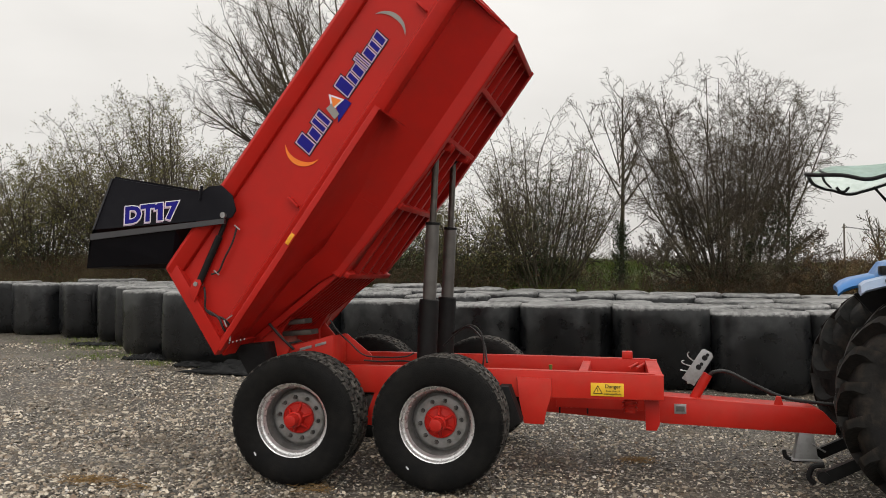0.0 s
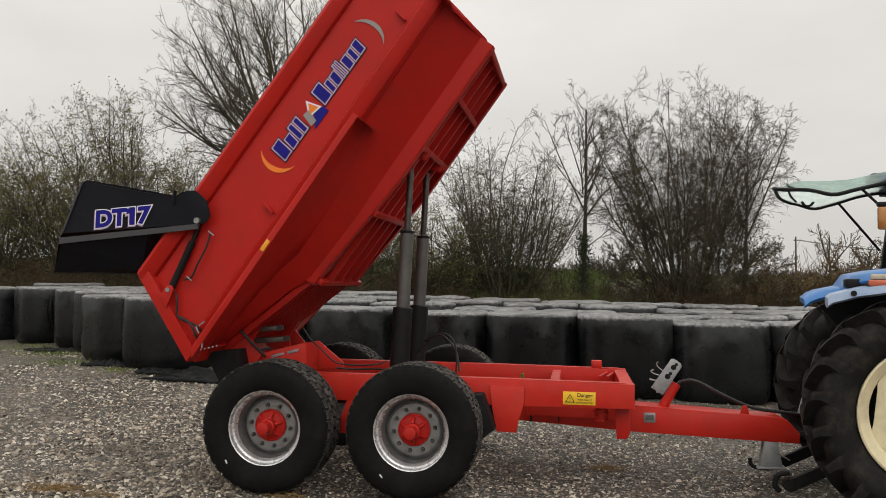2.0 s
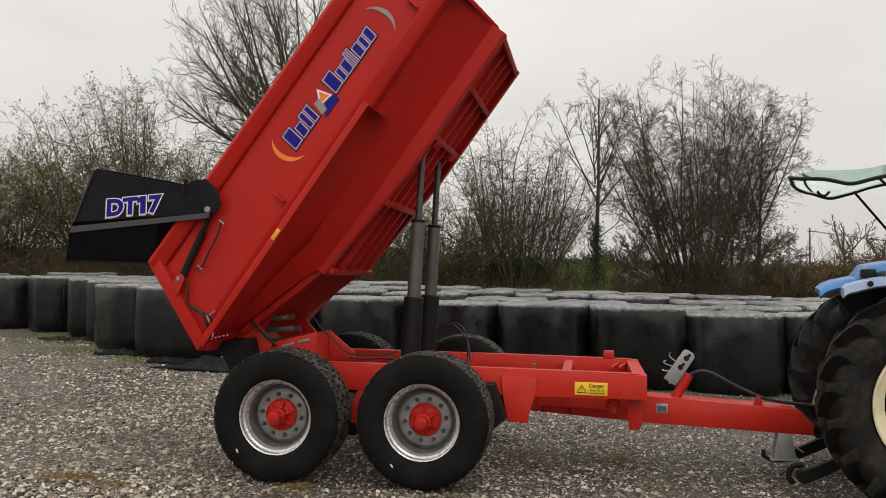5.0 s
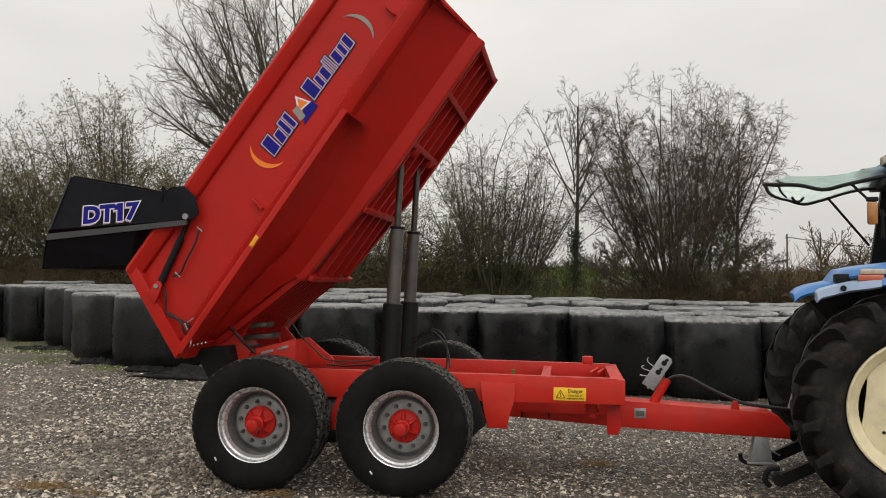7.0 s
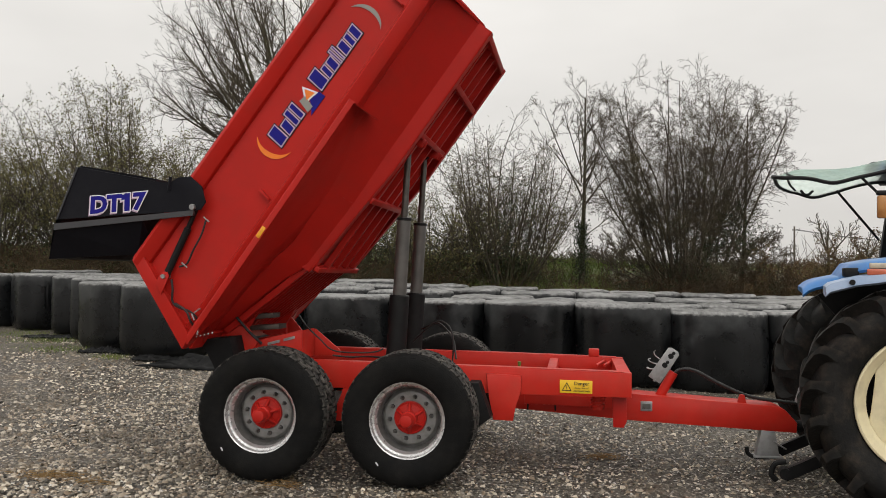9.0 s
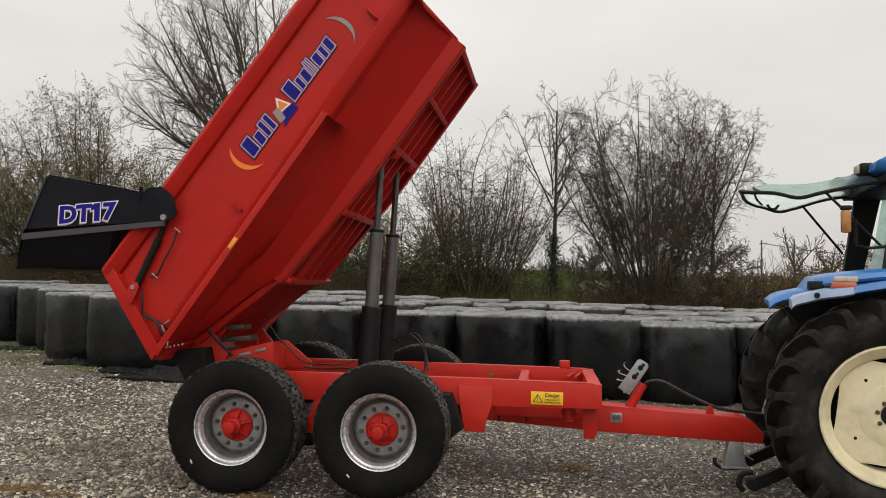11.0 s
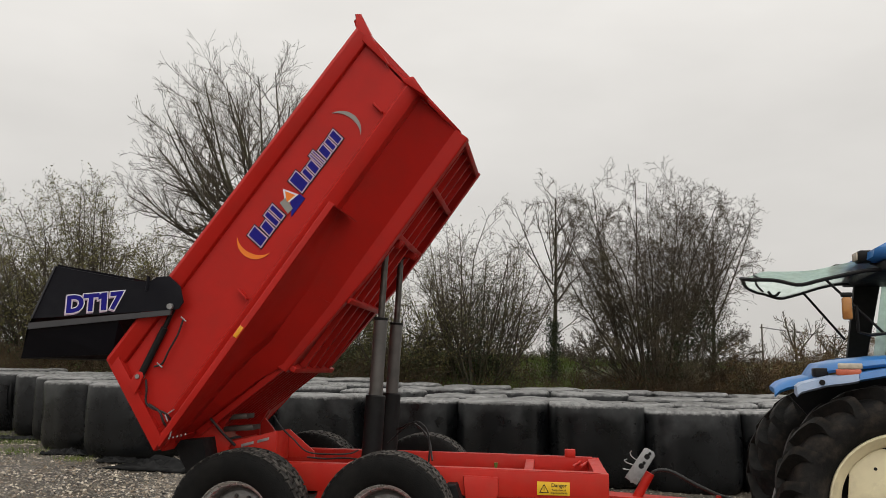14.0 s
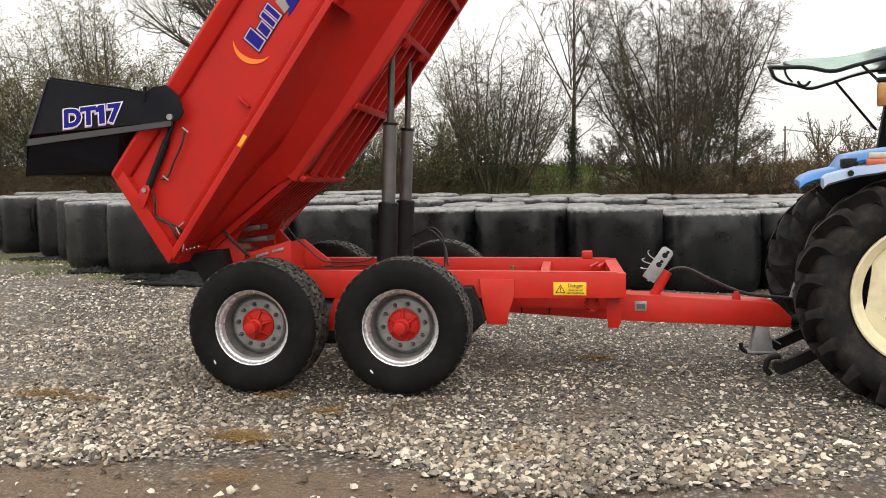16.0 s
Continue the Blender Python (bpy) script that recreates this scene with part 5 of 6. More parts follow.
def tractor_wheels():
    bm = bmesh.new()
    lathe(bm, [(0.47, 0.10), (0.500, 0.085), (0.508, 0.070), (0.505, 0.055), (0.492, 0.052), (0.480, 0.062), (0.462, 0.085), (0.440, 0.105), (0.418, 0.125), (0.408, 0.16), (0.405, 0.30), (0.47, 0.38)], 64)
    rim = part("rear_wheel", bm, CREAM, tractor, "cream painted rear wheel rim", 40, pose(0, -1.12, 0.79))
    bm = bmesh.new()
    prof = [(0.49, 0.10), (0.52, 0.062), (0.56, 0.028), (0.62, 0.008), (0.67, 0.004), (0.70, 0.014), (0.73, 0.035), (0.75, 0.06), (0.765, 0.11), (0.775, 0.225)]
    lathe(bm, prof + [(r, 0.45 - y) for r, y in reversed(prof[:-1])], 96)
    part("tyre", bm, TRACTOR_RUBBER, rim, "muddy black tractor tyre", 50)
    # lugs: slanting bars from the shoulder to the middle, alternating sides
    n = 19
    bm = bmesh.new()
    rows = [(0.002, 0.655, 0.690, -0.01), (0.000, 0.70, 0.765, 0.0), (0.014, 0.73, 0.815, 0.015), (0.05, 0.75, 0.838, 0.05), (0.15, 0.765, 0.845, 0.15), (0.245, 0.77, 0.845, 0.27)]
    half = 0.046
    rings = []
    for y, r0, r1, a in rows:
        rings.append([(r * math.cos(t), y, r * math.sin(t)) for r, t in ((r0, a - half * 1.3), (r1, a - half * 0.85), (r1, a + half * 0.85), (r0, a + half * 1.3))])
    sweep(bm, rings)
    lug = part("tread_lug", bm, TRACTOR_RUBBER, rim, "", 30)
    bm = bmesh.new()
    sweep(bm, [[(p[0], 0.45 - p[1], p[2]) for p in ring] for ring in rings])
    lug2 = part("tread_lug", bm, TRACTOR_RUBBER, rim, "", 30)
    step_deg = 360 / n
    for k in range(1, n):
        again(lug, rim, pose(0, 0, 0, 0, step_deg * k, 0))
        again(lug2, rim, pose(0, 0, 0, 0, step_deg * (k + 0.5), 0))
    lug2.matrix_local = pose(0, 0, 0, 0, step_deg * 0.5, 0)
    # centre disc with cut-away sides
    bm = bmesh.new()
    pts = []
    for k in range(4):
        a = math.pi / 2 * k + radians(38)
        for da in (-27, -20, -7, 7, 20, 27):
            rr = 0.412 if abs(da) < 25 else 0.385
            pts.append((rr * math.cos(a + radians(da)), rr * math.sin(a + radians(da))))
    prism(bm, pts, 0.150, 0.165, 0.003)
    disc = part("wheel_disc", bm, CREAM, rim, "cream wheel centre with cut-away sides", 25)
    bm = bmesh.new()
    lathe(bm, [(0.0, 0.148), (0.078, 0.148), (0.085, 0.140), (0.10, 0.138), (0.20, 0.142), (0.225, 0.149)], 40)
    part("wheel_centre", bm, CREAM, rim, "", 40)
    bm = bmesh.new()
    lathe(bm, [(0.0, 0.136), (0.072, 0.136), (0.076, 0.147)], 32)
    part("axle_end", bm, BLACK, rim, "", 40)
    bm = bmesh.new()
    lathe(bm, [(0.0, 0.112), (0.009, 0.112), (0.010, 0.124), (0.016, 0.125), (0.016, 0.141)], 6)
    bmesh.ops.translate(bm, verts=bm.verts, vec=(0.102, 0, 0))
    nut = part("wheel_nut", bm, RUST, rim, "", 20)
    for k in range(1, 8):
        again(nut, rim, pose(0, 0, 0, 0, 45 * k + 12, 0))
    nut.matrix_local = pose(0, 0, 0, 0, 12, 0)
    for a in (35, 125, 215, 305):
        bm = bmesh.new()
        r = 0.30
        tube(bm, [(r * math.cos(radians(a)), 0.146, r * math.sin(radians(a))), (r * math.cos(radians(a)), 0.156, r * math.sin(radians(a)))], 0.012, 10)
        part("disc_hole", bm, BLACK, rim, "", 30)
    o = new("rear_wheel", rim.data)
    o.parent, o["label"], o.matrix_local = tractor, rim["label"], pose(0, 1.12, 0.79, 0, 9, 180)
    for c in rim.children:
        again(c, o, c.matrix_basis.copy())


tractor_wheels()


def tractor_body():
    line = [(-0.80, 1.60), (-0.76, 1.635), (-0.70, 1.66), (-0.56, 1.69), (-0.50, 1.775), (-0.38, 1.80), (-0.1, 1.835), (0.25, 1.86), (0.6, 1.85), (0.9, 1.75)]
    for side in (-1, 1):
        bm = bmesh.new()
        rings = []
        for x, z in line if side < 0 else line[6:]:
            k = step(-0.62, -0.42, x)
            y0, y1 = 0.50, 0.78 + 0.28 * k
            rings.append([(x, side * y0, z + 0.01), (x, side * (y1 - 0.08), z), (x, side * (y1 - 0.02), z - 0.02), (x, side * y1, z - 0.055), (x, side * (y1 - 0.02), z - 0.075), (x, side * (y1 - 0.05), z - 0.045), (x, side * y0, z - 0.02)])
        sweep(bm, rings)
        fender = part("fender", bm, BLUE, tractor, "glossy blue rear fender", 40)
        if side > 0:
            continue
        bm = bmesh.new()
        rings = []
        for x, z in ((-0.69, 1.575), (-0.66, 1.60), (-0.48, 1.65), (-0.34, 1.668), (-0.27, 1.682)):
            y1 = 1.085
            d = 0.075 if x < 0 else 0.05
            rings.append([(x, side * (y1 - 0.12), z + d * 0.6), (x, side * y1, z + d * 0.45), (x, side * (y1 + 0.015), z - d * 0.3), (x, side * (y1 - 0.02), z - d * 0.5), (x, side * (y1 - 0.12), z - d * 0.2)])
        sweep(bm, rings)
        part("fender_lip", bm, PALE_BLUE, fender, "faded pale blue fender extension", 40)
        bm = bmesh.new()
        rings = []
        for x, z in ((-0.268, 1.686), (0.0, 1.735), (0.3, 1.76), (0.7, 1.70)):
            rings.append([(x, side * 0.97, z + 0.045), (x, side * 1.085, z + 0.03), (x, side * 1.10, z - 0.02), (x, side * 1.065, z - 0.035), (x, side * 0.97, z - 0.01)])
        sweep(bm, rings)
        part("fender_skirt", bm, BLUE, fender, "", 40)
        bm = bmesh.new()
        box(bm, (-0.42, side * 1.075 - 0.012, 1.698), (-0.25, side * 1.075 + 0.012, 1.742), 0.008)
        lamp = part("marker_lamp", bm, REDLENS, fender, "orange and clear side marker lamp", 30)
        bm = bmesh.new()
        box(bm, (-0.405, side * 1.072 - 0.013, 1.744), (-0.24, side * 1.072 + 0.010, 1.784), 0.008)
        part("clear_lens", bm, PALELENS, lamp, "", 30)
        bm = bmesh.new()
        box(bm, (-0.55, side * 0.93 - 0.06, 1.685), (-0.45, side * 0.93 + 0.06, 1.75), 0.012)
        part("lamp_block", bm, BLACK, fender, "", 30)
        bm = bmesh.new()
        tube(bm, [(-0.52, side * 1.095, 1.645), (-0.52, side * 1.108, 1.645)], 0.020, 16)
        part("round_button", bm, BLACK, fender, "", 30)
        bm = bmesh.new()
        prism(bm, [(-0.66, 1.54), (-0.5, 1.62), (-0.1, 1.74), (0.6, 1.78), (0.85, 1.6), (0.5, 1.30), (-0.2, 1.25), (-0.5, 1.35)], side * 0.50 - 0.01, side * 0.50 + 0.01)
        part("inner_guard", bm, BLACK, fender, "", 30)
    # cab: sill, pillars, roof and panes
    bm = bmesh.new()
    box(bm, (0.10, -0.66, 1.20), (1.55, 0.66, 1.83), 0.04)
    cab = part("cab_base", bm, BLACK, tractor, "dark cab lower panel", 30)
    for x0, x1, y in ((0.10, 0.24, -0.66), (0.10, 0.24, 0.66), (1.52, 1.50, -0.66), (1.52, 1.50, 0.66), (0.78, 0.78, -0.68), (0.78, 0.78, 0.68)):
        bm = bmesh.new()
        w = 0.08 if x0 < 0.2 else 0.035
        rings = []
        for t in (0, 0.3, 0.7, 1):
            x = x0 + (x1 - x0) * t
            z = 1.80 + 0.76 * t
            ww = w * (1.0 + 0.35 * t) if x0 < 0.2 else w
            rings.append([(x - ww, y - 0.035, z), (x + ww, y - 0.035, z), (x + ww, y + 0.035, z), (x - ww, y + 0.035, z)])
        sweep(bm, rings)
        part("cab_pillar", bm, BLACK, tractor, "dark cab pillar", 25)
    bm = bmesh.new()
    rings = []
    for z, g, r in ((2.58, -0.02, 0.0), (2.60, 0.03, -0.01), (2.66, 0.05, 0.02), (2.72, 0.02, 0.10), (2.75, -0.06, 0.25)):
        rings.append([(0.0 - g + r, -0.70 - g, z), (1.6 + g, -0.70 - g, z), (1.6 + g, 0.70 + g, z), (0.0 - g + r, 0.70 + g, z)])
    sweep(bm, rings)
    roof = part("cab_roof", bm, BLUE, tractor, "blue cab roof with dark underside", 50)
    bm = bmesh.new()
    box(bm, (0.03, -0.70, 2.50), (1.58, 0.70, 2.575), 0.015)
    part("roof_lining", bm, BLACK, roof, "", 30)
    for y in (-0.45, 0.45):
        bm = bmesh.new()
        box(bm, (-0.10, y - 0.085, 2.585), (0.02, y + 0.085, 2.68), 0.025)
        wl_ = part("work_lamp", bm, BLACK, tractor, "rear work lamp under the roof edge", 30)
        bm = bmesh.new()
        box(bm, (-0.112, y - 0.07, 2.60), (-0.098, y + 0.07, 2.665), 0.006)
        part("lens", bm, PALELENS, wl_, "", 30)
    for y in (-0.67, 0.67):
        for x0, x1 in ((0.25, 0.74), (0.83, 1.46)):
            bm = bmesh.new()
            prism(bm, [(x0, 1.84), (x1, 1.84), (x1, 2.5), (x0 + (0.11 if x0 < 0.3 else 0), 2.5)], y - 0.003, y + 0.003)
            pane = part("side_pane", bm, GLASS, tractor, "clear cab side glass", 25)
            pane.visible_shadow = False
    # seat and console inside
    bm = bmesh.new()
    box(bm, (0.50, -0.26, 1.83), (0.98, 0.26, 1.98), 0.05)
    prism(bm, [(0.46, 1.95), (0.62, 1.95), (0.54, 2.36), (0.42, 2.36)], -0.24, 0.24, 0.03)
    part("driver_seat", bm, BLACK, tractor, "", 30)
    bm = bmesh.new()
    box(bm, (0.25, -0.60, 1.80), (0.6, -0.42, 1.98), 0.03)
    part("side_console", bm, BLACK, tractor, "", 30)
    # rear window, swung up: an arched pane, its near rear corner reaching furthest out
    NEAR, FAR = -0.62, 0.45

    def edge_z(x, q):
        return 2.445 - 0.045 * math.exp(-((x + 0.56) / 0.13) ** 2) * (2 * q - 1) ** 2 + 0.065 * step(-0.42, 0.0, x)

    def pane_at(a, q):
        """a runs from the hinge (0) to the rear edge (1), q across from near (0) to far (1)."""
        y = NEAR + (FAR - NEAR) * q
        rear = -1.01 + 0.17 * q + 0.10 * (abs(2 * q - 1) ** 6)
        x = 0.08 + (rear - 0.08) * a
        arch = 0.125 * (1 - (2 * q - 1) ** 2) * (1 - 0.55 * step(0.8, 1.0, a))
        drop = -0.018 * q * step(0.35, 0.6, a) * (1 - step(0.7, 0.95, a))
        return (x, y, edge_z(x, q) + arch + drop)
    bm = bmesh.new()
    sweep(bm, [[pane_at(i / 24, k / 20) for i in range(25)] for k in range(21)], False, False)
    win = part("rear_window", bm, GLASS, tractor, "green-tinted rear window glass swung open", 60)
    win.visible_shadow = False
    bm = bmesh.new()
    loop = [pane_at(i / 24, 0) for i in range(25)] + [pane_at(1, k / 20) for k in range(1, 20)] + [pane_at(1 - i / 24, 1) for i in range(25)]
    tube(bm, loop, 0.016, 8)
    part("window_seal", bm, BLACK, win, "black rubber window edge", 40)
    bm = bmesh.new()
    tube(bm, [pane_at(0.90, 0.04 + 0.92 * k / 14) for k in range(15)], 0.010, 6)
    part("window_band", bm, BLACK, win, "", 40)
    bm = bmesh.new()
    tube(bm, bent([(-0.66, 0.36, 2.44), (-0.63, 0.37, 2.405), (-0.59, 0.37, 2.405), (-0.56, 0.37, 2.44)], 5), 0.012, 8)
    part("window_handle", bm, BLACK, win, "", 40)
    for y in (-0.45, 0.45):
        bm = bmesh.new()
        tube(bm, [(-0.36, -0.60 if y < 0 else 0.43, 2.44), (0.02, y * 1.45, 2.02)], 0.011, 8)
        part("gas_strut", bm, BLACK, win, "", 40)
        bm = bmesh.new()
        box(bm, (0.0, y - 0.03, 2.56), (0.09, y + 0.03, 2.63), 0.01)
        part("window_hinge", bm, BLACK, win, "", 40)
    # indicator on a stalk
    bm = bmesh.new()
    tube(bm, [(0.08, -0.70, 2.02), (-0.10, -0.78, 2.0), (-0.19, -0.80, 2.02), (-0.195, -0.80, 2.22)], 0.012, 8)
    stalk = part("indicator_stalk", bm, BLACK, tractor, "", 40)
    bm = bmesh.new()
    box(bm, (-0.295, -0.825, 2.115), (-0.225, -0.775, 2.285), 0.015)
    part("indicator", bm, AMBER, stalk, "amber tractor indicator lamp", 30)
    bm = bmesh.new()
    box(bm, (-0.30, -0.825, 2.285), (-0.22, -0.775, 2.32), 0.01)
    part("indicator_cap", bm, BLACK, stalk, "", 30)
    # axle, gearbox and linkage
    bm = bmesh.new()
    box(bm, (-0.30, -0.30, 0.50), (1.2, 0.30, 1.22), 0.05)
    part("transmission", bm, BLACK, tractor, "dark tractor transmission housing", 30)
    bm = bmesh.new()
    tube(bm, [(0, -0.95, 0.79), (0, -0.3, 0.79), (0, 0.3, 0.79), (0, 0.95, 0.79)], [0.11, 0.16, 0.16, 0.11], 18)
    part("rear_axle", bm, BLACK, tractor, "", 30)
    for y in (-0.42, 0.42):
        bm = bmesh.new()
        pts = [(-0.05, y * 0.8, 0.55), (-0.45, y * 0.95, 0.34), (-0.78, y, 0.17), (-0.88, y, 0.12)]
        rings = []
        for p in pts:
            rings.append([(p[0], p[1] - 0.03, p[2] - 0.05), (p[0], p[1] + 0.03, p[2] - 0.05), (p[0], p[1] + 0.03, p[2] + 0.05), (p[0], p[1] - 0.03, p[2] + 0.05)])
        sweep(bm, rings)
        arm = part("lower_link", bm, BLACK, tractor, "muddy black lower lift arm", 25)
        bm = bmesh.new()
        tube(bm, [(-0.89, y - 0.05, 0.13), (-0.89, y + 0.05, 0.13)], 0.045, 16)
        tube(bm, bent([(-0.95, y, 0.07), (-0.99, y, 0.12), (-0.96, y, 0.20), (-0.88, y, 0.22)], 4), 0.022, 8)
        part("link_hook", bm, BLACK, arm, "", 30)
    bm = bmesh.new()
    prism(bm, [(-0.70, 0.42), (-0.25, 0.50), (-0.25, 0.36), (-0.70, 0.33)], 0.30, 0.42, 0.006)
    part("pickup_hitch", bm, BLACK, tractor, "black pick-up hitch bar", 30)
    for pts in ([(-0.15, -0.25, 1.25), (-0.38, -0.15, 1.05), (-0.62, 0.0, 0.86), (-0.70, 0.1, 0.74)], [(-0.15, 0.15, 1.2), (-0.35, 0.2, 0.9), (-0.45, 0.3, 0.7)]):
        bm = bmesh.new()
        tube(bm, bent(pts, 7), 0.014, 8)
        hose = part("spool_hose", bm, HOSE, tractor, "", 40)
        e = Vector(pts[-1])
        bm = bmesh.new()
        tube(bm, [e, e + Vector((-0.03, 0.02, -0.12))], 0.018, 8)
        part("hose_coupling", bm, GALV, hose, "bright metal hose coupling", 40)


tractor_body()


# ---------------------------------------------------------------- bare trees, hedge bank and distance
class Sticks:
    """Collects thin tapered rods into one mesh."""

    def __init__(self):
        self.v, self.f = [], []

    def rod(self, pts, radii, sides):
        base = len(self.v)
        for i, p in enumerate(pts):
            d = pts[min(i + 1, len(pts) - 1)] - pts[max(i - 1, 0)]
            s = d.cross(Vector((0.3, 0.9, 0.31)))
            if s.length < 1e-6:
                s = Vector((1, 0, 0))
            s.normalize()
            t = d.cross(s).normalized()
            r = radii[i]
            for k in range(sides):
                a = 2 * math.pi * k / sides
                q = p + s * (r * math.cos(a)) + t * (r * math.sin(a))
                self.v.append((q.x, q.y, q.z))
        for i in range(len(pts) - 1):
            for k in range(sides):
                k2 = (k + 1) % sides
                a, b = base + i * sides, base + (i + 1) * sides
                self.f.append((a + k, a + k2, b + k2, b + k))


def grow(thick, thin, rnd, p, d, length, r, level, spec, tips):
    """One branch and, along it, its side branches."""
    wander, lift, kids, ratio, angle = spec["wander"], spec["lift"], spec["kids"], spec["ratio"], spec["angle"]
    n = min(11, max(4, int(length / 0.36))) if level < 2 else min(4, max(3, int(length / 0.2))) if level == 2 else 1
    pts, radii = [p.copy()], [r]
    d = d.normalized()
    if level == 0:
        wander = spec.get("stem", wander)
    for i in range(n):
        d = d + Vector((rnd.gauss(0, wander), rnd.gauss(0, wander), rnd.gauss(0, wander) + lift[min(level, len(lift) - 1)]))
        d.normalize()
        p = p + d * (length / n)
        pts.append(p.copy())
        radii.append(max(spec["tip"], r * (1 - 0.78 * (i + 1) / n)))
    (thick if level < 2 else thin).rod(pts, radii, 6 if level == 0 else 4 if level == 1 else 3)
    if level >= spec["levels"]:
        tips.append(pts[-1])
        return
    k = kids[min(level, len(kids) - 1)]
    k = int(k * rnd.uniform(0.75, 1.25) + 0.5)
    first = spec["first"][min(level, len(spec["first"]) - 1)]
    for j in range(k):
        t = first + (1 - first) * (j + rnd.random()) / k
        x = t * n
        i = min(n - 1, int(x))
        q = pts[i].lerp(pts[i + 1], x - i)
        along = (pts[i + 1] - pts[i]).normalized()
        side = along.cross(Vector((rnd.gauss(0, 1), rnd.gauss(0, 1), rnd.gauss(0, 1))))
        if side.length < 1e-5:
            continue
        side.normalize()
        a = radians(rnd.gauss(angle, 9))
        nd = along * math.cos(a) + side * math.sin(a)
        l = length * ratio[min(level, len(ratio) - 1)] * (1.15 - 0.55 * t) * rnd.uniform(0.7, 1.2)
        grow(thick, thin, rnd, q, nd, l, max(spec["tip"], radii[i] * 0.62), level + 1, spec, tips)


def leaves(rnd, centres, spread, number, size, up=0.3):
    verts, faces = [], []
    for _ in range(number):
        c = rnd.choice(centres)
        p = Vector(c) + Vector((rnd.gauss(0, spread), rnd.gauss(0, spread), rnd.gauss(0, spread)))
        a = Vector((rnd.gauss(0, 1), rnd.gauss(0, 1), rnd.gauss(0, 1) + up)).normalized()
        b = a.cross(Vector((rnd.gauss(0, 1), rnd.gauss(0, 1), rnd.gauss(0, 1)))).normalized()
        s = size * rnd.uniform(0.6, 1.3)
        i = len(verts)
        for q in (p - b * s, p + a * s * 0.45 + a.cross(b) * s * 0.1, p + b * s, p - a * s * 0.45 + a.cross(b) * s * 0.1):
            verts.append((q.x, q.y, q.z))
        faces.append((i, i + 1, i + 2, i + 3))
    return verts, faces


def tree(name, x, y, stems, spec, label, category, seed, leaf=None, group="trees of the hedge"):
    """stems: tuples of offset, direction, length, radius."""
    rnd = random.Random(seed)
    base = Vector((x, y, ground_z(x, y) - 0.05))
    ob = thing(name, Matrix.Translation(base), label, category, group)
    thick, thin, tips = Sticks(), Sticks(), []
    for o, d, l, r in stems:
        grow(thick, thin, rnd, Vector(o), Vector(d), l, r, 0, spec, tips)
    for nm, st, mat in (("trunk", thick, BARK), ("crown", thin, TWIG)):
        if st.v:
            c = new(nm, soup(nm, st.v, st.f, mat, True))
            c.parent = ob
    if leaf:
        for nm, centres, spread, number, size, mat in leaf:
            v, f = leaves(rnd, centres if centres else tips, spread, number, size)
            c = new(nm, soup(nm, v, f, mat))
            c.parent = ob
            c["kind"] = "stuff"
    return ob


OPEN = {"wander": 0.12, "stem": 0.06, "lift": (0.03, 0.08, 0.10, 0.08), "kids": (11, 6, 4, 2), "ratio": (0.40, 0.48, 0.5, 0.5), "angle": 40, "levels": 3, "tip": 0.0040, "first": (0.18, 0.12, 0.1, 0.1)}
BUSH = {"wander": 0.17, "stem": 0.06, "lift": (0.008, 0.01, 0.0, 0.0), "kids": (14, 7, 5), "ratio": (0.25, 0.5, 0.5), "angle": 52, "levels": 3, "tip": 0.0036, "first": (0.24, 0.1, 0.1)}
SCRUB = dict(BUSH, kids=(11, 5, 2), wander=0.17, ratio=(0.30, 0.5, 0.55), angle=48, first=(0.14, 0.1, 0.1))
LOW = dict(BUSH, kids=(8, 4, 2), wander=0.18, angle=48)
SLIM = {"wander": 0.11, "stem": 0.015, "lift": (0.04, 0.07, 0.06, 0.05), "kids": (7, 4, 3, 2), "ratio": (0.30, 0.45, 0.5, 0.5), "angle": 36, "levels": 3, "tip": 0.0042, "first": (0.4, 0.2, 0.1)}


def fan(rnd, n, spread, lo, hi, r, base=0.35):
    out = []
    for k in range(n):
        a = rnd.uniform(0, 2 * math.pi)
        t = spread * math.sqrt(rnd.random())
        l = rnd.uniform(lo, hi) * (1 - 0.34 * (t / spread) ** 2)
        out.append(((base * math.cos(a) * rnd.random(), base * math.sin(a) * rnd.random(), 0), (math.sin(t) * math.cos(a), math.sin(t) * math.sin(a), math.cos(t)), l, r * rnd.uniform(0.6, 1.2)))
    return out


rt = random.Random(11)
# tall open tree behind the body: a trunk forking into upright limbs
limbs = [((0, 0, 0), (0.02, 0, 1), 3.0, 0.17)]
for a, t, l in ((0.2, 0.16, 5.4), (1.2, 0.5, 4.8), (2.2, 0.35, 5.2), (3.0, 0.62, 5.4), (3.5, 0.85, 4.8), (4.3, 0.45, 4.9), (5.3, 0.6, 4.6), (6.0, 0.75, 4.4), (2.7, 0.2, 5.5), (3.2, 1.0, 4.4), (0.0, 0.95, 3.6), (3.0, 1.2, 4.8), (2.8, 0.45, 5.0), (3.4, 0.32, 4.9), (3.3, 1.35, 4.6), (2.6, 0.8, 5.0), (3.1, 0.7, 5.6), (3.6, 0.55, 5.4), (2.9, 0.95, 5.3), (3.05, 0.1, 5.6), (3.9, 0.9, 4.6)):
    limbs.append(((0.03 * math.cos(a), 0.03 * math.sin(a), 2.2 + 0.08 * l), (math.sin(t) * math.cos(a), math.sin(t) * math.sin(a), math.cos(t)), l, 0.062))
tree("ash_tree", -5.3, 16.2, limbs, OPEN, "tall leafless tree with upright spreading limbs", "tree", 21)
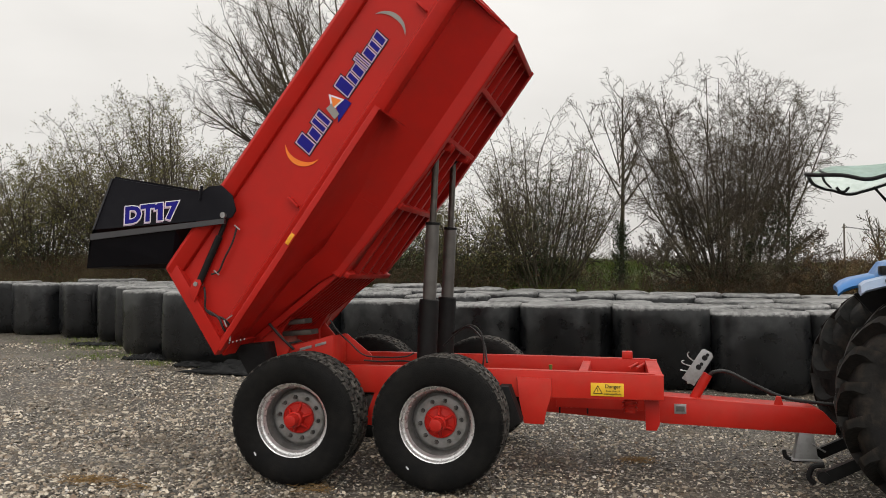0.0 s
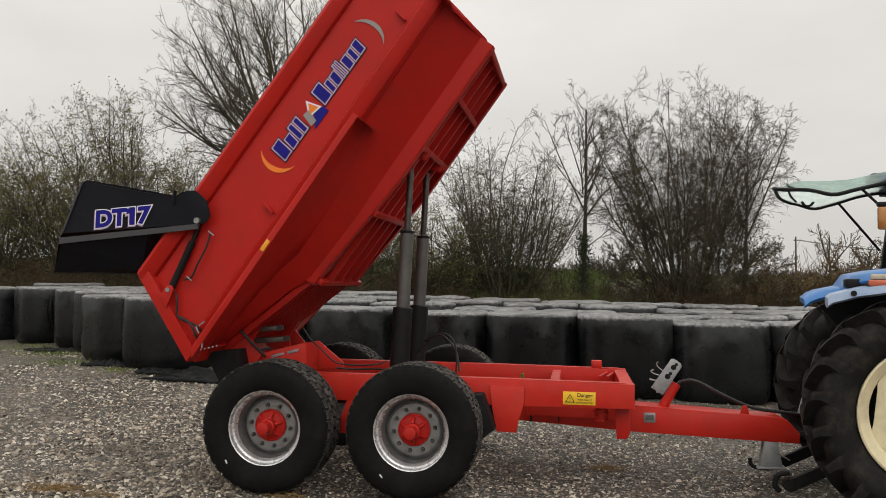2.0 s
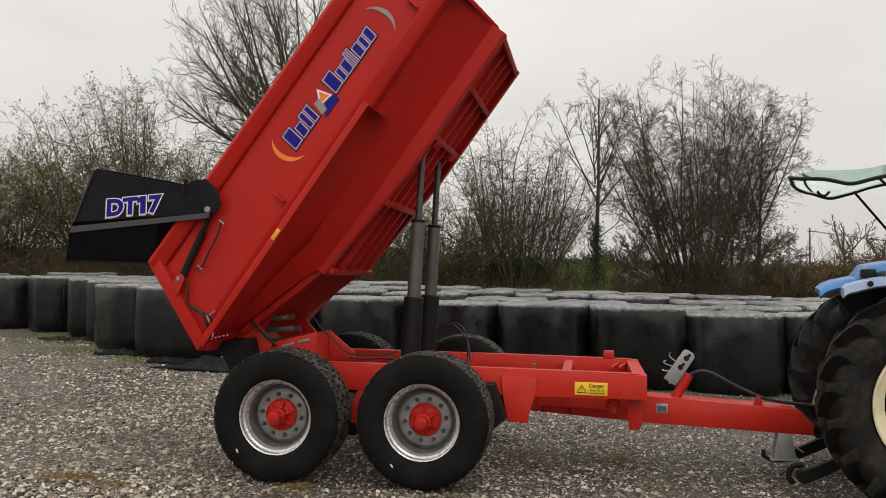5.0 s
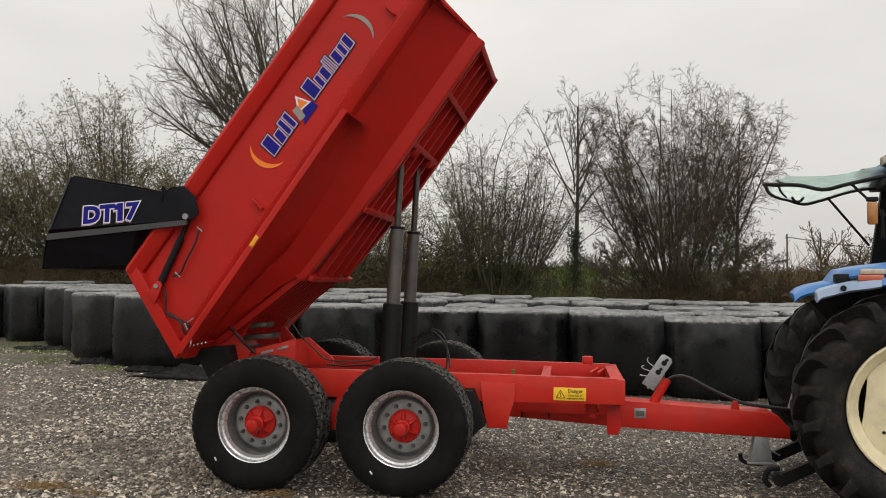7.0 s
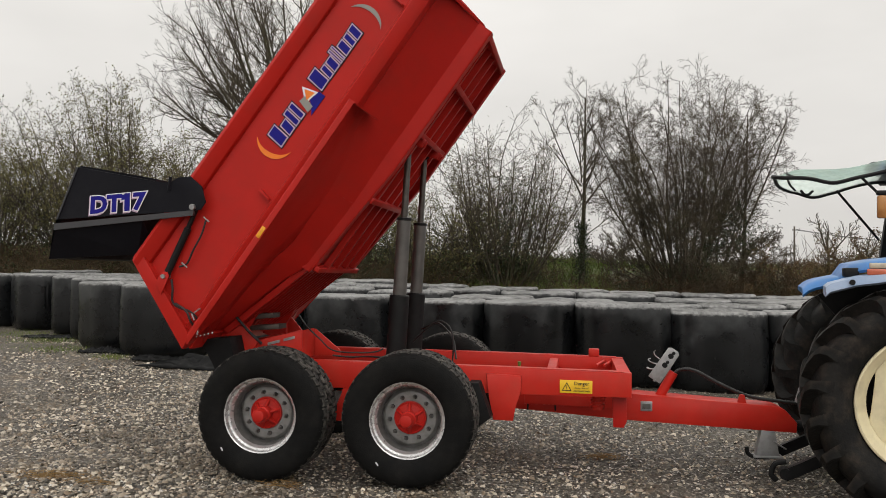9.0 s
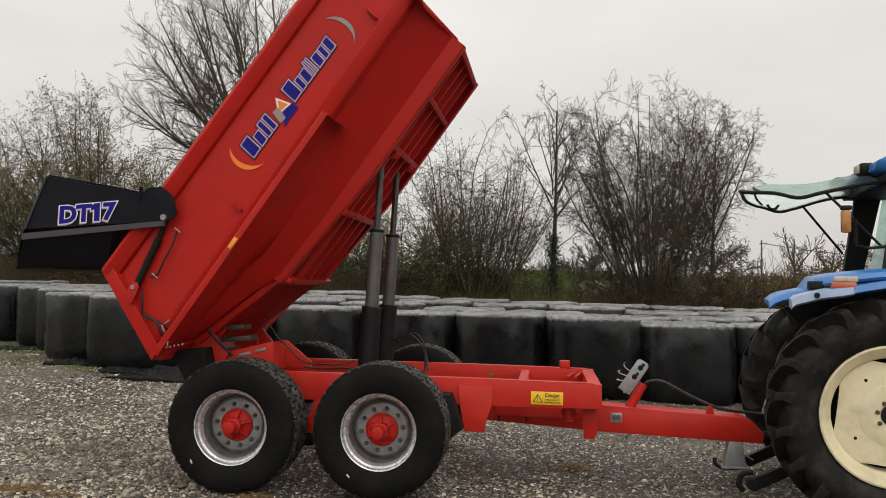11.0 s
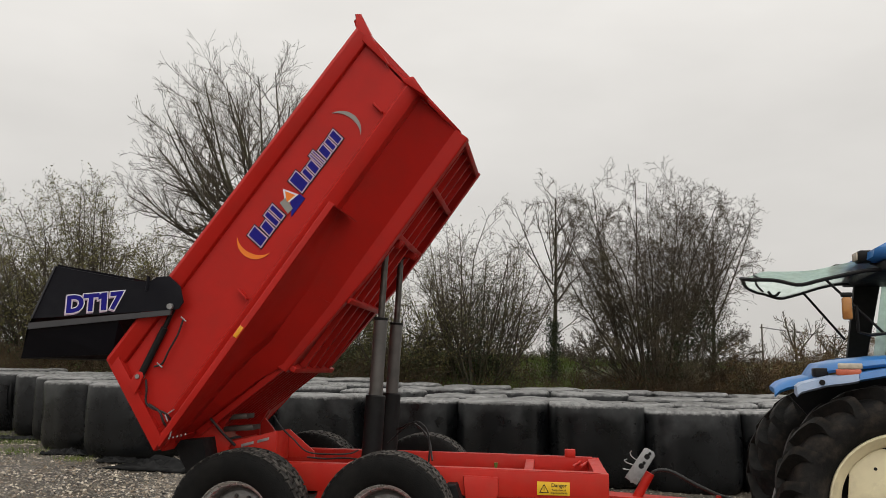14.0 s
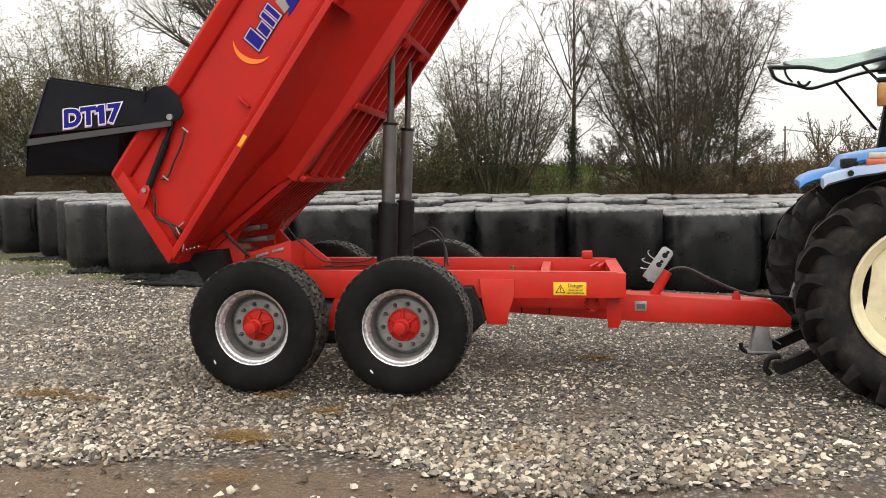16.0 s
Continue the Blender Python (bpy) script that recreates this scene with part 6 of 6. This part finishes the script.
# big many-stemmed bush on the bank
stems = []
for k in range(66):
    low = k >= 42
    a = 2.399 * k + rt.uniform(-0.3, 0.3)
    t = rt.uniform(0.75, 1.25) if low else 0.52 * math.sqrt((k + 0.5) / 42)
    reach = rt.uniform(1.5, 2.4) if low else rt.uniform(4.8, 5.5) * (1 - 0.22 * (t / 0.52) ** 2)
    foot = (0.95 if low else 0.75) * math.sqrt(rt.random())
    stems.append(((foot * math.cos(a), 0.7 * foot * math.sin(a), 0.3 * rt.random() if low else 0), (math.sin(t) * math.cos(a), math.sin(t) * math.sin(a), math.cos(t)), reach, (0.018 if low else 0.030) * rt.uniform(0.55, 1.25)))
tree("hawthorn_bush", 5.12, 15.2, stems, BUSH, "large leafless many-stemmed bush, ivy round its foot", "bush", 22,
     [("ivy", [(0.0, -0.3, 0.4), (0.5, -0.3, 0.7), (-0.4, -0.2, 0.5), (1.2, -0.2, 1.1), (0.3, 0, 1.2), (1.1, 0, 1.6), (1.1, -0.2, 1.8), (-0.1, 0, 1.7), (0.6, -0.2, 1.3), (0.2, -0.3, 0.8), (1.2, -0.1, 1.4), (0.9, -0.3, 0.9)], 0.34, 8000, 0.028, IVY), ("dry_leaves", None, 0.03, 1200, 0.014, DEADLEAF)])
# slim tree with an ivy-clad trunk
tree("slim_tree", 2.62, 15.0, [((0, 0, 0), (0.0, 0, 1), 4.8, 0.075), ((0, 0, 2.3), (0.40, 0.05, 1), 2.3, 0.024), ((0, 0, 2.35), (-0.50, -0.1, 1), 2.4, 0.026), ((0, 0, 2.8), (0.45, 0.2, 1), 1.8, 0.020), ((0, 0, 2.6), (-0.75, 0, 0.85), 1.8, 0.018), ((0, 0, 3.0), (-0.3, 0.2, 1), 1.7, 0.020), ((0, 0, 3.2), (0.2, -0.2, 1), 1.5, 0.018), ((0, 0, 1.3), (0.85, 0, 0.6), 1.1, 0.016), ((0, 0, 1.2), (-0.85, 0, 0.6), 0.9, 0.014), ((0, 0, 2.7), (-0.1, -0.45, 1), 1.9, 0.020)],
     SLIM, "slim leafless tree with ivy on its trunk", "tree", 23,
     [("ivy", [(0, -0.06, z) for z in (0.4, 0.6, 0.8, 1.0, 1.2, 1.35, 1.5, 1.6)], 0.10, 2400, 0.03, IVY)])
# bush between the rams and the slim tree
tree("hazel_bush", 0.75, 14.9, fan(rt, 46, 0.72, 3.2, 4.5, 0.028, 0.8), SCRUB, "twiggy hedge bush with a few dull leaves", "bush", 24,
     [("leaf", None, 0.10, 6000, 0.022, LEAF), ("ivy", [(0, -0.2, 0.4), (0.5, -0.2, 0.6), (-0.5, -0.2, 0.6), (0.1, -0.2, 1.1), (0.5, 0, 1.7), (-0.3, 0, 1.6), (0.2, 0, 2.3)], 0.42, 9000, 0.03, IVY)])
tree("hazel_bush", -1.3, 14.7, fan(rt, 26, 0.8, 2.0, 2.9, 0.024, 0.7), SCRUB, "low dense hedge bush with dull green leaves", "bush", 25,
     [("leaf", None, 0.10, 9000, 0.028, LEAF), ("ivy", [(0, -0.2, 0.4), (0.6, -0.2, 0.6), (-0.6, -0.2, 0.6), (0.1, -0.2, 1.0)], 0.45, 3500, 0.032, IVY)])
tree("slim_tree", 6.75, 16.4, [((0, 0, 0), (0.03, 0, 1), 4.3, 0.05), ((0, 0, 1.2), (0.4, 0, 0.9), 3.0, 0.03), ((0, 0, 1.6), (-0.25, 0, 1), 2.6, 0.03)], SLIM, "slim leafless tree behind the large bush", "tree", 26)
# bushes behind the tailgate
for k, (x, y, n, lo, hi, sp) in enumerate(((-11.4, 15.4, 30, 3.8, 4.9, 0.6), (-9.2, 15.0, 34, 4.3, 5.4, 0.62), (-13.8, 15.2, 26, 3.0, 4.2, 0.7), (-7.2, 14.8, 26, 3.1, 4.2, 0.7), (-3.6, 14.9, 22, 2.3, 3.4, 0.8), (-16.5, 16.0, 20, 3.0, 4.4, 0.7))):
    tree("hedge_bush", x, y, fan(rt, int(n * 1.15), sp * 1.15, lo * 1.0, hi * 1.02, 0.03, 0.7), SCRUB, "tangled hedge bush with a few olive leaves", "bush", 30 + k,
         [("leaf", None, 0.05, 13000 if k != 3 else 8000, 0.032, LEAF), ("ivy", [(0, -0.3, 0.5), (0.6, -0.3, 0.6), (-0.6, -0.3, 0.6), (0.0, -0.2, 1.0)], 0.45, 2000, 0.034, IVY)])
for k, (x, y, lo, hi) in enumerate(((7.4, 14.3, 0.9, 1.4), (8.7, 14.6, 1.0, 1.7), (9.7, 14.2, 0.9, 1.4), (10.6, 15.0, 1.3, 2.0), (12.6, 15.0, 2.2, 3.4), (15.0, 15.5, 1.6, 2.6))):
    tree("hedge_bush", x, y, fan(rt, 26, 1.15, lo * 0.95, hi * 0.95, 0.014, 1.0), LOW, "low tangled bramble bush with brown leaves", "bush", 40 + k,
         [("dry_leaves", None, 0.045, 8000, 0.026, DEADLEAF), ("leaf", None, 0.05, 1500, 0.024, LEAF)])


def bank_growth():
    """Brambles, dead leaves, ivy and grass over the whole bank."""
    rnd = random.Random(77)
    st = Sticks()
    for _ in range(12500):
        x, y = rnd.uniform(-17, 17), rnd.uniform(12.9, 15.6)
        dense = 0.5 + 0.5 * step(2.6, 5.0, x) + 0.45 * step(0.5, -2, x)
        if rnd.random() > dense:
            continue
        p = Vector((x, y, ground_z(x, y) - 0.03))
        d = Vector((rnd.gauss(0, 0.45), rnd.gauss(0, 0.45), 1)).normalized()
        l = rnd.uniform(0.35, 1.1) * (1.5 if x > 6.3 else 1.25 if x > 4.5 or x < 0 else 0.8)
        pts = [p.copy()]
        n = 3
        for i in range(n):
            d = (d + Vector((rnd.gauss(0, 0.3), rnd.gauss(0, 0.3), rnd.gauss(0, 0.2) - 0.26))).normalized()
            p = p + d * (l / n)
            pts.append(p.copy())
        st.rod(pts, [0.006, 0.0055, 0.005, 0.004], 3)
    ob = new("brambles", soup("brambles", st.v, st.f, BRAMBLE, True))
    tagged(ob, "dead brown brambles over the hedge bank", "brambles", kind="stuff")
    for name, number, size, mat, lo, hi, label in (("fallen_leaves", 16000, 0.026, DEADLEAF, -17, 17, "brown dead leaves among the brambles"), ("hedge_leaves", 22000, 0.027, IVY, -17, 17, "dark green leaves in the hedge bottom")):
        cs = []
        for _ in range(2600):
            x, y = rnd.uniform(lo, hi), rnd.uniform(12.9, 15.4)
            if 1.0 < x < 3.2 and rnd.random() < 0.5:
                continue
            cs.append((x, y, ground_z(x, y) + abs(rnd.gauss(0.15, 0.33))))
        v, f = leaves(rnd, cs, 0.07, number, size)
        tagged(new(name, soup(name, v, f, mat)), label, "leaves", kind="stuff")
    verts, faces = [], []
    for _ in range(20000):
        x, y = (rnd.uniform(-16, 16), rnd.uniform(12.4, 19)) if rnd.random() < 0.55 else (rnd.gauss(1.6, 1.6), rnd.uniform(13, 18.5))
        if x > 3.4 and y < 17 and rnd.random() < 0.8:
            continue
        z = ground_z(x, y) - 0.02
        a = rnd.uniform(0, 2 * math.pi)
        h, w = rnd.uniform(0.10, 0.30), rnd.uniform(0.006, 0.012)
        bx, by = rnd.gauss(0, 0.4) * h, rnd.gauss(0, 0.4) * h
        i = len(verts)
        verts += [(x - w * math.cos(a), y - w * math.sin(a), z), (x + w * math.cos(a), y + w * math.sin(a), z), (x + bx, y + by, z + h)]
        faces.append((i, i + 1, i + 2))
    tagged(new("bank_grass", soup("bank_grass", verts, faces, GRASS)), "rough green grass on the bank", "grass", kind="stuff")


bank_growth()


def far_growth():
    rnd = random.Random(99)
    st = Sticks()
    for _ in range(5200):
        x, y = rnd.uniform(-45, 70), rnd.uniform(68, 74)
        p = Vector((x, y, ground_z(x, y)))
        l = rnd.uniform(0.5, 1.3) + max(0.0, 2.4 * noise.noise((x * 0.10, 0, 0)))
        d = Vector((rnd.gauss(0, 0.5), 0, 1)).normalized()
        st.rod([p, p + d * l * 0.5 + Vector((rnd.gauss(0, 0.15), 0, 0)), p + d * l + Vector((rnd.gauss(0, 0.35), 0, 0))], [0.05, 0.035, 0.012], 3)
    tagged(new("far_hedge", soup("far_hedge", st.v, st.f, TWIG)), "distant leafless field hedge", "hedge", kind="stuff")


far_growth()
FAR = dict(OPEN, levels=2, tip=0.02, kids=(9, 7, 4))
for k, (x, y, h) in enumerate(((16.5, 68, 4.2), (22.8, 66, 5.4), (26.4, 69, 4.2), (12.5, 70, 3.6), (33.0, 70, 5.5), (9.0, 71, 5.0), (6.4, 69, 4.4))):
    tree("field_tree", x, y, [((0, 0, 0), (0, 0, 1), h * 0.75, 0.14), ((0, 0, h * 0.25), (0.5, 0, 0.9), h * 0.6, 0.08), ((0, 0, h * 0.25), (-0.5, 0.1, 0.9), h * 0.6, 0.08)], FAR, "small leafless tree in the distance", "tree", 60 + k, group="trees in the distance")


def telegraph_pole(x, y, h):
    ob = thing("telegraph_pole", pose(x, y, ground_z(x, y)), "distant weathered wooden pole with wires", "pole", "poles in the field")
    bm = bmesh.new()
    tube(bm, [(0, 0, -0.1), (0, 0, h)], [0.11, 0.085], 10)
    part("post", bm, POLE, ob)
    bm = bmesh.new()
    box(bm, (-0.22, -0.06, h - 0.45), (0.22, 0.06, h - 0.35), 0.01)
    part("cross_arm", bm, POLE, ob)
    for dx, dz in ((-0.2, -0.33), (0.2, -0.33)):
        bm = bmesh.new()
        n = 14
        tube(bm, [(dx + t * 40, t * 14, h + dz - 1.4 * 4 * t * (1 - t)) for t in [i / n for i in range(n + 1)]], 0.022, 4)
        part("wire", bm, BLACK, ob)


telegraph_pole(25.85, 90, 5.2)
telegraph_pole(65.85, 104, 5.2)


# ---------------------------------------------------------------- loose stones, tufts
def ico():
    t = (1 + 5 ** 0.5) / 2
    v = np.array([(-1, t, 0), (1, t, 0), (-1, -t, 0), (1, -t, 0), (0, -1, t), (0, 1, t), (0, -1, -t), (0, 1, -t), (t, 0, -1), (t, 0, 1), (-t, 0, -1), (-t, 0, 1)], float)
    v /= np.linalg.norm(v[0])
    f = np.array([(0, 11, 5), (0, 5, 1), (0, 1, 7), (0, 7, 10), (0, 10, 11), (1, 5, 9), (5, 11, 4), (11, 10, 2), (10, 7, 6), (7, 1, 8), (3, 9, 4), (3, 4, 2), (3, 2, 6), (3, 6, 8), (3, 8, 9), (4, 9, 5), (2, 4, 11), (6, 2, 10), (8, 6, 7), (9, 8, 1)])
    return v, f


def stone_bed(name, label, rng, V, F, n, middle, lo, hi, lift, flat, material, coarse=0.0):
    """Loose stones strewn over the yard, as one mesh."""
    pick = rng.random(n)
    x = np.where(pick < 0.62, 0.9 + 4.6 * rng.normal(0, 0.55, n), rng.uniform(-11, 7, n))
    y = np.where(pick < 0.62, -2.5 + 8.5 * rng.random(n) ** 1.5, rng.uniform(-2.5, 9.0, n))
    lump = np.array([noise.noise((a * 0.8, b * 0.8, 9)) for a, b in zip(x, y)])
    front = np.clip((y + 1.95 + 0.9 * lump) / 0.45, 0.03, 1)
    # coarse along the front and round the tail, finer under and beyond the trailer
    open_yard = np.clip(np.clip((-0.45 - y) / 0.5, 0, 1) + np.clip((0.3 - x) / 1.2, 0, 1), 0, 1)
    share = (1 - coarse) + coarse * (0.28 + 0.72 * open_yard)
    keep = rng.random(n) < np.clip(1.0 + lump * 0.6, 0.4, 1) * front * share
    x, y, open_yard = x[keep], y[keep], open_yard[keep]
    n = len(x)
    size = np.clip(rng.lognormal(math.log(middle), 0.42, n), lo, hi) * (0.80 + 0.25 * open_yard)
    z = np.array([ground_z(a, b) for a, b in zip(x, y)]) + size * lift
    sq = rng.uniform(0.55, 1.35, (n, 3))
    sq[:, 2] *= flat
    jit = 1 + rng.normal(0, 0.2, (n, len(V), 1))
    pts = V[None] * jit * sq[:, None, :]
    a = rng.uniform(0, 2 * math.pi, n)
    tilt = rng.normal(0, 0.35, n)
    ct, st_ = np.cos(tilt)[:, None], np.sin(tilt)[:, None]
    py, pz = pts[:, :, 1] * ct - pts[:, :, 2] * st_, pts[:, :, 1] * st_ + pts[:, :, 2] * ct
    ca, sa = np.cos(a)[:, None], np.sin(a)[:, None]
    px = pts[:, :, 0] * ca - py * sa
    py = pts[:, :, 0] * sa + py * ca
    out = np.stack((px, py, pz), 2) * size[:, None, None] + np.stack((x, y, z), 1)[:, None, :]
    faces = (F[None] + (np.arange(n) * len(V))[:, None, None]).reshape(-1, 3)
    me = bpy.data.meshes.new(name)
    me.vertices.add(n * len(V))
    me.vertices.foreach_set("co", out.reshape(-1))
    me.loops.add(len(faces) * 3)
    me.loops.foreach_set("vertex_index", faces.reshape(-1).astype(np.int32))
    me.polygons.add(len(faces))
    me.polygons.foreach_set("loop_start", np.arange(0, len(faces) * 3, 3, dtype=np.int32))
    me.update(calc_edges=True)
    me.materials.append(material)
    tagged(new(name, me), label, "gravel", kind="stuff")


def scatter_stones():
    rng = np.random.default_rng(4)
    V = np.array([(1, 0, 0.1), (0.25, 0.95, -0.1), (-0.9, 0.4, 0.1), (-0.7, -0.75, -0.1), (0.45, -0.9, 0.1), (0.1, 0.05, 0.72)], float)
    F = np.array([(0, 1, 5), (1, 2, 5), (2, 3, 5), (3, 4, 5), (4, 0, 5)])
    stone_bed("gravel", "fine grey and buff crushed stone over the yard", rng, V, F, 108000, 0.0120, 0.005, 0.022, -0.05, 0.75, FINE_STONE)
    # angular stones: a broad foot and a smaller tilted crown
    V = np.array([(1, 0.05, 0), (0.45, 0.85, -0.1), (-0.5, 0.8, 0), (-1, -0.1, -0.1), (-0.45, -0.85, 0), (0.55, -0.8, -0.1), (0.5, 0.35, 0.75), (-0.55, 0.3, 0.85), (0.0, -0.5, 0.65)], float)
    F = np.array([(6, 7, 8), (0, 1, 6), (1, 2, 7), (1, 7, 6), (2, 3, 7), (3, 4, 8), (3, 8, 7), (4, 5, 8), (5, 0, 6), (5, 6, 8)])
    stone_bed("coarse_gravel", "larger loose pale stones lying on the crushed stone", rng, V, F, 104000, 0.0138, 0.007, 0.029, 0.10, 0.78, STONE, 0.8)
    V, F = ico()
    # the larger stones of the near strip, one by one
    shapes = []
    for k in range(6):
        p = V * (1 + rng.normal(0, 0.15, (12, 1))) * rng.uniform(0.6, 1.3, 3) * np.array((1, 1, 0.62))
        shapes.append(soup("stone", [tuple(q) for q in p], [tuple(int(i) for i in q) for q in F], STONE))
    for k in range(300):
        xx, yy = rng.uniform(-2.4, 4.6), rng.uniform(-1.72, -0.4)
        s = float(rng.uniform(0.012, 0.021))
        ob = new("stone", shapes[k % 6])
        ob.parent = ground
        ob.matrix_local = pose(xx, yy, ground_z(xx, yy) + s * 0.15, float(rng.uniform(-15, 15)), float(rng.uniform(-15, 15)), float(rng.uniform(0, 360))) @ Matrix.Diagonal((s, s, s, 1))


def straw_patch(x, y, r, number, seed):
    rnd = random.Random(seed)
    st = Sticks()
    for _ in range(number):
        a = rnd.uniform(0, math.pi)
        p = Vector((x + rnd.gauss(0, r), y + rnd.gauss(0, r * 0.45), 0))
        p.z = ground_z(p.x, p.y) + abs(rnd.gauss(0.012, 0.012))
        d = Vector((math.cos(a), math.sin(a), rnd.gauss(0, 0.2))) * rnd.uniform(0.03, 0.10)
        st.rod([p - d, p + Vector((0, 0, 0.008)), p + d], [0.0014, 0.0016, 0.001], 3)
    tagged(new("straw", soup("straw", st.v, st.f, STRAW)), "trodden dry straw lying on the mud", "straw", "straw patches", kind="stuff")


def grass_tuft(x, y, r, number, seed):
    rnd = random.Random(seed)
    verts, faces = [], []
    for _ in range(number):
        px, py = x + rnd.gauss(0, r), y + rnd.gauss(0, r * 0.6)
        z = ground_z(px, py) - 0.01
        a = rnd.uniform(0, 2 * math.pi)
        h, w = rnd.uniform(0.02, 0.09), rnd.uniform(0.003, 0.007)
        i = len(verts)
        verts += [(px - w * math.cos(a), py - w * math.sin(a), z), (px + w * math.cos(a), py + w * math.sin(a), z), (px + rnd.gauss(0, 0.4) * h, py + rnd.gauss(0, 0.4) * h, z + h)]
        faces.append((i, i + 1, i + 2))
    tagged(new("grass_patch", soup("grass_patch", verts, faces, GRASS)), "thin patch of low grass growing in the gravel", "grass", "grass patches in the yard", kind="stuff")


for k, (x, y, r, n) in enumerate(((-6.5, 7.2, 0.45, 700), (-7.5, 8.4, 0.4, 600), (-5.0, 6.35, 0.2, 250), (-8.6, 9.4, 0.5, 500), (-3.6, 6.0, 0.15, 150))):
    grass_tuft(x, y, r, n, 200 + k)
for k, (x, y, r, n) in enumerate(((0.32, -1.18, 0.13, 260), (-1.75, -0.15, 0.12, 160), (0.75, -0.55, 0.05, 60), (2.72, 1.43, 0.10, 90), (-1.3, -0.3, 0.12, 60), (0.2, -0.1, 0.08, 60), (0.55, -1.95, 0.08, 50), (2.2, -1.4, 0.12, 40))):
    straw_patch(x, y, r, n, 300 + k)
scatter_stones()
